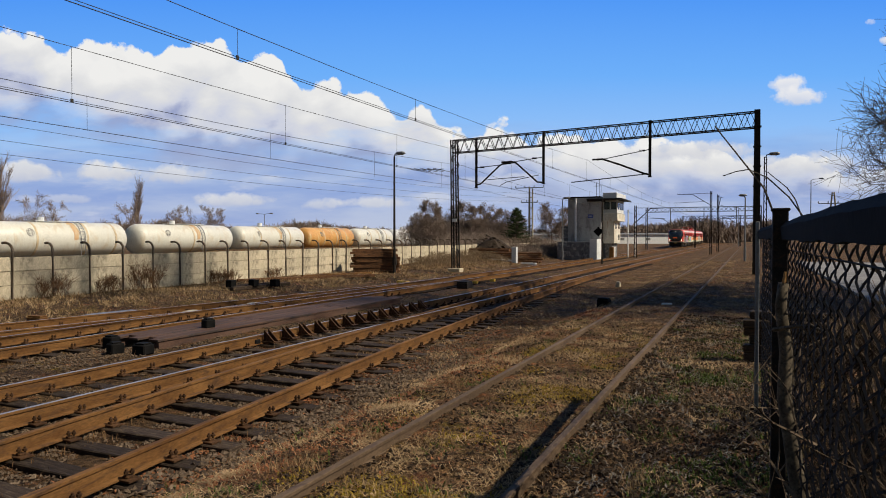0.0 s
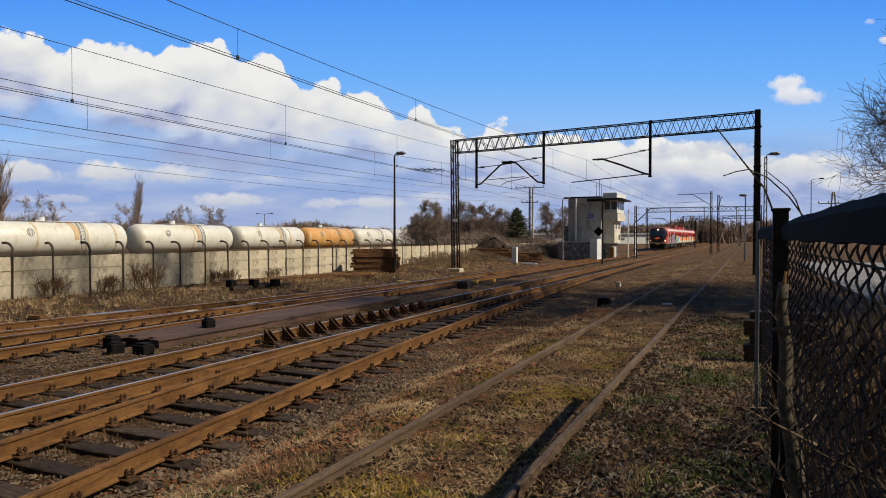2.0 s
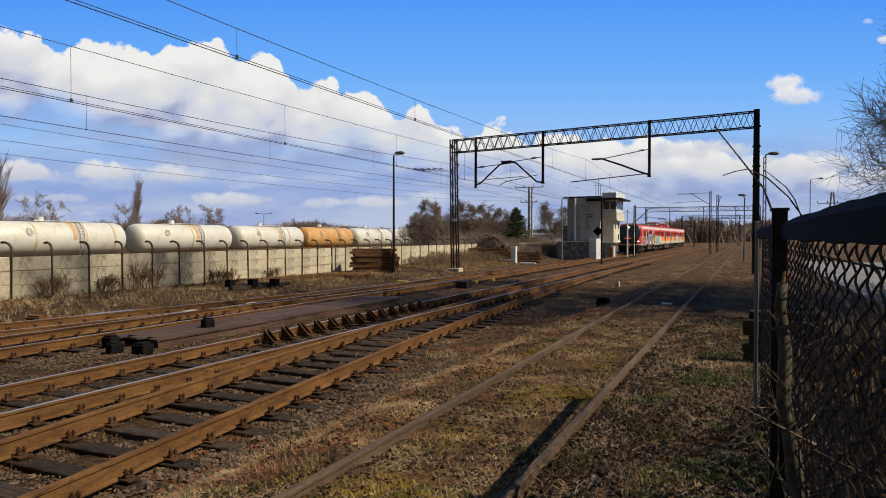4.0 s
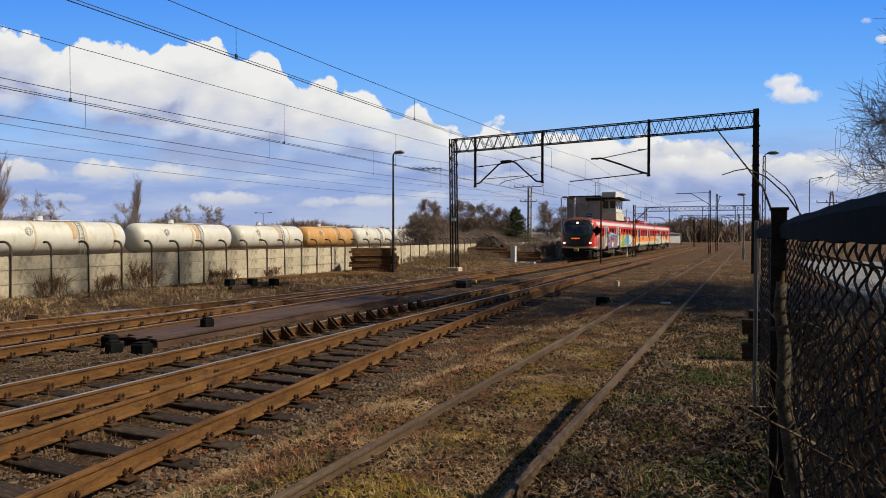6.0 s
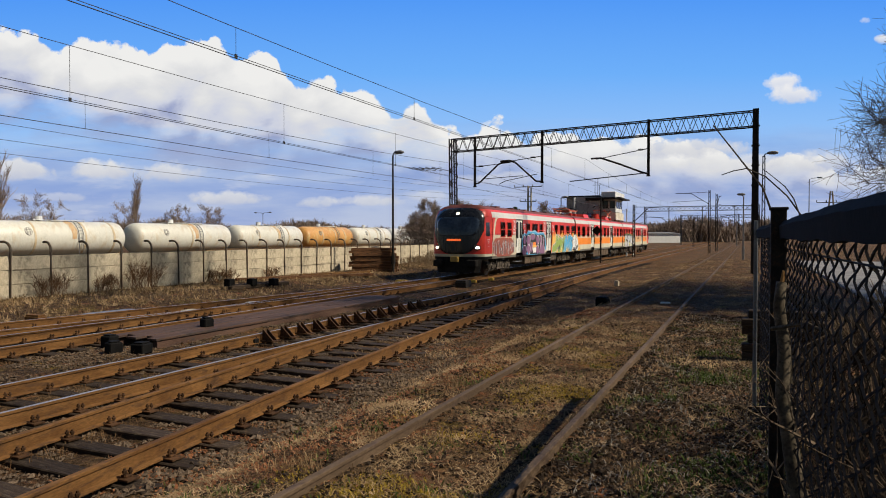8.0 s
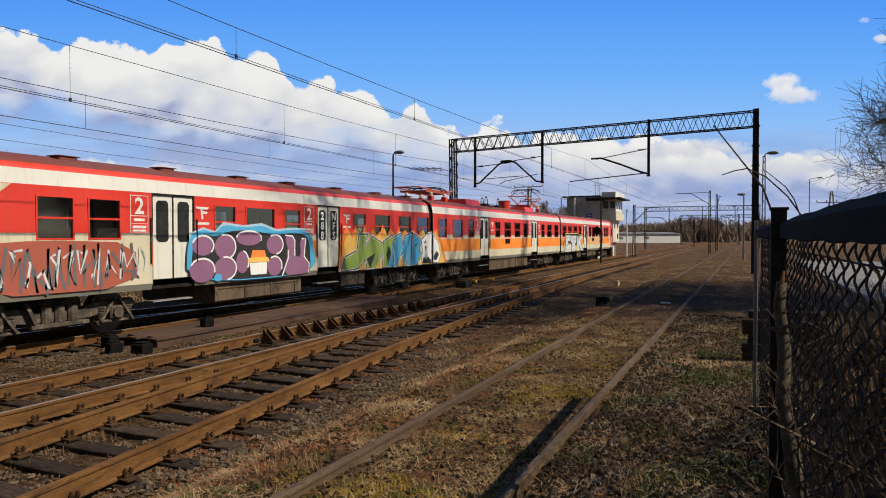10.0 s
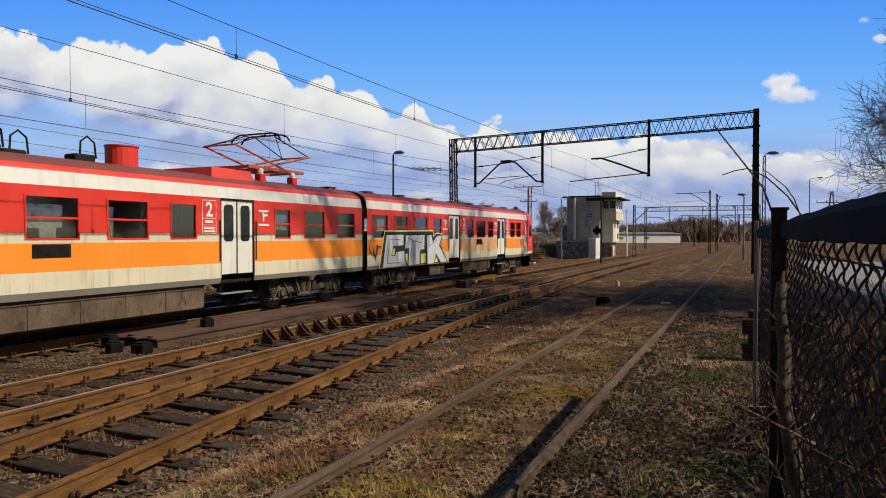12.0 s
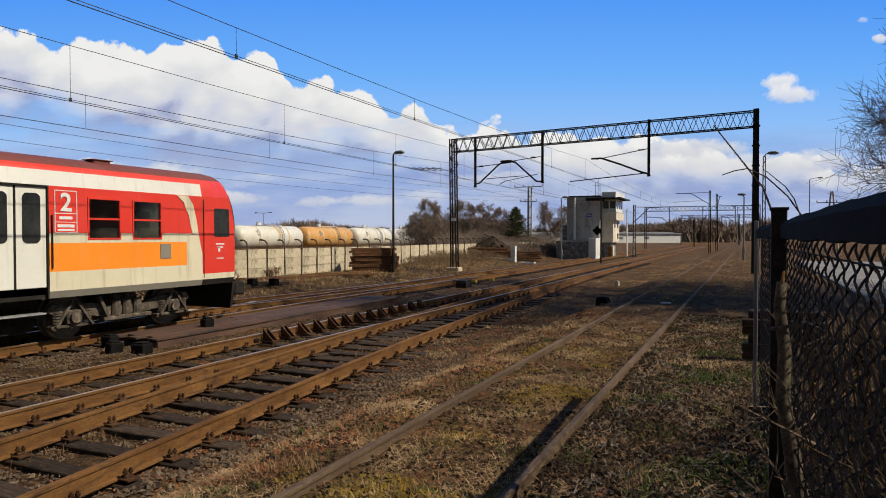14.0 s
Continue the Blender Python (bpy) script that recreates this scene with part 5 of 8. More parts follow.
def cab_end(root, tip, way):
    nose = cab_nose(root, tip, way, [T_DARK, T_CREAM, T_RED, T_ROOF])
    mask = nose_patch("front_mask", root, tip, way, -1.40, 1.40, 1.20, 3.60, 0.034, T_MASK, 4.5, "glossy black front mask round the windscreen", 0.34)
    nose_patch("windscreen", mask, tip, way, -1.20, 1.20, 2.12, 3.12, 0.046, T_SCREEN, 6, "", 0.10)
    nose_patch("destination_sign", mask, tip, way, -0.5, 0.3, 1.88, 1.98, 0.048, T_SIGN, 8, "glowing orange destination sign")
    nose_patch("top_lamp", mask, tip, way, -0.08, 0.08, 3.24, 3.38, 0.052, T_LAMP if way < 0 else M_GLASS_DARK, 2)
    for s in (1, -1):
        nose_patch("headlamp_rim", root, tip, way, s * 1.12 - 0.16, s * 1.12 + 0.16, 1.40, 1.66, 0.030, T_MASK, 2.4)
        nose_patch("headlamp", root, tip, way, s * 1.14 - 0.09, s * 1.14 + 0.09, 1.46, 1.60, 0.050, T_LAMP if way < 0 else M_GLASS_DARK, 2)
    bm = bmesh.new()
    box(bm, (-0.20, min(tip + way * 0.02, tip + way * 0.30), 0.80), (0.20, max(tip + way * 0.02, tip + way * 0.30), 1.08), 0.03)
    part("coupler_cover", bm, T_YELLOW, root, "yellow coupler cover")
    bm = bmesh.new()
    for s in (1, -1):
        box(bm, (s * 0.95 - 0.25, min(tip - way * 0.15, tip + way * 0.25), 0.55), (s * 0.95 + 0.25, max(tip - way * 0.15, tip + way * 0.25), 0.90), 0.04)
    y = tip - way * 0.35
    loft(bm, [[(-1.30, y, 0.92), (-1.2, y, 0.22), (1.2, y, 0.22), (1.30, y, 0.92)], [(-1.15, y + way * 0.3, 0.92), (-1.0, y + way * 0.3, 0.25), (1.0, y + way * 0.3, 0.25), (1.15, y + way * 0.3, 0.92)]])
    part("snow_plough", bm, T_DARK, root)
    # driver's side windows, doors and the swept panels beside them
    sy = lambda d: tip - way * d
    for s in (1, -1):
        for za, zb, m, o in ((2.12, 2.84, M_GLASS_DARK, 0.006),):
            bm = bmesh.new()
            ya, yb = sy(1.15), sy(0.62)
            out = rounded(min(ya, yb), max(ya, yb), za, zb, 0.05)
            loft(bm, [[(s * (half_width(z) - 0.01), y, z) for y, z in out], [(s * (half_width(z) + o), y, z) for y, z in out]])
            bmesh.ops.recalc_face_normals(bm, faces=bm.faces)
            part("cab_window", bm, m, root)
    sweep = [(2.35, 3.11), (2.15, 2.95), (1.98, 2.60), (1.88, 2.20), (1.76, 1.90), (1.60, 1.60), (1.42, 1.36)]
    wide = [(2.02, 3.11), (1.86, 2.92), (1.76, 2.62), (1.69, 2.24), (1.62, 1.92), (1.56, 1.70), (1.555, 1.40)]
    side_patch("swept_stripe", root, [(sy(d), z) for d, z in sweep[:6]] + [(sy(d), z) for d, z in wide[5::-1]], T_CREAM, 0.004)
    side_patch("red_corner", root, [(sy(d), z) for d, z in wide] + [(sy(1.55), 3.11)], T_RED, 0.005)
    bm = bmesh.new()
    box(bm, (1.447, min(sy(1.52), sy(1.50)), 1.10), (1.452, max(sy(1.52), sy(1.50)), 3.05))
    part("cab_door_seam", bm, T_DARK, root)
    for bars in (((1.10, 1.92, 0.30, 0.035), (1.05, 1.84, 0.20, 0.035), (1.02, 1.74, 0.07, 0.14), (1.08, 1.56, 0.26, 0.025))[:],):
        for d, z, w, h in bars:
            side_patch("painted_mark", root, [(sy(d), z), (sy(d - w), z), (sy(d - w), z + h), (sy(d), z + h)], M_WHITE, 0.006)


T_SCREEN = mottled("tinted_windscreen_glass", (0.02, 0.03, 0.05), (0.05, 0.07, 0.10), 1.0, 8, 0.08, 0, 0.0, 0.001)


def text_mesh(body, size, offset=0.0, shear=0.0):
    cu = bpy.data.curves.new("lettering", "FONT")
    cu.body, cu.size, cu.offset, cu.shear = body, size, offset, shear
    cu.align_x = "CENTER"
    ob = bpy.data.objects.new("lettering", cu)
    scene.collection.objects.link(ob)
    dg = bpy.context.evaluated_depsgraph_get()
    me = bpy.data.meshes.new_from_object(ob.evaluated_get(dg))
    bpy.data.objects.remove(ob)
    return me


def side_text(name, root, body, y, z, size, mat, off=0.006, bold=0.0, sx=1.0, shear=0.0, label=""):
    """Letters on the side that faces the siding; y is their middle, z their foot."""
    me = text_mesh(body, size, bold, shear)
    for v in me.vertices:
        a, b = v.co.x * sx, v.co.y
        v.co = (1.44 + off, y + a, z + b)
    me.materials.append(mat)
    ob = new(name, me)
    ob.parent = root
    if label:
        ob["label"] = label
    return ob


def class_sign(root, y):
    s = part("class_sign", bmesh.new(), M_WHITE, root, "white class 2 marking in a frame")
    bm = bmesh.new()
    for ya, yb, za, zb in ((y - 0.24, y + 0.24, 3.03, 3.045), (y - 0.24, y + 0.24, 2.2, 2.215), (y - 0.24, y - 0.225, 2.2, 3.045), (y + 0.225, y + 0.24, 2.2, 3.045),
                           (y - 0.24, y + 0.24, 2.58, 2.595), (y - 0.24, y + 0.24, 2.41, 2.42), (y - 0.14, y + 0.14, 2.47, 2.53),
                           (y - 0.18, y + 0.18, 2.31, 2.37), (y - 0.18, y + 0.18, 2.24, 2.28)):
        box(bm, (half_width(zb) - 0.005, ya, za), (half_width(za) + 0.005, yb, zb))
    bm.to_mesh(s.data)
    bm.free()
    side_text("numeral", s, "2", y, 2.64, 0.5, M_WHITE, 0.006, 0.012)


def company_mark(root, y):
    m = part("company_mark", bmesh.new(), M_WHITE, root, "white winged mark over a bar")
    bm = bmesh.new()
    for pts in ([(-0.22, 2.86), (0.22, 2.86), (0.18, 2.80), (-0.18, 2.80)], [(-0.06, 2.80), (0.02, 2.80), (0.02, 2.55), (-0.03, 2.55)],
                [(0.0, 2.76), (0.18, 2.74), (0.14, 2.69), (0.0, 2.69)], [(-0.22, 2.42), (0.22, 2.42), (0.22, 2.48), (-0.22, 2.48)]):
        f = bm.faces.new([bm.verts.new((half_width(z) + 0.005, y + a, z)) for a, z in pts])
    bmesh.ops.recalc_face_normals(bm, faces=bm.faces)
    bm.to_mesh(m.data)
    bm.free()


# ---- graffiti ----
def spray(name, c, rough=0.5):
    return paint(name, c, tuple(k * 0.6 + 0.05 for k in c), 0.35, rough)


S_BLACK, S_WHITE, S_SILVER = spray("black_spray", (0.015, 0.014, 0.014)), spray("white_spray", (0.75, 0.75, 0.73)), spray("silver_spray", (0.58, 0.59, 0.61), 0.4)
S_PURPLE, S_BLUE, S_GREEN = spray("purple_spray", (0.24, 0.105, 0.20)), spray("blue_spray", (0.06, 0.36, 0.62)), spray("green_spray", (0.27, 0.38, 0.07))
S_LEMON, S_PALEBLUE, S_GREYLINE = spray("lemon_spray", (0.72, 0.66, 0.16)), spray("pale_blue_spray", (0.36, 0.52, 0.66)), spray("grey_spray", (0.12, 0.12, 0.13))
S_REDBROWN = spray("red_brown_spray", (0.36, 0.085, 0.05))
S_YELLOW, S_ORANGE = spray("yellow_spray", (0.80, 0.48, 0.09)), spray("orange_spray", (0.85, 0.22, 0.03))


def ribbon(bm, pts, w, off):
    """A sprayed line with round ends along (y, z) points."""
    pts = [Vector(p) for p in pts]
    L, R = [], []
    for i, p in enumerate(pts):
        d = (pts[min(i + 1, len(pts) - 1)] - pts[max(0, i - 1)]).normalized()
        q = Vector((-d.y, d.x)) * w / 2
        L.append(p + q)
        R.append(p - q)
    d0, d1 = (pts[0] - pts[1]).normalized() * w / 2, (pts[-1] - pts[-2]).normalized() * w / 2
    poly = [pts[0] + d0 * 0.8] + L + [pts[-1] + d1 * 0.8] + R[::-1]
    vs = [bm.verts.new((1.452 + off, p.x, max(0.95, p.y))) for p in poly]
    n = len(pts)
    for i in range(n - 1):
        bm.faces.new((vs[1 + i], vs[2 + i], vs[len(vs) - 2 - i], vs[len(vs) - 1 - i]))
    bm.faces.new((vs[0], vs[1], vs[-1]))
    bm.faces.new((vs[n], vs[n + 1], vs[n + 2]))


def strokes(name, root, lines, w, mat, off, label=""):
    """Sprayed lines; each lies a hair above the one before."""
    bm = bmesh.new()
    for k, ln in enumerate(lines):
        ribbon(bm, ln, w, off + 0.00015 * k)
    bmesh.ops.recalc_face_normals(bm, faces=bm.faces)
    for f in bm.faces:
        if f.normal.x < 0:
            f.normal_flip()
    return part(name, bm, mat, root, label)


def curl(y, z, r, a0, a1, n=9, sq=1.0):
    return [(y + r * math.cos(radians(a0 + (a1 - a0) * i / n)), z + r * sq * math.sin(radians(a0 + (a1 - a0) * i / n))) for i in range(n + 1)]


def grown(pts, d):
    """The outline of (y, z) corners pushed outwards by d."""
    area = sum(p[0] * q[1] - q[0] * p[1] for p, q in zip(pts, pts[1:] + pts[:1]))
    sg = 1 if area > 0 else -1
    out = []
    for i, p in enumerate(pts):
        e0 = (Vector(p) - Vector(pts[i - 1])).normalized()
        e1 = (Vector(pts[(i + 1) % len(pts)]) - Vector(p)).normalized()
        n0, n1 = Vector((e0.y, -e0.x)) * sg, Vector((e1.y, -e1.x)) * sg
        m = n0 + n1
        k = d / max(0.35, m.length / 2)
        m = m.normalized() * k if m.length > 1e-6 else n0 * d
        out.append((p[0] + m.x, max(0.95, p[1] + m.y)))
    return out


def softened(pts, times=2):
    """Corners cut round."""
    for _ in range(times):
        pts = [q for a, b in zip(pts, pts[1:] + pts[:1])
               for q in ((a[0] * 0.78 + b[0] * 0.22, a[1] * 0.78 + b[1] * 0.22), (a[0] * 0.22 + b[0] * 0.78, a[1] * 0.22 + b[1] * 0.78))]
    return pts


def oval(y, z, ry, rz, n=18):
    return [(y + ry * math.cos(k * math.tau / n), max(0.96, z + rz * math.sin(k * math.tau / n))) for k in range(n)]


def flames(root, name, y0, y1, z0, z1, mat, off, seed, step=0.42):
    """A row of pointed tongues over a band of paint."""
    rng = random.Random(seed)
    pts, y = [(y0, 0.96), (y0 + 0.12, z0 - 0.5)], y0 + 0.25
    while y < y1 - 1.35 * step:
        pts.append((y + step * rng.uniform(0.0, 0.2), z0 + rng.uniform(-0.08, 0.06)))
        pts.append((y + step * rng.uniform(0.45, 0.75), z1 + rng.uniform(-0.14, 0.10)))
        y += step * rng.uniform(0.8, 1.2)
    pts += [(y1 - 0.12, z0 - 0.1), (y1, 0.96)]
    return side_patch(name, root, pts, mat, off)


def purple_piece(root, o):
    """Swollen purple letters with white highlights on a blue cloud."""
    cloud = [(0.0, 0.96), (0.05, 2.12), (0.55, 2.32), (0.95, 2.20), (1.25, 2.44), (2.0, 2.36), (2.75, 2.44), (3.35, 2.26), (4.0, 2.33), (4.75, 2.32), (5.12, 2.05), (5.36, 0.96)]
    g = side_patch("graffiti", root, [(o + y, z) for y, z in softened(cloud)], S_BLUE, 0.004, "purple bubble-letter graffiti on a blue cloud")
    side_patch("pale_rim", g, [(o + y, z) for y, z in [(0.1, 2.2), (0.55, 2.36), (0.95, 2.26), (1.25, 2.50), (2.0, 2.43), (2.75, 2.50), (3.35, 2.34), (4.0, 2.38), (4.75, 2.38), (4.7, 2.2), (0.1, 2.05)]], S_PALEBLUE, 0.0035)
    dark = [(0.15, 1.0), (0.2, 1.95), (0.55, 2.20), (1.0, 2.12), (1.45, 2.27), (2.2, 2.30), (2.75, 2.24), (3.3, 2.16), (4.0, 2.23), (4.7, 2.20), (4.95, 1.95), (5.0, 1.2), (4.9, 0.98)]
    side_patch("dark_ground", g, [(o + y, z) for y, z in softened(dark)], S_BLACK, 0.0050)
    lumps = ((0.55, 1.90, 0.36, 0.25), (0.52, 1.28, 0.42, 0.30), (1.32, 1.86, 0.38, 0.32), (1.32, 1.30, 0.40, 0.30), (2.22, 2.08, 0.50, 0.20), (1.95, 1.44, 0.24, 0.30), (3.30, 1.90, 0.36, 0.28), (3.28, 1.28, 0.32, 0.28))
    for k, (y, z, ry, rz) in enumerate(lumps):
        side_patch("letter", g, oval(o + y, z, ry, rz), S_PURPLE, 0.0058 + 0.0002 * k)
    en = [(3.6, 1.0), (3.92, 1.7), (3.72, 2.14), (4.2, 2.12), (4.2, 1.56), (4.5, 1.5), (4.46, 2.06), (4.74, 2.06), (4.66, 1.5), (4.96, 1.22), (4.86, 0.98)]
    side_patch("letter", g, [(o + y, z) for y, z in softened(en, 1)], S_PURPLE, 0.0076)
    lights = [curl(o + y, z, ry, a0, a1, 9, rz / ry) for (y, z, ry, rz), a0, a1 in zip(lumps, (160, 150, 110, 100, 170, 80, 120, 120), (-40, -10, -60, -80, -20, -30, -80, -20))]
    lights += [[(o + 4.2, 1.56), (o + 4.21, 2.0), (o + 4.1, 2.14), (o + 3.76, 2.16)], [(o + 4.55, 2.06), (o + 4.74, 2.06), (o + 4.66, 1.52), (o + 4.92, 1.30), (o + 4.88, 1.02)], [(o + 3.62, 1.0), (o + 3.9, 1.5), (o + 3.9, 1.72)]]
    strokes("highlight", g, lights, 0.045, S_WHITE, 0.0080)
    side_patch("patch", g, [(o + y, z) for y, z in ((2.25, 1.46), (2.95, 1.46), (2.85, 1.74), (2.35, 1.76))], S_ORANGE, 0.0100)
    side_patch("patch", g, [(o + y, z) for y, z in ((2.15, 1.42), (3.05, 1.42), (3.0, 1.55), (2.2, 1.55))], S_YELLOW, 0.0104)
    side_patch("patch", g, [(o + y, z) for y, z in ((2.28, 1.08), (2.92, 1.08), (2.95, 1.41), (2.22, 1.41))], S_WHITE, 0.0107)
    side_patch("patch", g, oval(o + 1.05, 1.08, 0.14, 0.10), S_BLUE, 0.0107)


def letter(root, o, pts, fill, off, edge=0.03, shadow=0.07):
    """One pointed letter: pale rim, black body edge, fill."""
    p = [(o + y, z) for y, z in pts]
    side_patch("letter_edge", root, grown(p, shadow + edge), S_WHITE, off)
    side_patch("letter_shadow", root, grown(p, shadow), S_BLACK, off + 0.0012)
    side_patch("letter_line", root, grown(p, 0.022), S_WHITE, off + 0.0030)
    return side_patch("letter", root, p, fill, off + 0.0036)


def wild_piece(root, o):
    """Green and blue pointed letters with flames."""
    g = flames(root, "graffiti", o - 0.35, o + 6.65, 2.12, 2.48, S_ORANGE, 0.0036, 8, 0.62)
    g["label"] = "green and blue pointed-letter graffiti with yellow flames"
    flames(g, "flame", o - 0.2, o + 6.6, 2.05, 2.40, S_YELLOW, 0.0042, 28, 0.5)
    letter(g, o, [(-0.10, 1.0), (0.10, 1.40), (0.85, 1.60), (0.98, 2.16), (1.48, 2.16), (1.24, 1.72), (1.86, 2.08), (2.60, 1.83), (2.60, 1.55), (2.0, 0.98), (1.5, 0.97), (1.42, 1.38), (0.85, 1.05)], S_GREEN, 0.0050)
    side_patch("letter_hole", g, [(o + 1.45, 1.33), (o + 2.05, 1.52), (o + 1.70, 0.98)], S_BLACK, 0.0092)
    letter(g, o, [(2.62, 1.02), (2.70, 1.92), (3.28, 2.12), (3.48, 1.95), (3.30, 0.98)], S_GREEN, 0.0056)
    side_patch("letter_half", g, [(o + y, z) for y, z in ((2.9, 0.99), (3.2, 1.35), (3.3, 1.9), (3.46, 1.93), (3.29, 0.985))], S_BLUE, 0.0096)
    side_patch("letter_hole", g, [(o + y, z) for y, z in ((2.86, 1.47), (3.10, 1.78), (3.22, 1.5), (3.0, 1.08))], S_BLACK, 0.0100)
    letter(g, o, [(3.42, 0.97), (3.58, 2.10), (4.0, 2.20), (4.18, 1.62), (4.33, 2.10), (4.88, 2.22), (4.76, 0.97), (4.52, 0.97), (4.42, 1.55), (4.24, 0.97), (4.05, 1.62), (3.68, 0.98)], S_BLUE, 0.0062)
    letter(g, o, [(4.92, 0.97), (5.02, 2.22), (5.78, 1.96), (5.55, 1.62), (5.75, 1.41), (5.36, 1.02)], S_BLUE, 0.0068)
    side_patch("letter_hole", g, [(o + 5.2, 1.78), (o + 5.5, 1.86), (o + 5.25, 1.68)], S_BLACK, 0.0110)
    skull = [(5.84, 1.98), (6.30, 2.20), (6.70, 2.24), (6.70, 1.05), (6.15, 1.18), (5.80, 1.0), (5.92, 1.45)]
    letter(g, o, skull, S_WHITE, 0.0074, 0.02, 0.06)
    side_patch("letter_hole", g, [(o + 5.98, 1.85), (o + 6.2, 1.98), (o + 6.22, 1.84)], S_BLACK, 0.0116)
    side_patch("letter_hole", g, [(o + 6.1, 1.7), (o + 6.2, 1.5), (o + 6.26, 1.72)], S_BLACK, 0.0116)
    side_patch("letter_hole", g, [(o + 5.85, 1.02), (o + 6.0, 1.3), (o + 6.2, 1.12), (o + 6.4, 1.3), (o + 6.7, 1.1), (o + 6.7, 0.98)], S_BLACK, 0.0116)


def silver_piece(root, o):
    """Three large silver block letters on black, edged in yellow."""
    sil = [(0.0, 0.96), (0.38, 2.30), (4.50, 2.34), (4.54, 2.10), (4.86, 2.24), (5.50, 2.20), (5.26, 1.75), (6.10, 0.96)]
    p = [(o + y, z) for y, z in sil]
    g = side_patch("graffiti", root, grown(p, 0.05), S_LEMON, 0.004, "silver block-letter graffiti outlined in black and yellow")
    side_patch("letter_shadow", g, p, S_BLACK, 0.0050)
    for pts in ([(0.24, 0.97), (0.50, 2.18), (1.85, 2.19), (1.82, 1.78), (1.0, 1.76), (0.86, 1.39), (1.17, 1.38), (1.23, 1.51), (1.91, 1.56), (2.03, 0.97)],
                [(2.05, 2.16), (3.70, 2.19), (3.67, 1.59), (3.28, 1.58), (3.23, 0.99), (2.27, 0.98), (2.34, 1.66), (1.98, 1.65)],
                [(3.96, 2.16), (4.34, 2.19), (4.51, 1.86), (4.91, 2.13), (5.43, 2.16), (5.14, 1.72), (6.0, 1.0), (5.33, 0.99), (4.82, 1.39), (4.59, 0.97), (3.99, 0.97)]):
        side_patch("letter", g, [(o + y, z) for y, z in pts], S_SILVER, 0.0060)
    for pts in ([(0.92, 1.42), (1.13, 1.41), (1.16, 1.66), (0.98, 1.66)], [(1.98, 1.42), (2.18, 1.46), (2.16, 1.02)], [(3.36, 1.40), (3.84, 1.42), (3.86, 1.02), (3.36, 1.01)], [(4.68, 1.0), (4.82, 1.25), (5.02, 1.02)]):
        side_patch("patch", g, [(o + y, z) for y, z in pts], S_LEMON, 0.0064)
    folds = [[(0.55, 1.12), (0.75, 2.02), (1.55, 2.0)], [(0.55, 1.12), (1.6, 1.10)], [(2.2, 2.06), (2.85, 1.92), (3.45, 1.86), (3.52, 2.08)], [(2.85, 1.92), (2.86, 1.2)], [(4.1, 1.7), (4.9, 1.98)], [(4.1, 2.1), (4.2, 1.75)]]
    strokes("fold_line", g, [[(o + y, z) for y, z in l] for l in folds], 0.032, S_GREYLINE, 0.0068)


def scribble(root, ya, yb, z0, z1, mat, seed, w=0.05):
    rng = random.Random(seed)
    lines, y = [], ya
    while y < yb:
        ln = [(y + rng.uniform(-0.05, 0.15) + 0.05 * i, z0 + (z1 - z0) * rng.random()) for i in range(5)]
        lines.append(ln)
        y += 0.28
    return strokes("graffiti", root, lines, w, mat, 0.006, "scribbled grey spray-paint tags")


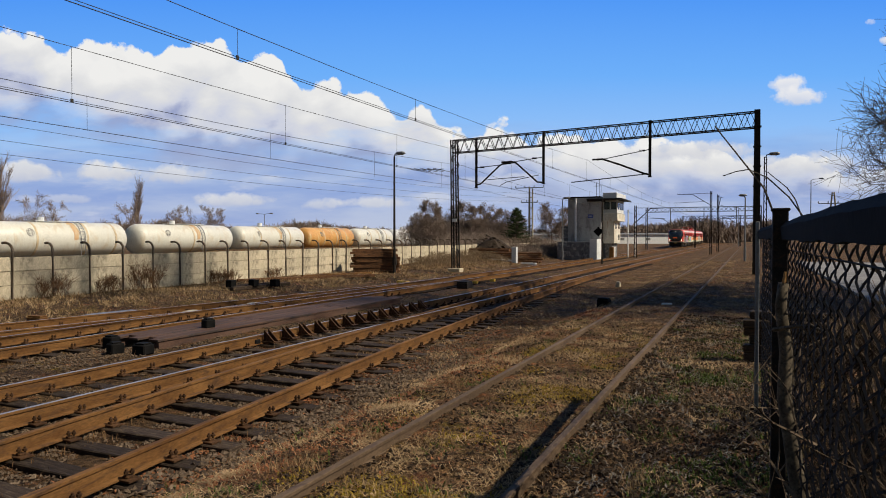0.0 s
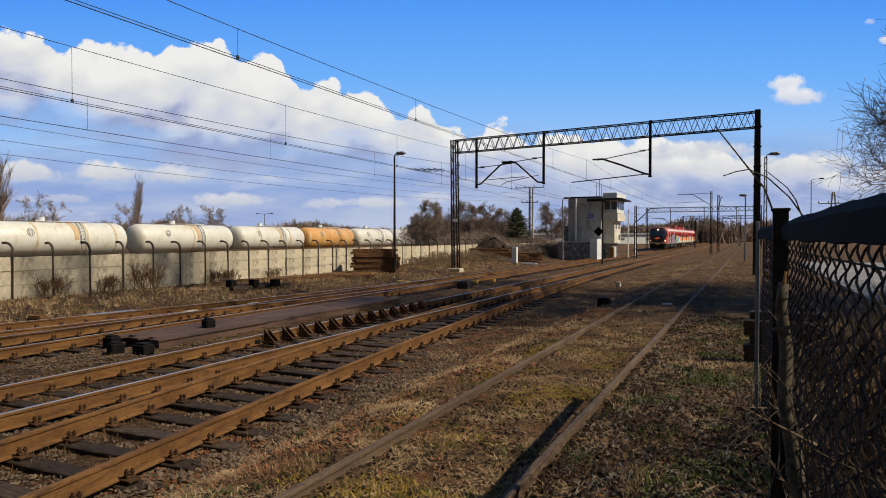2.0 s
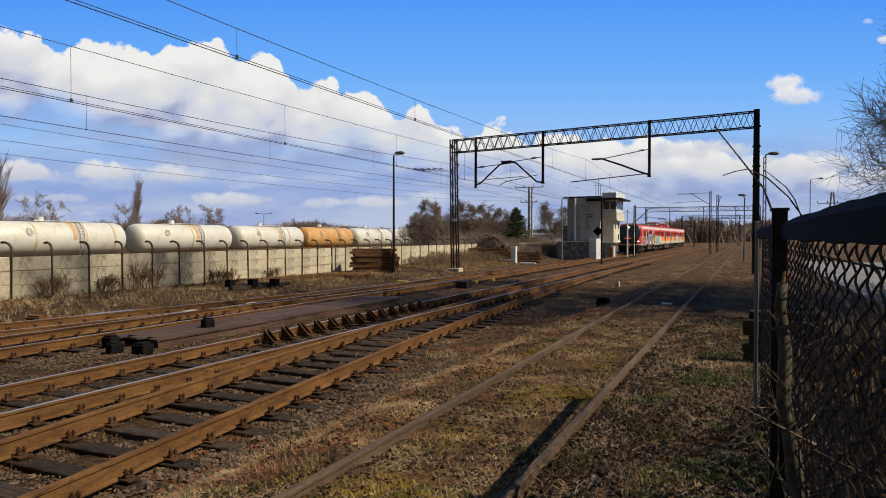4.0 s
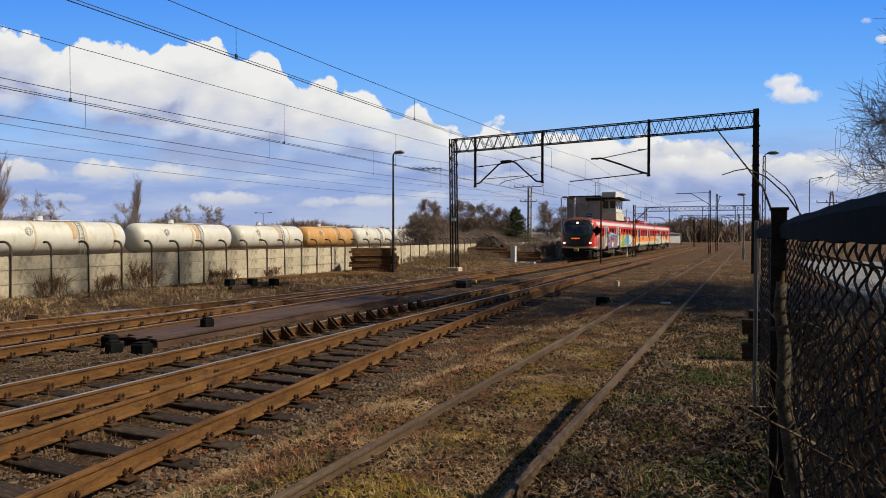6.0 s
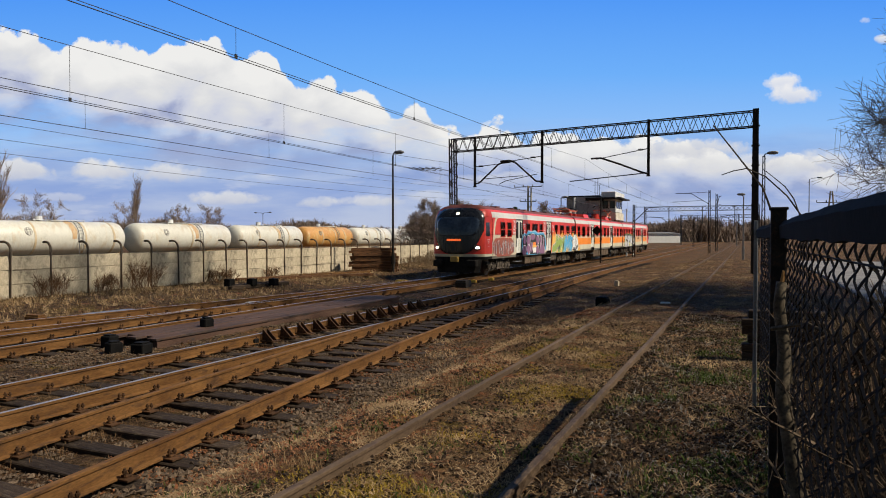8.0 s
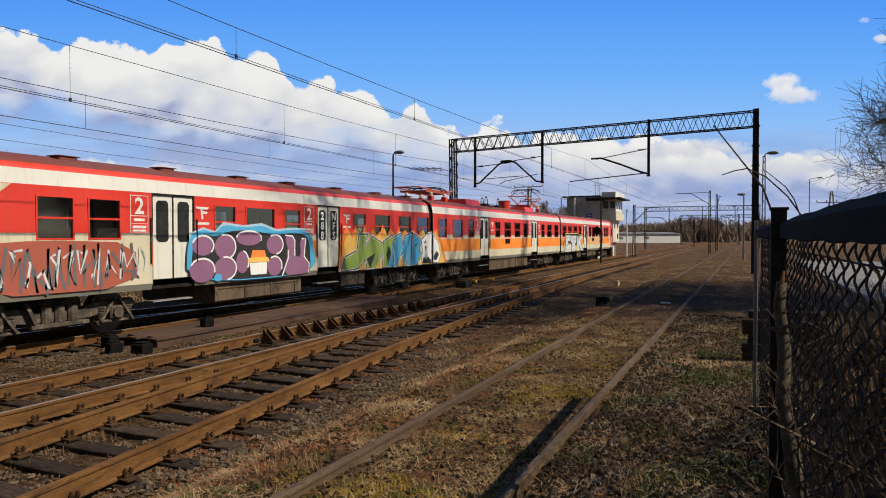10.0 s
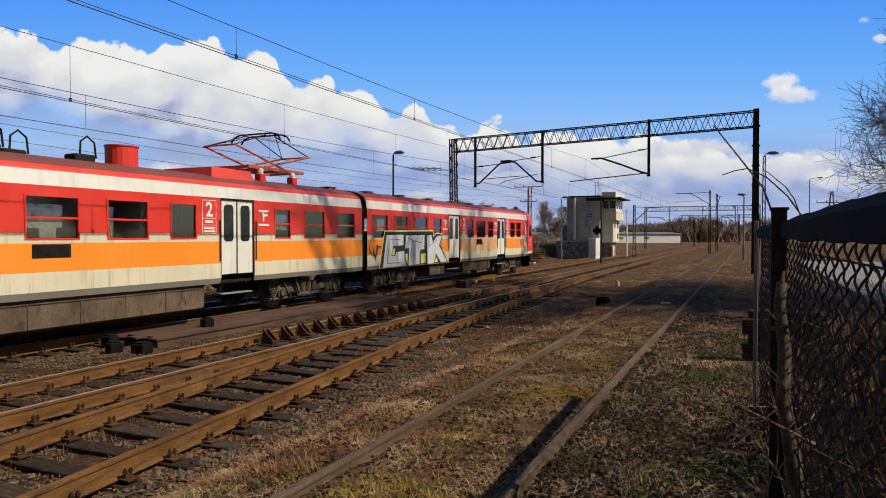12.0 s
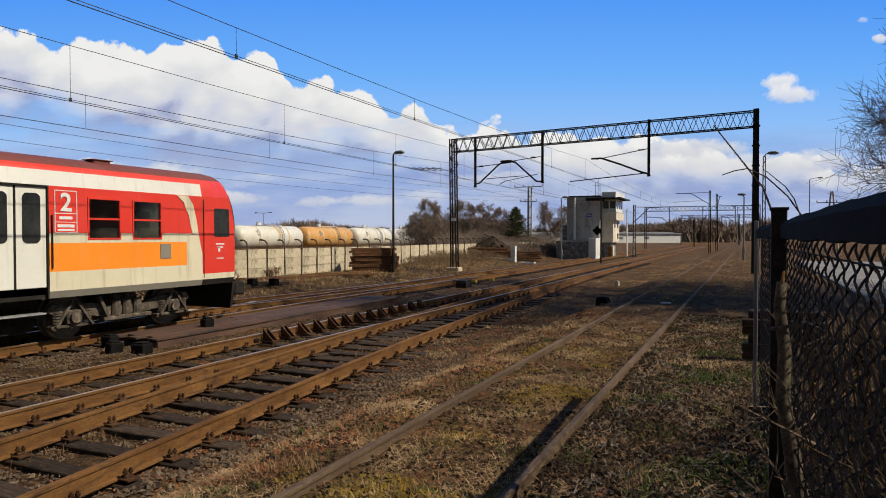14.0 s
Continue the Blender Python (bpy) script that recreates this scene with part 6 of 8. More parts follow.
# ---- the three cars ----
def end_car(first):
    o = 1.5 if first else 43.2
    root = thing("rail_car", label=("leading car of a red and orange electric train, with graffiti" if first else
                                    "trailing car of a red and orange electric train, with silver graffiti"),
                 category="train car", group="cars of the electric train")
    rear_w = [(43.65, 44.70), (45.30, 46.30), (47.00, 48.10), (48.75, 49.50), (52.52, 53.24), (53.71, 54.85), (55.30, 56.02), (58.84, 59.56), (59.93, 60.66)]
    rear_d = [(50.34, 51.62), (56.70, 57.98)]
    flip = (lambda ab: (65.0 - ab[1], 65.0 - ab[0])) if first else (lambda ab: ab)
    m1 = (lambda y: 65.0 - y) if first else (lambda y: y)
    win, doors = [flip(w) for w in rear_w], [flip(d) for d in rear_d]
    body = (3.05, 21.43) if first else (43.25, 61.95)
    side_skin(root, body[0], body[1], win, doors, (7.0, 21.43) if first else (43.25, 61.45))
    for k, w in enumerate(win):
        car_window(root, *w, single=(k == 5))
    for d in doors:
        car_door(root, *d)
    cab_end(root, m1(63.5), -1 if first else 1)
    for yc in (45.9, 60.0):
        bogie(root, m1(yc))
    for a, b, m in ((48.6, 50.1, T_UNDER), (52.3, 55.9, T_BOX)):
        a, b = sorted((m1(a), m1(b)))
        under_box(root, a, b, 0.40, 0.80, m)
    roof_items(root, [m1(y) for y in (44.4, 46.9, 49.6, 52.2, 54.4, 57.0, 59.6)])
    for y in (52.05, 58.33):
        class_sign(root, m1(y) if not first else m1(y))
    for y in (49.93, 56.45):
        company_mark(root, m1(y))
    ya = m1(54.05)
    bm = bmesh.new()
    for k in range(5):
        box(bm, (1.441, ya - 0.36, 1.74 + k * 0.045), (1.452, ya + 0.36, 1.765 + k * 0.045))
    box(bm, (1.438, ya - 0.40, 1.71), (1.443, ya + 0.40, 1.98))
    part("side_grille", bm, T_DARK, root)
    if first:
        purple_piece(root, 8.0)
        scribble(root, 2.9, 6.6, 1.1, 1.9, S_SILVER, 5)
        side_patch("overspray", root, softened([(3.1, 1.02), (3.15, 1.98), (4.4, 2.06), (6.55, 2.0), (6.6, 1.02)], 1), S_REDBROWN, 0.003, "dull red-brown overspray")
        scribble(root, 3.2, 6.4, 1.0, 2.0, S_GREYLINE, 9, 0.06)
        gangway(root, 21.45, 21.78)
        for y, chars in ((13.70, "288"), (14.34, "NFS")):
            for k, ch in enumerate(chars):
                side_text("tag", root, ch, y, 2.66 - 0.31 * k, 0.34, S_WHITE, -0.036, 0.012)
    else:
        silver_piece(root, 44.1)
        scribble(root, 43.35, 43.95, 1.05, 1.95, S_BLACK, 51, 0.04)
        side_patch("faded_panel", root, [(51.66, 1.44), (56.66, 1.44), (56.66, 2.0), (51.66, 2.0)], T_PEACH, 0.003, "sun-faded peach stretch of the orange band")
        bm = bmesh.new()
        box(bm, (1.441, 60.65, 1.62), (1.449, 60.95, 1.96), 0.01)
        part("coat_of_arms", bm, T_GREY, root)
        gangway(root, 42.95, 43.22)
    return root


def middle_car():
    root = thing("rail_car", label="middle motor car of a red and orange train, with two pantographs", category="train car", group="cars of the electric train")
    win = [(22.35, 23.20), (23.90, 25.00), (25.77, 26.46), (29.54, 30.26), (31.0, 32.06), (32.76, 33.76), (34.45, 35.20), (38.22, 38.88), (39.60, 40.62), (41.38, 42.40)]
    doors = [(27.34, 28.62), (36.06, 37.33)]
    side_skin(root, 21.8, 42.92, win, doors, (21.8, 42.92))
    for k, w in enumerate(win):
        car_window(root, *w, single=(k in (1, 6)))
    for d in doors:
        car_door(root, *d)
    for yc in (24.7, 40.2):
        bogie(root, yc, 2.7)
    under_box(root, 28.9, 35.6, 0.28, 0.85, T_BOX)
    pantograph(root, 24.0, 0.10)
    pantograph(root, 39.3, 0.98)
    roof_items(root, [30.6, 41.9])
    for y in (26.9, 35.65):
        class_sign(root, y)
    for y in (29.05, 37.72):
        company_mark(root, y)
    for ya, yb, z in ((26.6, 28.6, 4.0), (36.2, 37.9, 3.98)):
        bm = bmesh.new()
        loft(bm, [[(-1.0, ya, 3.6), (1.0, ya, 3.6), (0.85, ya + 0.15, z), (-0.85, ya + 0.15, z)], [(-1.0, yb, 3.6), (1.0, yb, 3.6), (0.85, yb - 0.05, z), (-0.85, yb - 0.05, z)]])
        bmesh.ops.recalc_face_normals(bm, faces=bm.faces)
        part("roof_housing", bm, T_RED, root)
    bm = bmesh.new()
    tube(bm, (0.35, 34.0, 3.7), (0.35, 34.0, 4.22), 0.36, n=20)
    tube(bm, (0.35, 34.0, 4.22), (0.35, 34.0, 4.25), 0.38, n=20)
    part("roof_drum", bm, T_RED, root)
    for a, b in ((30.9, 0.3), (31.8, -0.3), (33.0, 0.25)):
        bm = bmesh.new()
        box(bm, (b - 0.2, a - 0.25, 3.75), (b + 0.2, a + 0.25, 3.95), 0.03)
        pipe(bm, [(b, a, 3.95), (b, a + 0.02, 4.25), (b, a + 0.18, 4.38), (b, a + 0.36, 4.25), (b, a + 0.4, 3.9)], 0.022)
        part("roof_cable", bm, T_DARK, root)
    ya = 31.5
    bm = bmesh.new()
    for k in range(5):
        box(bm, (1.441, ya - 0.36, 1.74 + k * 0.045), (1.452, ya + 0.36, 1.765 + k * 0.045))
    box(bm, (1.438, ya - 0.40, 1.71), (1.443, ya + 0.40, 1.98))
    part("side_grille", bm, T_DARK, root)
    return root


CAR_FRONT, CAR_MIDDLE, CAR_REAR = end_car(True), middle_car(), end_car(False)
wild_piece(CAR_FRONT, 14.85)
END_PIECE = side_patch("graffiti", CAR_MIDDLE, [(21.82, 0.97), (21.82, 2.3), (22.1, 2.44), (22.3, 2.1), (22.55, 1.95), (22.75, 1.5), (23.1, 1.1), (23.2, 0.97)], S_ORANGE, 0.0036, "flaming white end of the graffiti")
side_patch("flame", END_PIECE, [(21.82, 0.97), (21.82, 2.2), (22.08, 2.34), (22.25, 2.0), (22.5, 1.8), (22.65, 1.4), (22.9, 1.1), (23.0, 0.97)], S_YELLOW, 0.0042)
letter(END_PIECE, 0.0, [(21.83, 2.12), (22.30, 1.78), (22.46, 1.30), (22.25, 1.0), (21.83, 1.05)], S_WHITE, 0.0050, 0.02, 0.06)
side_patch("letter_hole", END_PIECE, [(21.83, 1.3), (22.1, 1.5), (22.35, 1.35), (22.1, 1.1), (21.83, 1.12)], S_BLACK, 0.0092)
TRAIN_CARS = (CAR_FRONT, CAR_MIDDLE, CAR_REAR)


# ---- vegetation ----
def branch_skin(verts, faces, a, b, r0, r1, n):
    d = (b - a).normalized()
    q = d.to_track_quat("Z", "Y").to_matrix()
    base = len(verts)
    for p, r in ((a, r0), (b, r1)):
        for k in range(n):
            verts.append(p + q @ Vector((r * math.cos(k * math.tau / n), r * math.sin(k * math.tau / n), 0)))
    for k in range(n):
        faces.append((base + k, base + (k + 1) % n, base + n + (k + 1) % n, base + n + k))


def grow(verts, faces, rng, at, d, length, r, level, spread, up, kids, cut=0.004):
    """A limb in three bent pieces, with smaller limbs from it."""
    p, way = at.copy(), d.copy()
    for s in range(3):
        way = (way + Vector((rng.uniform(-1, 1), rng.uniform(-1, 1), rng.uniform(-0.6, 0.9) * up)) * 0.16).normalized()
        nxt = p + way * length / 3
        ra, rb = r * (1 - 0.22 * s), r * (1 - 0.22 * (s + 1))
        branch_skin(verts, faces, p, nxt, max(cut, ra), max(cut, rb), 6 if r > 0.05 else 3)
        if level > 0 and (s > 0 or level < 3):
            for k in range(kids if s else max(1, kids - 1)):
                an = rng.uniform(0, math.tau)
                perp = way.orthogonal().normalized()
                side = (Matrix.Rotation(an, 3, way) @ perp)
                nd_ = (way * rng.uniform(0.5, 0.9) + side * spread * rng.uniform(0.7, 1.2) + Vector((0, 0, 0.18 * up))).normalized()
                grow(verts, faces, rng, p.lerp(nxt, rng.uniform(0.3, 1)), nd_, length * rng.uniform(0.48, 0.72), r * 0.52, level - 1, spread, up, kids, cut)
        p = nxt


def mesh_of(name, verts, faces, mat):
    me = bpy.data.meshes.new(name)
    me.from_pydata([tuple(v) for v in verts], [], faces)
    me.materials.append(mat)
    return me


def bare_tree(x, y, h, seed, label, levels=4, kids=3, spread=0.75, cut=0.006, trunk_r=0.16, up=1.0, mat=None):
    rng = random.Random(seed)
    root = thing("bare_tree", (x, y, ground_z(x, y) - 0.05), label=label, category="tree", group="bare trees")
    tv, tf, cv, cf = [], [], [], []
    p = Vector((0, 0, 0))
    steps = 6
    for s in range(steps):
        q = p + Vector((rng.uniform(-0.05, 0.05) * h * 0.2, rng.uniform(-0.05, 0.05) * h * 0.2, h * 0.62 / steps))
        branch_skin(tv, tf, p, q, trunk_r * (1 - 0.11 * s), trunk_r * (1 - 0.11 * (s + 1)), 10)
        if s >= 1:
            for k in range(kids):
                an = rng.uniform(0, math.tau)
                d = Vector((math.cos(an) * spread, math.sin(an) * spread, rng.uniform(0.5, 1.1))).normalized()
                grow(cv, cf, rng, p.lerp(q, rng.random()), d, h * rng.uniform(0.25, 0.36), trunk_r * 0.42, levels - 1, spread, up, kids, cut)
        p = q
    grow(cv, cf, rng, p, Vector((0, 0, 1)), h * 0.38, trunk_r * 0.35, levels, spread, up, kids, cut)
    for nm, v, f, m in (("trunk", tv, tf, mat or M_BARK), ("crown", cv, cf, mat or M_TWIG)):
        ob = new(nm, mesh_of(nm, v, f, m))
        ob.parent = root
    return root


def thicket(name, label, spots, seed, per, hmin, hmax, r, mat, kind="stuff", lean=0.5):
    """Brushwood: many thin forked stems; spots are (x, y, radius, height factor)."""
    rng = random.Random(seed)
    v, f = [], []
    for x, y, rad, hf in spots:
        for k in range(int(per * rad)):
            an, rr = rng.uniform(0, math.tau), rad * math.sqrt(rng.random())
            px_, py_ = x + rr * math.cos(an), y + rr * math.sin(an)
            p = Vector((px_, py_, ground_z(px_, py_) - 0.05))
            hh = rng.uniform(hmin, hmax) * hf * (1.0 - 0.35 * (rr / rad) ** 2)
            d = Vector((rng.uniform(-lean, lean), rng.uniform(-lean, lean), 1)).normalized()
            m = p + d * hh * 0.5
            branch_skin(v, f, p, m, r, r * 0.8, 3)
            for j in range(4):
                e = m + (d + Vector((rng.uniform(-1, 1), rng.uniform(-1, 1), rng.uniform(-0.1, 0.6))) * 0.7).normalized() * hh * rng.uniform(0.25, 0.5)
                branch_skin(v, f, m, e, r * 0.7, r * 0.3, 3)
                g = m.lerp(e, 0.5)
                for i in range(2):
                    t = g + (e - m + Vector((rng.uniform(-1, 1), rng.uniform(-1, 1), rng.uniform(-0.3, 0.7))) * hh * 0.25) * 0.5
                    branch_skin(v, f, g, t, r * 0.5, r * 0.25, 3)
    return tagged(new(name, mesh_of(name, v, f, mat)), label, "brushwood", kind=kind)


M_TWIG_RUST = mottled("russet_dry_stems", (0.10, 0.055, 0.028), (0.24, 0.14, 0.075), 1.5, 12, 0.95, 0, 0.0, 0.001)
M_TWIG_PALE = mottled("pale_dry_stems", (0.16, 0.11, 0.065), (0.30, 0.215, 0.13), 0.8, 8, 0.95, 0, 0.0, 0.001)

M_TWIG_FAR = mottled("reddish_brown_brushwood", (0.19, 0.14, 0.11), (0.36, 0.28, 0.22), 0.5, 6, 0.95, 0, 0.0, 0.001)
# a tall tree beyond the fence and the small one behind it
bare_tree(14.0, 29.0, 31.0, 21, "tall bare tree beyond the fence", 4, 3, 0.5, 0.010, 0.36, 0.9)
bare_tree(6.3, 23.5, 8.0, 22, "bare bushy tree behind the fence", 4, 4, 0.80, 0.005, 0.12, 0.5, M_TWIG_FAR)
# trees round the thicket, the wagons and the tower
for k, (x, y, h, w) in enumerate(((-36.5, 75, 6.4, 0.8), (-34.0, 78, 6.2, 0.8), (-38.5, 80, 5.6, 0.7), (-31.5, 77, 5.8, 0.8), (-29.0, 80, 5.4, 0.7), (-42.0, 82, 5.0, 0.8), (-33.0, 84, 6.4, 0.8),
                                 (-27.5, 82, 5.2, 0.6), (-29.0, 104, 7.2, 0.75), (-26.8, 106, 6.8, 0.75))):
    bare_tree(x, y, h * 0.74, 40 + k, "leafless brown tree in the thicket", 4, 3, w, 0.007, 0.08, 0.9, M_TWIG_FAR)
for k, (x, y, h) in enumerate(((-120, 79.5, 8.6), (-120, 83.0, 8.0), (-118, 97.5, 7.8), (-120, 113, 6.8), (-122, 117, 8.6), (-118, 121, 8.8), (-121, 127, 8.4), (-118, 109, 6.6))):
    bare_tree(x, y, h * 0.82, 60 + k, "distant bare round-crowned tree behind the wagons", 4, 2, 0.75, 0.016, 0.12, 0.9, M_TWIG_FAR)
for k, (x, y, h) in enumerate(((-120, 102.2, 11.4), (-120, 73.0, 12.6))):
    bare_tree(x, y, h * 0.92, 71 + k, "distant slender poplar behind the wagons", 3, 3, 0.20, 0.014, 0.2, 1.8, M_TWIG_FAR)

thicket("brushwood", "brown leafless brushwood along the wall's far end",
        [(-26, 64, 4.0, 0.7), (-29.5, 72, 4.0, 0.95), (-35, 78, 5.0, 1.75), (-31, 80, 4.0, 1.5), (-25, 75, 3.0, 0.6), (-22.5, 68, 3.0, 0.5), (-40, 86, 6.0, 1.6), (-28, 84, 4.0, 0.8), (-21, 80, 3.5, 0.7), (-19.6, 72, 1.6, 0.6)], 7, 160, 1.6, 3.0, 0.011, M_TWIG_FAR)
thicket("brushwood", "pale dry weeds on the bank before the wall",
        [(-21.6, 44, 2.2, 0.5), (-22, 48, 2.5, 0.6), (-21.0, 53, 2.5, 0.6), (-20.6, 59, 3.0, 0.6), (-22.2, 57, 2.0, 0.7), (-19.6, 64, 1.6, 0.5)], 8, 170, 0.8, 1.7, 0.008, M_TWIG_PALE)
for k, (x, y, rad, hf) in enumerate(((-22.95, 15.9, 0.45, 0.95), (-22.9, 18.1, 0.5, 0.75), (-22.95, 19.9, 0.6, 1.25), (-22.95, 23.9, 0.4, 0.75), (-22.95, 24.9, 0.4, 0.6), (-22.9, 28.2, 0.4, 0.6))):
    thicket("wall_bush", "leafless brown bush growing against the wall", [(x, y, rad, hf)], 100 + k, 130, 0.7, 1.4, 0.008, M_TWIG_RUST, "", 0.6)
thicket("distant_trees", "distant leafless woods along the horizon",
        [(x, 330 + 60 * math.sin(x * 0.07), 16, 1.0 + 0.3 * math.sin(x * 0.21)) for x in range(-330, 120, 13)], 9, 26, 5.0, 10.0, 0.22, M_TWIG_FAR)
thicket("distant_trees", "distant leafless trees behind the tank wagons",
        [(-150 - 3 * math.sin(y), y, 9, 0.8 + 0.35 * math.sin(y * 0.37)) for y in range(60, 330, 10)], 10, 34, 4.0, 7.0, 0.12, M_TWIG_FAR)


def conifer(x, y, h, seed):
    rng = random.Random(seed)
    root = thing("conifer", (x, y, ground_z(x, y)), label="dark green shaggy conifer beside the pole", category="tree")
    v, f, nv, nf = [], [], [], []
    branch_skin(v, f, Vector((0, 0, -0.1)), Vector((0, 0, h * 0.95)), 0.16, 0.03, 8)
    for k in range(170):
        t = rng.random() ** 0.8
        z = h * (0.10 + 0.88 * t)
        L = (1 - t) ** 0.5 * h * 0.42 * rng.uniform(0.6, 1.15)
        an = rng.uniform(0, math.tau)
        a, b = Vector((0, 0, z)), Vector((L * math.cos(an), L * math.sin(an), z + rng.uniform(-0.1, 0.35) * L))
        branch_skin(v, f, a, b, 0.03, 0.01, 3)
        for j in range(26):
            p = a.lerp(b, rng.uniform(0.25, 1.0))
            d = Vector((rng.uniform(-1, 1), rng.uniform(-1, 1), rng.uniform(-0.5, 0.9))).normalized() * rng.uniform(0.15, 0.34)
            s = d.orthogonal().normalized() * 0.035
            i = len(nv)
            nv += [p - s, p + s, p + d]
            nf.append((i, i + 1, i + 2))
    for nm, vv, ff, m in (("trunk", v, f, M_BARK), ("needles", nv, nf, M_NEEDLE)):
        ob = new(nm, mesh_of(nm, vv, ff, m))
        ob.parent = root


M_NEEDLE = mottled("dark_conifer_needles", (0.018, 0.032, 0.010), (0.05, 0.066, 0.022), 1.5, 12, 0.9, 0, 0.0, 0.001)
conifer(-25.3, 75.5, 4.9, 3)


# ---- ballast, straw and weeds ----
def scatter_stones(name, label, n, area, size, mat, seed, keep=None):
    rng = np.random.default_rng(seed)
    v, f = [], []
    oct_f = ((0, 2, 4), (2, 1, 4), (1, 3, 4), (3, 0, 4), (2, 0, 5), (1, 2, 5), (3, 1, 5), (0, 3, 5))
    base = np.array([(1, 0, 0), (-1, 0, 0), (0, 1, 0), (0, -1, 0), (0, 0, 1), (0, 0, -1)], float)
    made = 0
    while made < n:
        x, y = area(rng)
        if keep and not keep(x, y):
            continue
        s = size * rng.uniform(0.5, 1.3)
        an = rng.uniform(0, math.tau)
        rot = np.array(((math.cos(an), -math.sin(an), 0), (math.sin(an), math.cos(an), 0), (0, 0, 1)))
        pts = (base * rng.uniform(0.6, 1.2, (6, 1)) * (1, 0.8, 0.6) + rng.normal(0, 0.16, (6, 3))) @ rot.T * s + (x, y, ground_z(x, y) + s * 0.25)
        i = len(v)
        v.extend(map(tuple, pts))
        f.extend(tuple(i + k for k in t) for t in oct_f)
        made += 1
    me = bpy.data.meshes.new(name)
    me.from_pydata(v, [], f)
    me.materials.append(mat)
    tagged(new(name, me), label, "ballast", kind="stuff")


def off_rails(x):
    return abs(x + 1.655) > 0.15 and abs(x + 3.19) > 0.15


def scatter_blades(name, label, n, area, length, width, tilt, mat, seed, dens=None):
    rng = np.random.default_rng(seed)
    v, f = [], []
    made = 0
    while made < n:
        x, y = area(rng)
        if not off_rails(x) or dens and rng.random() > dens(x, y):
            continue
        z = ground_z(x, y) - 0.005
        for k in range(6):
            L, an = length * rng.uniform(0.4, 1.2), rng.uniform(0, math.tau)
            t = rng.uniform(*tilt)
            bx, by = x + rng.normal(0, 0.05), y + rng.normal(0, 0.05)
            c, s = math.cos(an), math.sin(an)
            ex, ez = L * math.cos(t), L * math.sin(t)
            w = width * rng.uniform(0.6, 1.3)
            i = len(v)
            v += [(bx - s * w, by + c * w, z), (bx + s * w, by - c * w, z), (bx + c * ex * 0.6 + s * w * 0.7, by + s * ex * 0.6 - c * w * 0.7, z + ez * 0.75),
                  (bx + c * ex * 0.6 - s * w * 0.7, by + s * ex * 0.6 + c * w * 0.7, z + ez * 0.75), (bx + c * ex, by + s * ex, z + ez * (0.95 if t > 0.8 else 0.6))]
            f += [(i, i + 1, i + 2, i + 3), (i + 3, i + 2, i + 4)]
            made += 1
    me = bpy.data.meshes.new(name)
    me.from_pydata(v, [], f)
    me.materials.append(mat)
    tagged(new(name, me), label, "grass", kind="stuff")


def patch_noise(x, y, s, o):
    return 0.5 + 0.9 * noise.noise((x * s, y * s, o))


near = lambda rng: (rng.uniform(-5.0, 0.25), 2.2 + 14 * rng.random() ** 1.6)
tracks_near = lambda rng: (rng.uniform(-13.5, -4.8), 2.6 + 17 * rng.random() ** 1.5)
mid_yard = lambda rng: (rng.uniform(-8.0, 0.4), 11 + 50 * rng.random() ** 1.3)
far_side = lambda rng: (rng.uniform(-23.1, -15.6), 9 + 45 * rng.random())
M_STRAW2 = mottled("brown_dead_grass", (0.085, 0.046, 0.020), (0.22, 0.128, 0.060), 1.2, 9, 0.95, 0, 0.0, 0.001)
scatter_stones("ballast", "brown ballast stones between the tracks", 32000, tracks_near, 0.032, M_STONE, 1, lambda x, y: patch_noise(x, y, 0.9, 2) > 0.33)
scatter_stones("ballast", "small stones in the siding's dead grass", 7000, near, 0.017, M_STONE, 2, lambda x, y: patch_noise(x, y, 0.9, 5) > 0.45)
scatter_stones("ballast", "pale rubble along the far tracks", 3500, far_side, 0.035, M_STONE, 3)
M_CLOD = mottled("dark_earth_clods", (0.018, 0.012, 0.008), (0.06, 0.04, 0.025), 9, 60, 0.95, 0, 0.5, 0.006)
scatter_stones("earth_clods", "dark earth clods in the dead grass", 8000, near, 0.028, M_CLOD, 12, lambda x, y: patch_noise(x, y, 1.4, 15) > 0.4)
scatter_blades("dry_grass", "matted straw-coloured dry grass along the siding", 60000, near, 0.12, 0.0045, (0.0, 0.45), M_STRAW, 4, lambda x, y: patch_noise(x, y, 1.5, 7) ** 3 * (0.6 if x > -1.6 else 1.0))
scatter_blades("dry_grass", "matted brown dead grass along the siding", 60000, near, 0.10, 0.0040, (0.0, 0.45), M_STRAW2, 5, lambda x, y: 1 - 0.6 * patch_noise(x, y, 0.8, 7))
scatter_blades("dry_grass", "upright straw tufts along the siding", 5000, near, 0.13, 0.0025, (0.6, 1.4), M_STRAW, 6, lambda x, y: max(0.0, patch_noise(x, y, 1.8, 9) - 0.6))
scatter_blades("dry_grass", "straw tufts between the tracks", 14000, tracks_near, 0.13, 0.0035, (0.05, 1.2), M_STRAW2, 7, lambda x, y: max(0.0, patch_noise(x, y, 1.2, 3) - 0.5))
scatter_blades("dry_grass", "flattened straw across the yard", 34000, mid_yard, 0.15, 0.006, (0.0, 0.55), M_STRAW2, 8, lambda x, y: patch_noise(x, y, 0.8, 13) ** 2 * (1.0 if x > -7.2 else 0.25))
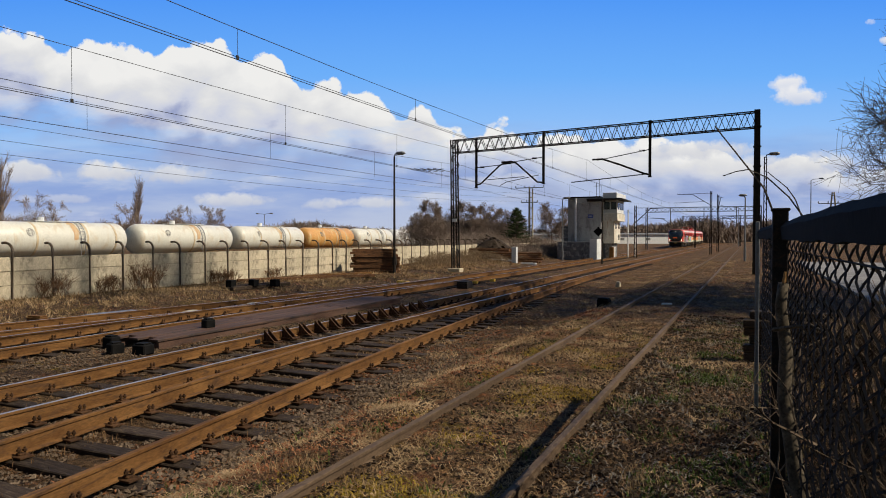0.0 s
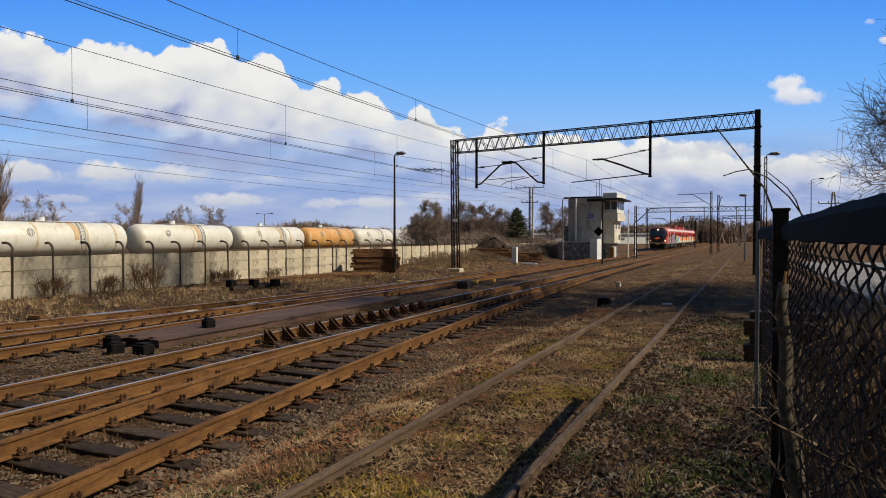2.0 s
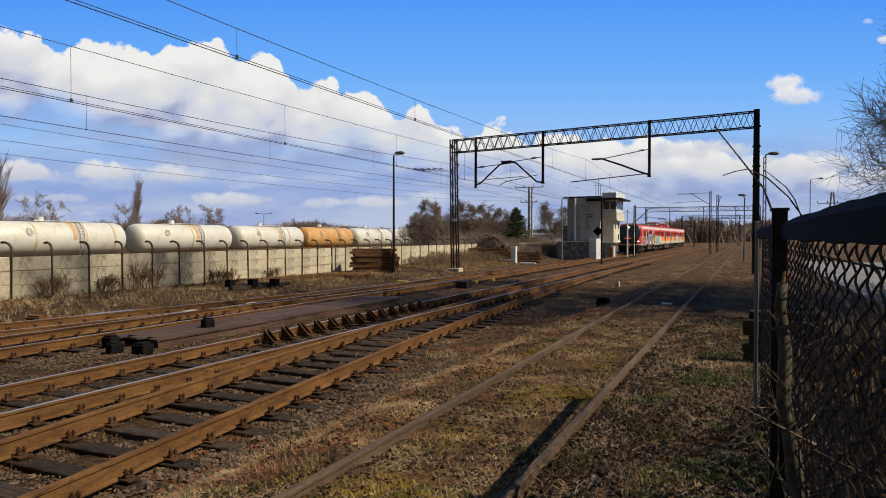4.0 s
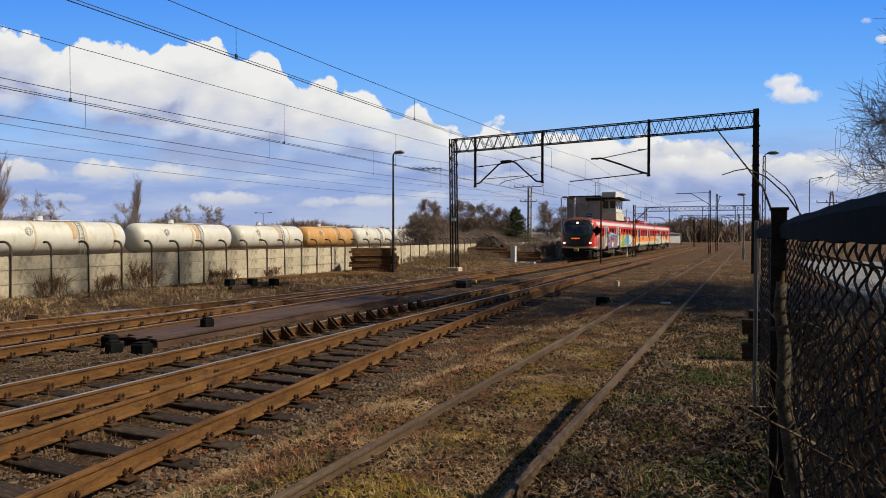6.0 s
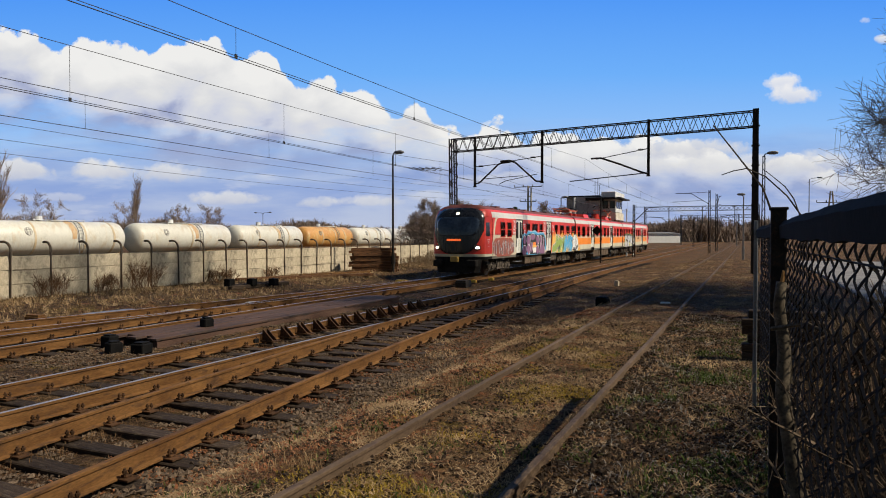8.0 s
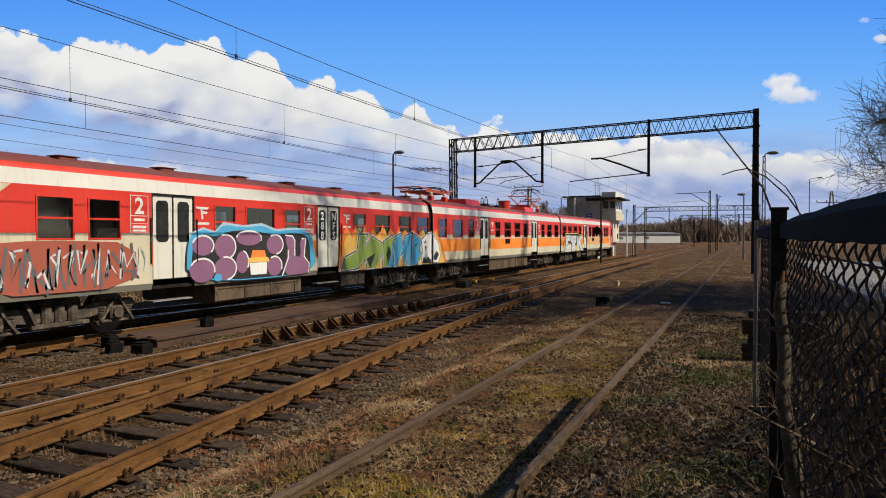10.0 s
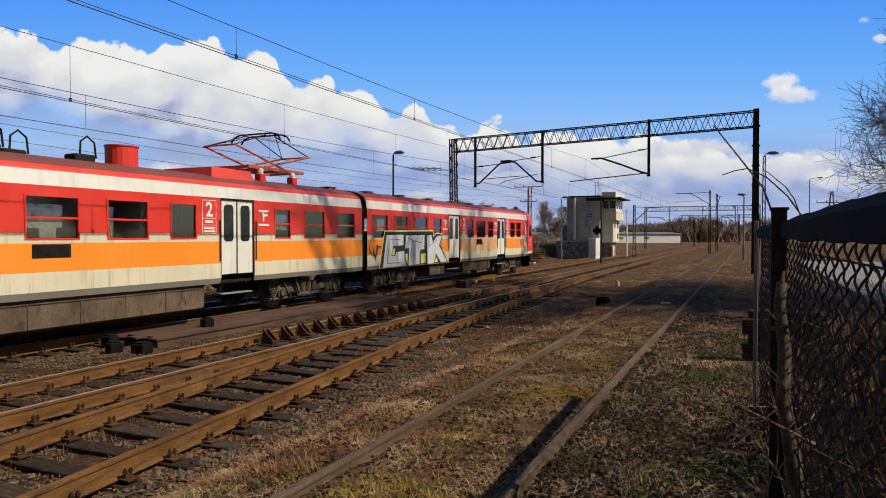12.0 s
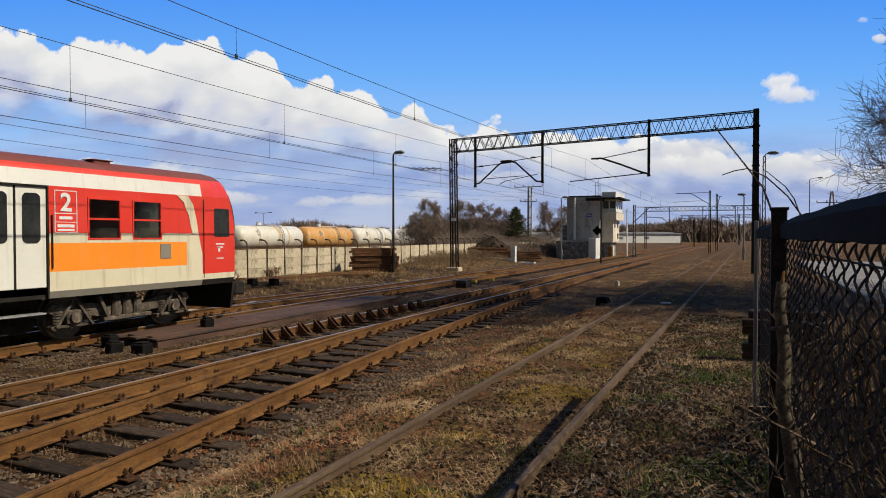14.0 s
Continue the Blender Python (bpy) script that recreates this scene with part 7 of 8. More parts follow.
scatter_blades("dry_grass", "pale flattened straw across the yard", 24000, mid_yard, 0.18, 0.007, (0.0, 0.6), M_STRAW, 28, lambda x, y: max(0.0, patch_noise(x, y, 1.0, 23) - 0.5) * (1.0 if x > -7.2 else 0.1))
scatter_blades("dry_grass", "dry grass along the far tracks and the wall", 30000, far_side, 0.22, 0.010, (0.05, 1.1), M_STRAW, 9, lambda x, y: patch_noise(x, y, 0.5, 17) * (1.0 if x < -17.5 else 0.15))
M_LITTER = mottled("pale_grey_leaf_litter", (0.10, 0.09, 0.075), (0.34, 0.31, 0.27), 5, 30, 0.9, 0, 0.0, 0.001)
M_DEADLEAF = mottled("red_brown_dead_leaves", (0.13, 0.045, 0.020), (0.32, 0.135, 0.060), 5, 30, 0.9, 0, 0.0, 0.001)
fence_foot = lambda rng: (rng.uniform(-1.6, 0.25), 2.2 + 16 * rng.random() ** 1.5)
shoulder = lambda rng: (rng.uniform(-6.2, -3.3), 3.2 + 16 * rng.random() ** 1.5)
scatter_stones("ballast", "coarse pale ballast heaped beside the turnout rail", 1500, lambda rng: (rng.normal(-5.1, 0.35), rng.uniform(3.5, 12)), 0.048, M_STONE, 31, lambda x, y: -6.0 < x < -4.3)
scatter_stones("earth_clods", "dark earth clods by the fence", 11000, fence_foot, 0.034, M_CLOD, 32)
scatter_blades("leaf_litter", "pale grey leaf litter along the fence", 11000, fence_foot, 0.10, 0.0055, (0.0, 0.7), M_LITTER, 33, lambda x, y: patch_noise(x, y, 1.6, 33))
scatter_blades("leaf_litter", "red-brown dead leaves beside the siding", 22000, shoulder, 0.055, 0.012, (0.0, 0.8), M_DEADLEAF, 34, lambda x, y: max(0.0, patch_noise(x, y, 0.7, 35) - 0.25))
scatter_blades("leaf_litter", "red-brown dead leaves in the siding", 9000, near, 0.045, 0.010, (0.0, 0.8), M_DEADLEAF, 35, lambda x, y: max(0.0, patch_noise(x, y, 1.1, 36) - 0.4))
M_MOSS = mottled("yellow_green_moss", (0.16, 0.105, 0.012), (0.34, 0.235, 0.035), 3, 20, 0.95, 0, 0.0, 0.001)
scatter_blades("moss", "yellow-green moss between the siding rails", 16000, lambda rng: (rng.uniform(-3.6, -1.75), 2.6 + 12 * rng.random() ** 1.4), 0.05, 0.006, (0.1, 0.9), M_MOSS, 38, lambda x, y: max(0.0, patch_noise(x, y, 1.0, 39) - 0.55) * 2.5)
scatter_blades("weeds", "green weeds along the fence foot", 7000, lambda rng: (rng.uniform(-0.9, 0.3), 3 + 14 * rng.random()), 0.09, 0.008, (0.1, 1.1), M_GREEN, 36, lambda x, y: max(0.0, patch_noise(x, y, 0.9, 37) - 0.45))
scatter_blades("weeds", "small green weeds in the dead grass", 9000, near, 0.08, 0.007, (0.1, 1.0), M_GREEN, 10, lambda x, y: max(0.0, patch_noise(x, y, 1.6, 21) - 0.6) * (3.0 if x > -1.6 else 1.0))


# ---- the chain-link fence and what grows on it ----
def fence_x(y):
    return 0.13 + (8.6 - y) * 0.0325


def build_fence():
    rng = random.Random(4)
    root = thing("chain_link_fence", label="dark rusty chain-link fence topped by a black strip", category="fence")
    cell, tall, y0, y1, z0, z1 = 0.105, 0.105, 1.0, 8.6, 0.02, 2.04
    verts, faces = [], []
    r = 0.0052
    n = int((y1 - y0) / cell)
    m = int((z1 - z0) / (tall / 4))
    for i in range(n):
        prev = None
        for k in range(m + 1):
            y = y0 + (i + (0.0, 0.58, 1.0, 0.42)[(k + 2 * (i % 2)) % 4]) * cell
            z = z0 + k * tall / 4
            bulge = 0.03 * noise.noise((y * 1.3, z * 1.3, 2.0))
            p = Vector((fence_x(y) + bulge + (0.005 if k % 4 < 2 else -0.005), y + 0.006 * noise.noise((y * 9, z * 9, 1)), z + 0.004 * noise.noise((y * 9, z * 9, 5))))
            if prev is not None:
                branch_skin(verts, faces, prev, p, r, r, 3)
            prev = p
    ob = new("wire_mesh", mesh_of("wire_mesh", verts, faces, M_FENCEWIRE))
    ob.parent = root
    # the black strip along the top, sagging between the posts
    bm = bmesh.new()
    sec = []
    for k in range(60):
        y = y0 + (y1 - y0) * k / 59
        sag = 0.015 * noise.noise((y * 0.9, 3, 1)) + 0.006 * noise.noise((y * 4, 1, 1))
        t = 2.16 + sag - 0.015 * (k / 59)
        b = 2.02 + 0.02 * noise.noise((y * 3, 6, 1))
        x = fence_x(y) - 0.02
        sec.append([(x - 0.025, y, b), (x + 0.02, y, b), (x + 0.03, y, t - 0.03), (x + 0.0, y, t), (x - 0.035, y, t - 0.04)])
    loft(bm, sec)
    bmesh.ops.recalc_face_normals(bm, faces=bm.faces)
    part("top_strip", bm, M_STRIP, root, "sagging black strip")
    for y, w, h, mt in ((8.62, 0.045, 2.22, M_GREYSTEEL), (5.2, 0.10, 2.24, M_DARKSTEEL), (1.0, 0.10, 2.24, M_DARKSTEEL)):
        bm = bmesh.new()
        box(bm, (fence_x(y) - w / 2 - 0.05, y - w / 2, -0.2), (fence_x(y) + w / 2 - 0.05, y + w / 2, h), 0.006)
        if w > 0.08:
            box(bm, (fence_x(y) - w / 2 - 0.06, y - w / 2 - 0.01, h - 0.02), (fence_x(y) + w / 2 - 0.04, y + w / 2 + 0.01, h), 0.004)
        part("post", bm, mt, root)
    bm = bmesh.new()
    for z in (0.3, 1.1, 1.95):
        tube(bm, (fence_x(y0), y0, z), (fence_x(y1), y1, z), 0.004, n=4)
    part("tension_wire", bm, M_FENCEWIRE, root)
    # stacked dark boards at the corner behind the end post
    for k in range(6):
        bm = bmesh.new()
        box(bm, (-0.6, -0.12, 0), (0.6, 0.12, 0.13), 0.015)
        ob = tagged(obj("old_sleeper", bm, M_SLEEPER), "dark old sleeper stacked behind the fence corner", "sleeper", "old sleepers behind the fence corner")
        ob.matrix_basis = pose(0.55 + rng.uniform(-0.06, 0.06), 12.0 + rng.uniform(-0.1, 0.1), 0.02 + 0.135 * k + 0.9 * (k > 9), 0, 0, rng.uniform(-6, 6))


M_STRIP = mottled("black_bitumen_strip", (0.0015, 0.0015, 0.0015), (0.006, 0.0055, 0.005), 4, 40, 0.95, 0, 0.4, 0.006)
M_FENCEWIRE = mottled("rusty_dark_fence_wire", (0.008, 0.007, 0.006), (0.022, 0.017, 0.014), 6, 50, 0.8, 0.3, 0.1, 0.001)
build_fence()


def build_vine():
    """The crooked stump and stems that lean on the fence."""
    rng = random.Random(14)
    root = thing("crooked_shrub", label="crooked pale stump with dry stems against the fence", category="shrub")
    bm = bmesh.new()
    pipe(bm, [(0.36, 4.0, -0.05), (0.33, 4.15, 0.35), (0.26, 4.25, 0.62), (0.22, 4.35, 0.9), (0.19, 4.4, 1.1), (0.20, 4.45, 1.35), (0.17, 4.5, 1.62), (0.185, 4.5, 1.76)], 0.055, 9, 0.55)
    part("stump", bm, M_BARKPALE, root, smooth=True)
    bm = bmesh.new()
    tube(bm, (0.165, 4.5, 1.55), (0.195, 4.5, 1.83), 0.032, 0.008, n=6)
    part("broken_end", bm, M_BROKEN, root, "splintered yellow-brown broken end")
    v, f = [], []
    for k in range(14):
        a = Vector((0.26 + rng.uniform(-0.06, 0.06), rng.uniform(3.6, 5.0), rng.uniform(0.1, 1.2)))
        d = Vector((rng.uniform(-0.4, 0.3), rng.uniform(-0.8, 0.8), rng.uniform(0.1, 1.0))).normalized()
        grow(v, f, rng, a, d, rng.uniform(0.35, 0.9), rng.uniform(0.006, 0.014), 1, 0.9, 0.3, 2, 0.0022)
    ob = tagged(new("brushwood", mesh_of("brushwood", v, f, M_TWIG)), kind="stuff")
    ob.parent = root
    bm = bmesh.new()
    pipe(bm, [(0.13, 4.3, 1.50), (0.20, 4.2, 1.53), (0.30, 4.1, 1.56), (0.38, 4.0, 1.53)], 0.014, 6, 0.5)
    pipe(bm, [(0.26, 4.5, 1.45), (0.29, 4.4, 1.62), (0.33, 4.3, 1.85)], 0.008, 6, 0.6)
    pipe(bm, [(0.24, 4.5, 1.15), (0.23, 4.5, 1.4), (0.21, 4.5, 1.5)], 0.012, 6, 0.6)
    part("bare_stem", bm, M_BARKPALE, root)


M_BARKPALE = mottled("pale_peeling_bark", (0.045, 0.036, 0.025), (0.15, 0.12, 0.082), 14, 60, 0.9, 0, 0.5, 0.004, c3=(0.05, 0.04, 0.03))
M_BROKEN = mottled("splintered_wood", (0.30, 0.15, 0.05), (0.45, 0.27, 0.11), 12, 60, 0.9, 0, 0.4, 0.004, (6, 6, 1))
build_vine()

def fence_growth():
    """Dry climbing stems, added to darken the mesh and shade the ground."""
    rng = random.Random(31)
    v, f = [], []
    for k in range(70):
        y = rng.uniform(1.4, 7.6)
        a = Vector((fence_x(y) + rng.uniform(0.12, 0.40), y, rng.uniform(0.0, 0.7)))
        d = Vector((rng.uniform(0.0, 0.15), rng.uniform(-0.5, 0.5), rng.uniform(0.4, 1.0))).normalized()
        grow(v, f, rng, a, d, rng.uniform(0.3, 0.6), rng.uniform(0.005, 0.010), 2, 0.45, 0.4, 2, 0.0024)
    tagged(new("shade_creeper", mesh_of("shade_creeper", v, f, M_DARKTWIG)), "dark dry creeper stems added at the fence for shade", "creeper", kind="stuff")


# stems coloured darker than the other twigs, to deepen the shade at the mesh
M_DARKTWIG = mottled("shade_creeper_stems", (0.03, 0.021, 0.014), (0.085, 0.06, 0.04), 5, 30, 0.95, 0, 0.2, 0.003)
fence_growth()

def build_yard_paving():
    bm = bmesh.new()
    box(bm, (3.4, -6.0, -0.2), (12.5, 60.0, 0.075), 0.01)
    tagged(obj("pavement", bm, M_ASPHALT), "worn grey paving beyond the fence", "pavement", kind="structure")


build_yard_paving()
# Added leafless hedge that shades the fence and darkens what shows through
thicket("hedge", "leafless hedge added behind the fence to shade it", [(2.1, 3.0, 0.9, 1.0), (2.1, 4.8, 0.9, 1.0), (2.0, 6.6, 0.9, 1.0), (1.9, 8.4, 0.9, 1.0), (2.1, 1.4, 0.9, 1.0)], 55, 120, 1.1, 2.0, 0.012, M_TWIG, "stuff", 0.35)


# Added leaves, coloured dark so the gaps behind the fence look shaded
def shade_leaves():
    rng = np.random.default_rng(77)
    v, f = [], []
    for k in range(4500):
        x, y = rng.uniform(1.3, 2.9), rng.uniform(0.8, 9.2)
        z = ground_z(x, y) + 1.85 * rng.random() ** 0.8
        p = np.array((x, y, z))
        a, b = rng.normal(0, 1, 3), rng.normal(0, 1, 3)
        a, b = a / np.linalg.norm(a) * 0.06, b / np.linalg.norm(b) * 0.04
        i = len(v)
        v += [tuple(p - a), tuple(p + b), tuple(p + a), tuple(p - b)]
        f.append((i, i + 1, i + 2, i + 3))
    tagged(new("shade_hedge_leaves", mesh_of("shade_hedge_leaves", v, f, M_DARKLEAF)), "dark leaves added to the hedge for shade behind the fence", "leaves", kind="stuff")


# leaf colour kept near black to deepen the shade behind the fence
M_DARKLEAF = mottled("shade_dark_leaves", (0.02, 0.018, 0.012), (0.055, 0.042, 0.028), 6, 30, 0.9, 0, 0.0, 0.001)
shade_leaves()


def broken_branches():
    """Two bent dry branches that hang over the fence."""
    for pts, r in (([(0.30, 7.7, 2.05), (0.13, 7.75, 2.55), (-0.10, 7.8, 2.88), (-0.36, 7.85, 3.25)], 0.012),
                   ([(0.52, 7.7, 2.2), (0.36, 7.7, 2.45), (0.16, 7.75, 2.66), (-0.02, 7.8, 2.76), (-0.15, 7.8, 2.74), (-0.27, 7.8, 2.70)], 0.009),
                   ([(0.50, 7.7, 2.18), (0.42, 7.7, 2.42), (0.34, 7.72, 2.55), (0.16, 7.75, 2.72)], 0.008)):
        bm = bmesh.new()
        pipe(bm, pts, r, 6, 0.6)
        tagged(obj("dry_branch", bm, M_BARK), "bent dry branch reaching over the fence", "branch", "dry branches over the fence")


broken_branches()


# ---- things lying in the yard ----
def timber_stack():
    """Sleepers stacked beside the lamp, their long sides to the yard."""
    rng = random.Random(3)
    for lay in range(9):
        for k in range(4):
            bm = bmesh.new()
            box(bm, (-0.12, -1.3, 0), (0.12, 1.3, 0.15), 0.012)
            ob = tagged(obj("stacked_sleeper", bm, M_WOOD), "brown weathered timber sleeper in a stack by the lamp", "sleeper", "stacked timber sleepers")
            d = k * 0.30 + rng.uniform(-0.03, 0.03)
            sl = rng.uniform(-0.22, 0.22)
            ob.matrix_basis = pose(-20.75 - 0.419 * d + 0.908 * sl, 34.9 + 0.908 * d + 0.419 * sl, ground_z(-21.3, 35.0) - 0.03 + lay * 0.165, 0, 0, -65 + rng.uniform(-3, 3))


timber_stack()


def scrap_heap():
    rng = random.Random(8)
    root = thing("scrap_heap", label="dark heap of broken boards and roofing", category="scrap heap")
    for k in range(90):
        bm = bmesh.new()
        an = rng.uniform(0, math.tau)
        rr = rng.uniform(0, 2.0)
        L = rng.uniform(0.6, 1.7)
        box(bm, (-L / 2, -0.12, -0.02), (L / 2, 0.12, 0.02), 0.004)
        h = max(0.05, 2.0 * (1 - rr / 2.2)) * rng.uniform(0.6, 1.0)
        b = part("board", bm, M_SLEEPER, root)
        b.matrix_basis = pose(rr * math.cos(an), rr * math.sin(an), h, rng.uniform(-30, 30), rng.uniform(-35, 35), rng.uniform(0, 180))
    bm = bmesh.new()
    loft(bm, [[(math.cos(k * math.tau / 14) * r * (1 + 0.15 * math.sin(k * 2.3)), math.sin(k * math.tau / 14) * r, z) for k in range(14)] for r, z in ((2.4, -0.2), (1.7, 0.7), (0.8, 1.45), (0.1, 1.8))])
    part("core", bm, M_SLEEPER, root)
    root.matrix_basis = pose(-22.0, 58.5, ground_z(-22.0, 58.5))
    for k, (x, y, L, rz) in enumerate(((-20.8, 56.2, 4.2, -8), (-20.6, 56.0, 3.6, -4), (-18.2, 57.0, 2.6, -12), (-17.8, 57.2, 2.4, -9), (-21.5, 56.4, 4.0, -5), (-18.0, 57.1, 2.5, -11))):
        bm = bmesh.new()
        box(bm, (-L / 2, -0.12, 0), (L / 2, 0.12, 0.15), 0.01)
        ob = tagged(obj("loose_timber", bm, M_WOOD), "rusty brown timber lying by the scrap heap", "timber", "loose timbers")
        ob.matrix_basis = pose(x, y, ground_z(x, y) + (0.30 if k in (1, 3) else 0.02) + 0.16 * (k == 4) + 0.45 * (k in (0, 4)), 0, 0, rz)
    for x, y, L, n in ((-21.6, 56.6, 4.4, 5), (-18.6, 57.6, 2.8, 5)):
        for lay in range(n):
            bm = bmesh.new()
            box(bm, (-L / 2, -0.13, 0), (L / 2, 0.13, 0.16), 0.012)
            ob = tagged(obj("loose_timber", bm, M_WOOD), "rusty brown timber piled by the scrap heap", "timber", "loose timbers")
            ob.matrix_basis = pose(x + rng.uniform(-0.25, 0.25), y + 0.3, ground_z(x, y) - 0.02 + lay * 0.175, 0, 0, 20 + rng.uniform(-4, 4))
    for x, y in ((-20.5, 55.2), (-19.6, 55.4), (-17.5, 55.6)):
        bm = bmesh.new()
        box(bm, (-0.7, -0.15, 0), (0.7, 0.15, 0.14), 0.02)
        tagged(obj("concrete_kerb", bm, M_WHITE), "pale concrete kerb piece lying in the grass", "kerb stone", "pale kerb pieces").matrix_basis = pose(x, y, ground_z(x, y), 0, 0, -6)


scrap_heap()


def plank_deck():
    """The long brown boarded cover between the two main tracks, with dark blocks on it."""
    rng = random.Random(6)
    root = thing("cable_trough_cover", label="long low brown board cover between the tracks", category="cable trough")
    for k in range(5):
        for j in range(3):
            bm = bmesh.new()
            box(bm, (-0.135, -1.75, 0), (0.135, 1.75, 0.05), 0.006)
            b = part("board", bm, M_DECK, root)
            b.matrix_basis = pose(-11.15 - k * 0.285 + rng.uniform(-0.01, 0.01), 11.6 + j * 3.52 + (0.25 if k % 2 else 0), -0.13 + rng.uniform(-0.006, 0.006), 0, rng.uniform(-0.8, 0.8), rng.uniform(-0.3, 0.3))
    bm = bmesh.new()
    for x in (-11.1, -12.3):
        box(bm, (x - 0.06, 9.9, -0.42), (x + 0.06, 20.3, -0.135))
    part("side_board", bm, M_DECK, root)
    for x, y, s, h in ((-12.25, 9.75, 0.26, 0.26), (-11.45, 9.2, 0.26, 0.22), (-10.85, 9.35, 0.30, 0.20), (-11.5, 11.75, 0.24, 0.20), (-9.75, 11.35, 0.16, 0.20)):
        bm = bmesh.new()
        box(bm, (-s / 2, -s / 2, 0), (s / 2, s / 2, h), 0.02)
        box(bm, (-s / 2 + 0.04, -s / 2 + 0.04, h), (s / 2 - 0.04, s / 2 - 0.04, h + 0.03), 0.008)
        z = -0.08 if (x, y) == (-11.5, 11.75) else ground_z(x, y)
        tagged(obj("black_block", bm, M_BLACK), "small black tarred block beside the boards", "block", "black blocks by the boards").matrix_basis = pose(x, y, z - 0.01, 0, 0, rng.uniform(-15, 15))


M_DECK = mottled("worn_red_brown_boards", (0.075, 0.042, 0.030), (0.13, 0.078, 0.056), 1.2, 40, 0.85, 0, 0.3, 0.005, (4, 0.5, 4), (0.055, 0.045, 0.042), 0.12)
plank_deck()


def rail_braces():
    """Steep brackets along the stock rail of the turnout."""
    bm = bmesh.new()
    for s in (-0.07, 0.07):
        loft(bm, [[(0, s - 0.015, -0.15), (0.30, s - 0.015, -0.15), (0.02, s - 0.015, 0.10)], [(0, s + 0.015, -0.15), (0.30, s + 0.015, -0.15), (0.02, s + 0.015, 0.10)]])
    box(bm, (-0.05, -0.12, -0.17), (0.36, 0.12, -0.15))
    bmesh.ops.recalc_face_normals(bm, faces=bm.faces)
    first = tagged(obj("rail_brace", bm, M_CLIP), "dark steel brace plate against the turnout rail", "rail brace", "rail braces")
    first.matrix_basis = pose(-9.68, 11.6, HEAD)
    for k in range(1, 13):
        copy_thing(first, pose(-9.68, 11.6 + k * 0.62, HEAD))


rail_braces()


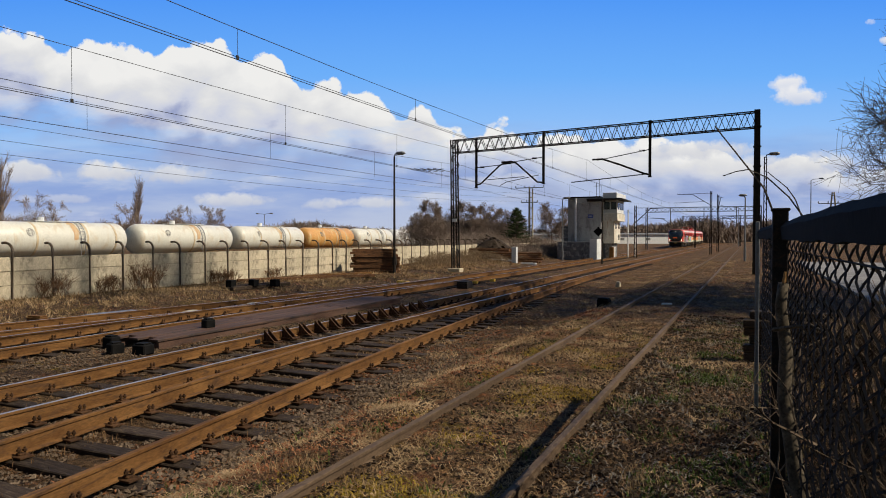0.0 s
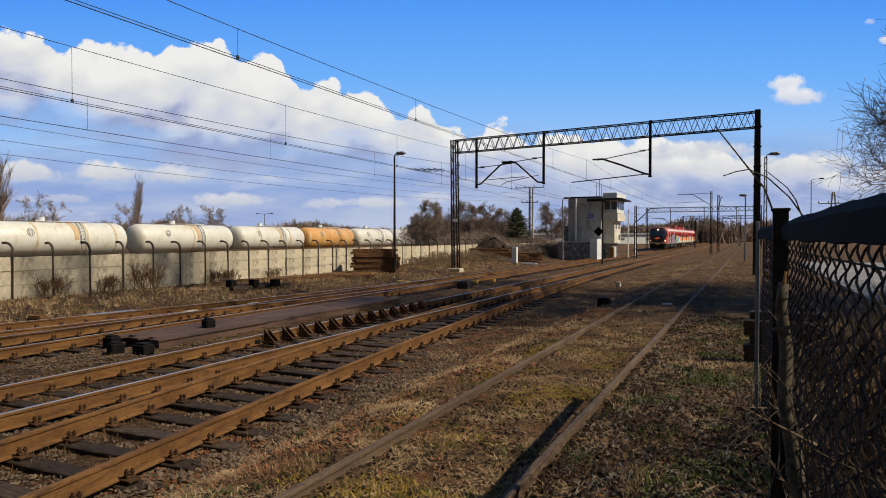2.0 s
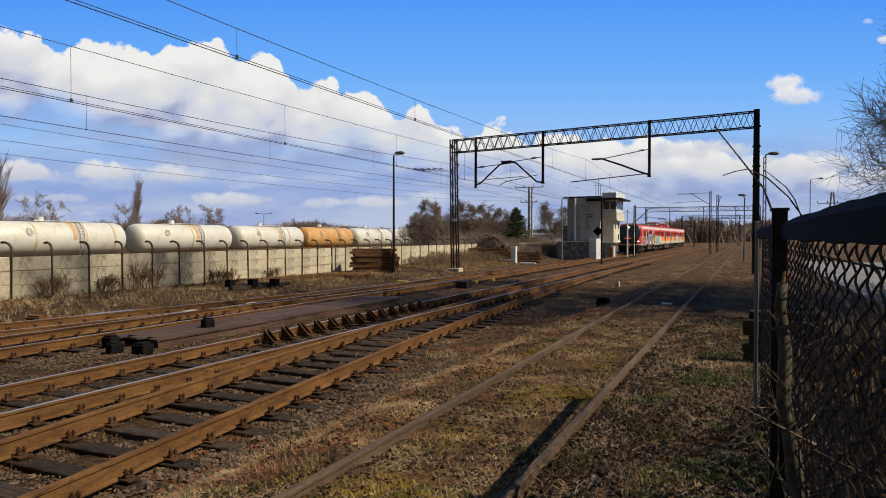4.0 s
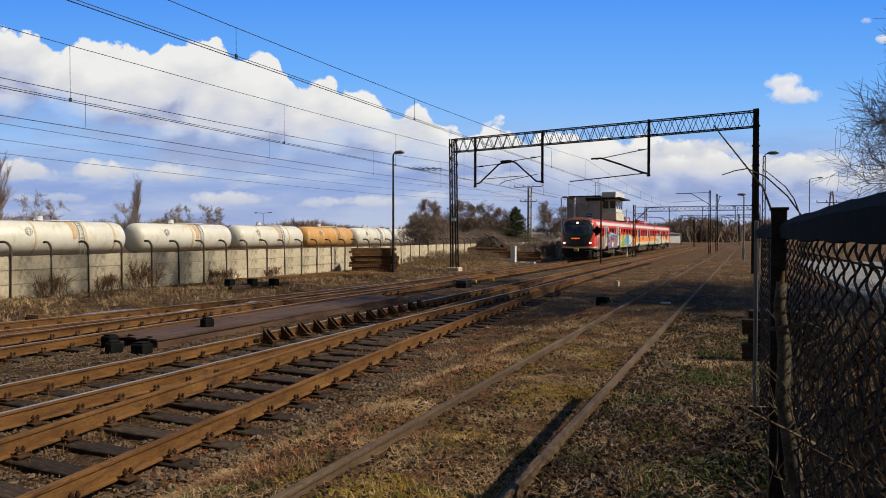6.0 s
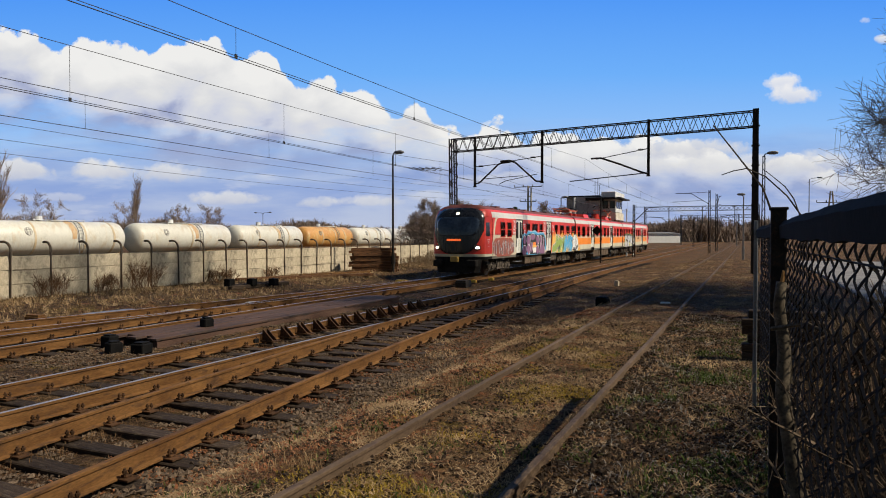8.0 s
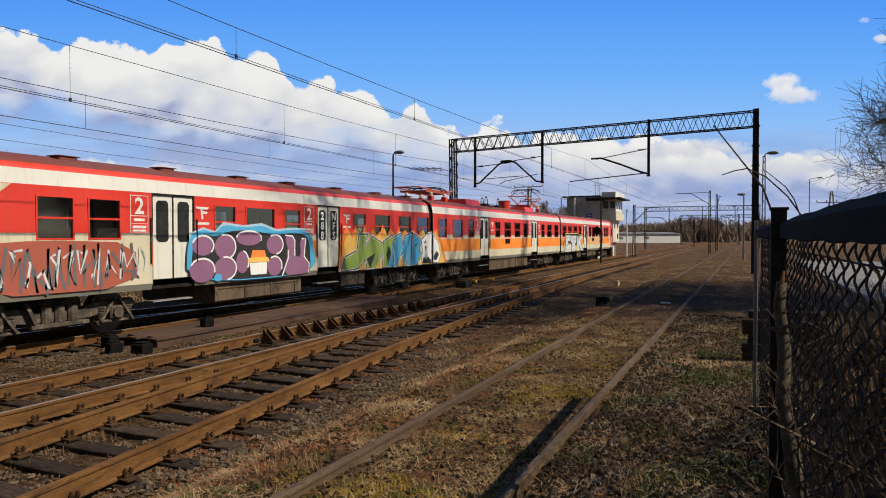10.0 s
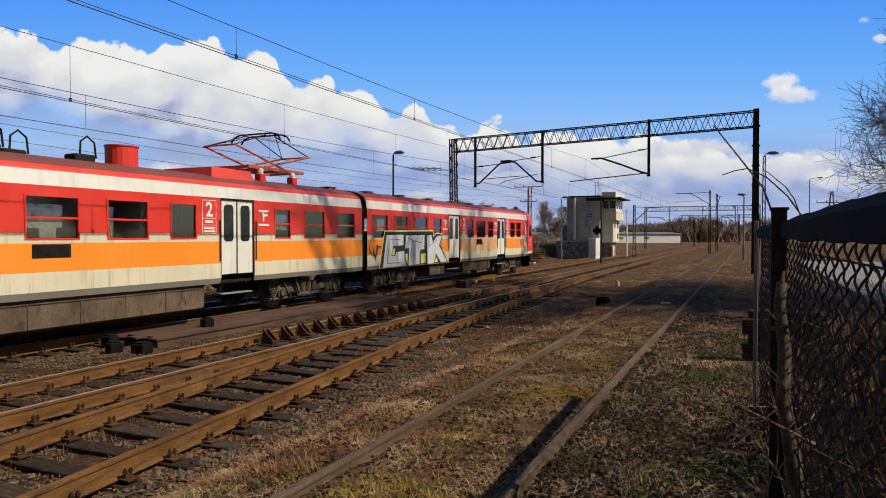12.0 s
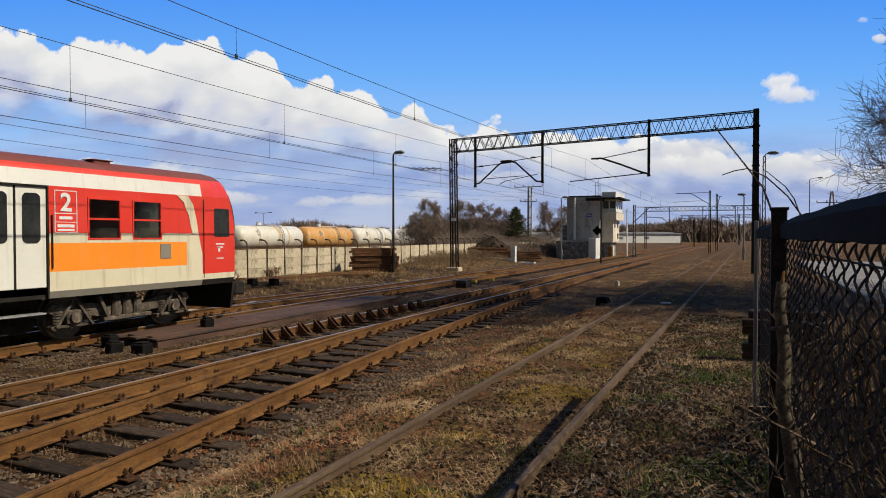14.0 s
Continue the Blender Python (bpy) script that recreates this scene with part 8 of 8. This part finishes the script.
def small_things():
    bits = (("point_motor", (-13.9 + 2.2, 27.6), (0.5, 0.9, 0.32), M_DARKSTEEL, "dark point motor box beside the rail", "point motor"),
            ("yellow_block", (-15.4, 28.6), (0.6, 0.3, 0.10), M_YELLOWPAINT, "yellow painted marker block on the sleepers", "marker block"),
            ("white_block", (-12.4, 30.6), (0.26, 0.18, 0.09), M_YELLOWPAINT, "small worn yellow marker stone between the rails", "marker stone"),
            ("white_block", (-11.7, 31.2), (0.26, 0.18, 0.09), M_YELLOWPAINT, "small worn yellow marker stone between the rails", "marker stone"),
            ("dark_box", (-4.15, 21.0), (0.36, 0.32, 0.24), M_BLACK, "dark low box on the ground between tracks", "box"),
            ("white_marker", (-5.75, 32.5), (0.2, 0.2, 0.26), M_CONC, "small white fouling-point marker beside the turnout", "marker"),
            ("white_litter", (-2.25, 20.8), (0.30, 0.14, 0.05), M_WHITE, "flat white scrap lying in the grass", "scrap"),
            ("brown_block", (-17.6, 11.7), (0.5, 0.25, 0.24), M_RUST, "rusty brown block by the branching track", "block"),
            ("grey_plate", (-16.75, 13.4), (0.5, 1.5, 0.12), M_GREYSTEEL, "grey metal plate lying on the branching track", "plate"),
            ("pale_brick", (-15.1, 14.7), (0.22, 0.5, 0.10), M_CONC, "pale brick lying between the rails", "brick"),
            ("pale_brick", (-15.0, 17.3), (0.22, 0.4, 0.10), M_CONC, "pale brick lying between the rails", "brick"))
    for nm, (x, y), (a, b, h), m, lab, cat in bits:
        bm = bmesh.new()
        box(bm, (-a / 2, -b / 2, -0.05), (a / 2, b / 2, h * 0.8), 0.015)
        box(bm, (-a / 2 + 0.02, -b / 2 + 0.02, h * 0.8), (a / 2 - 0.02, b / 2 - 0.02, h), 0.01)
        z = ground_z(x, y) + (0.13 if nm in ("yellow_block", "white_block", "pale_brick", "grey_plate") else 0)
        tagged(obj(nm, bm, m), lab, cat).matrix_basis = pose(x, y, z, 0, 0, random.Random(nm).uniform(-8, 8))
    # long timbers and a rail left lying before the wall
    for x, y, L, rz, m in ((-19.0, 22.5, 3.4, 86, M_SLEEPER), (-19.4, 22.4, 2.4, 88, M_SLEEPER), (-20.5, 28.0, 7.5, 60, M_WOOD), (-20.8, 31.0, 5.0, 75, M_RUST)):
        bm = bmesh.new()
        box(bm, (-L / 2, -0.11, 0), (L / 2, 0.11, 0.15), 0.012)
        tagged(obj("loose_timber", bm, m), "long brown timber lying in the grass before the wall", "timber", "loose timbers").matrix_basis = pose(x, y, ground_z(x, y), 0, 0, rz)
    for x, y in ((-19.5, 21.2), (-19.0, 22.0), (-18.6, 22.9)):
        bm = bmesh.new()
        box(bm, (-0.16, -0.16, 0), (0.16, 0.16, 0.30), 0.02)
        tagged(obj("black_block", bm, M_BLACK), "small black tarred block before the wall", "block", "black blocks before the wall").matrix_basis = pose(x, y, ground_z(x, y) + 0.1)


M_YELLOWPAINT = mottled("worn_yellow_paint", (0.62, 0.36, 0.03), (0.75, 0.47, 0.06), 4, 40, 0.6, 0, 0.2, 0.003)
small_things()


# ---- what moves ----
TRAIN_AT = ((0.0, 140.6), (1.5, 119.0), (3.0, 97.6), (5.5, 63.3), (6.5, 49.7), (7.5, 36.5), (8.2, 27.35), (10.3, -0.1), (11.0, -9.6), (12.5, -29.6), (13.2, -38.9), (14.0, -49.5))


def motions():
    for car in TRAIN_CARS:
        walk(car, [(t, pose(-13.76, y, HEAD)) for t, y in TRAIN_AT])
    walk(SKY, [(0.0, SKY_POSE), (14.0, Matrix.Translation(SKY_DRIFT) @ SKY_POSE)])
    # the wheels roll as far as the cars go
    ts = [k / FPS for k in range(0, int(14 * FPS) + 1)]
    ys = np.interp(ts, [a for a, b in TRAIN_AT], [b for a, b in TRAIN_AT])
    for w in WHEELS:
        at = w.location.copy()
        walk(w, [(t, pose(*at, math.degrees((ys[0] - y) / 0.47) % 360)) for t, y in zip(ts, ys)])


motions()
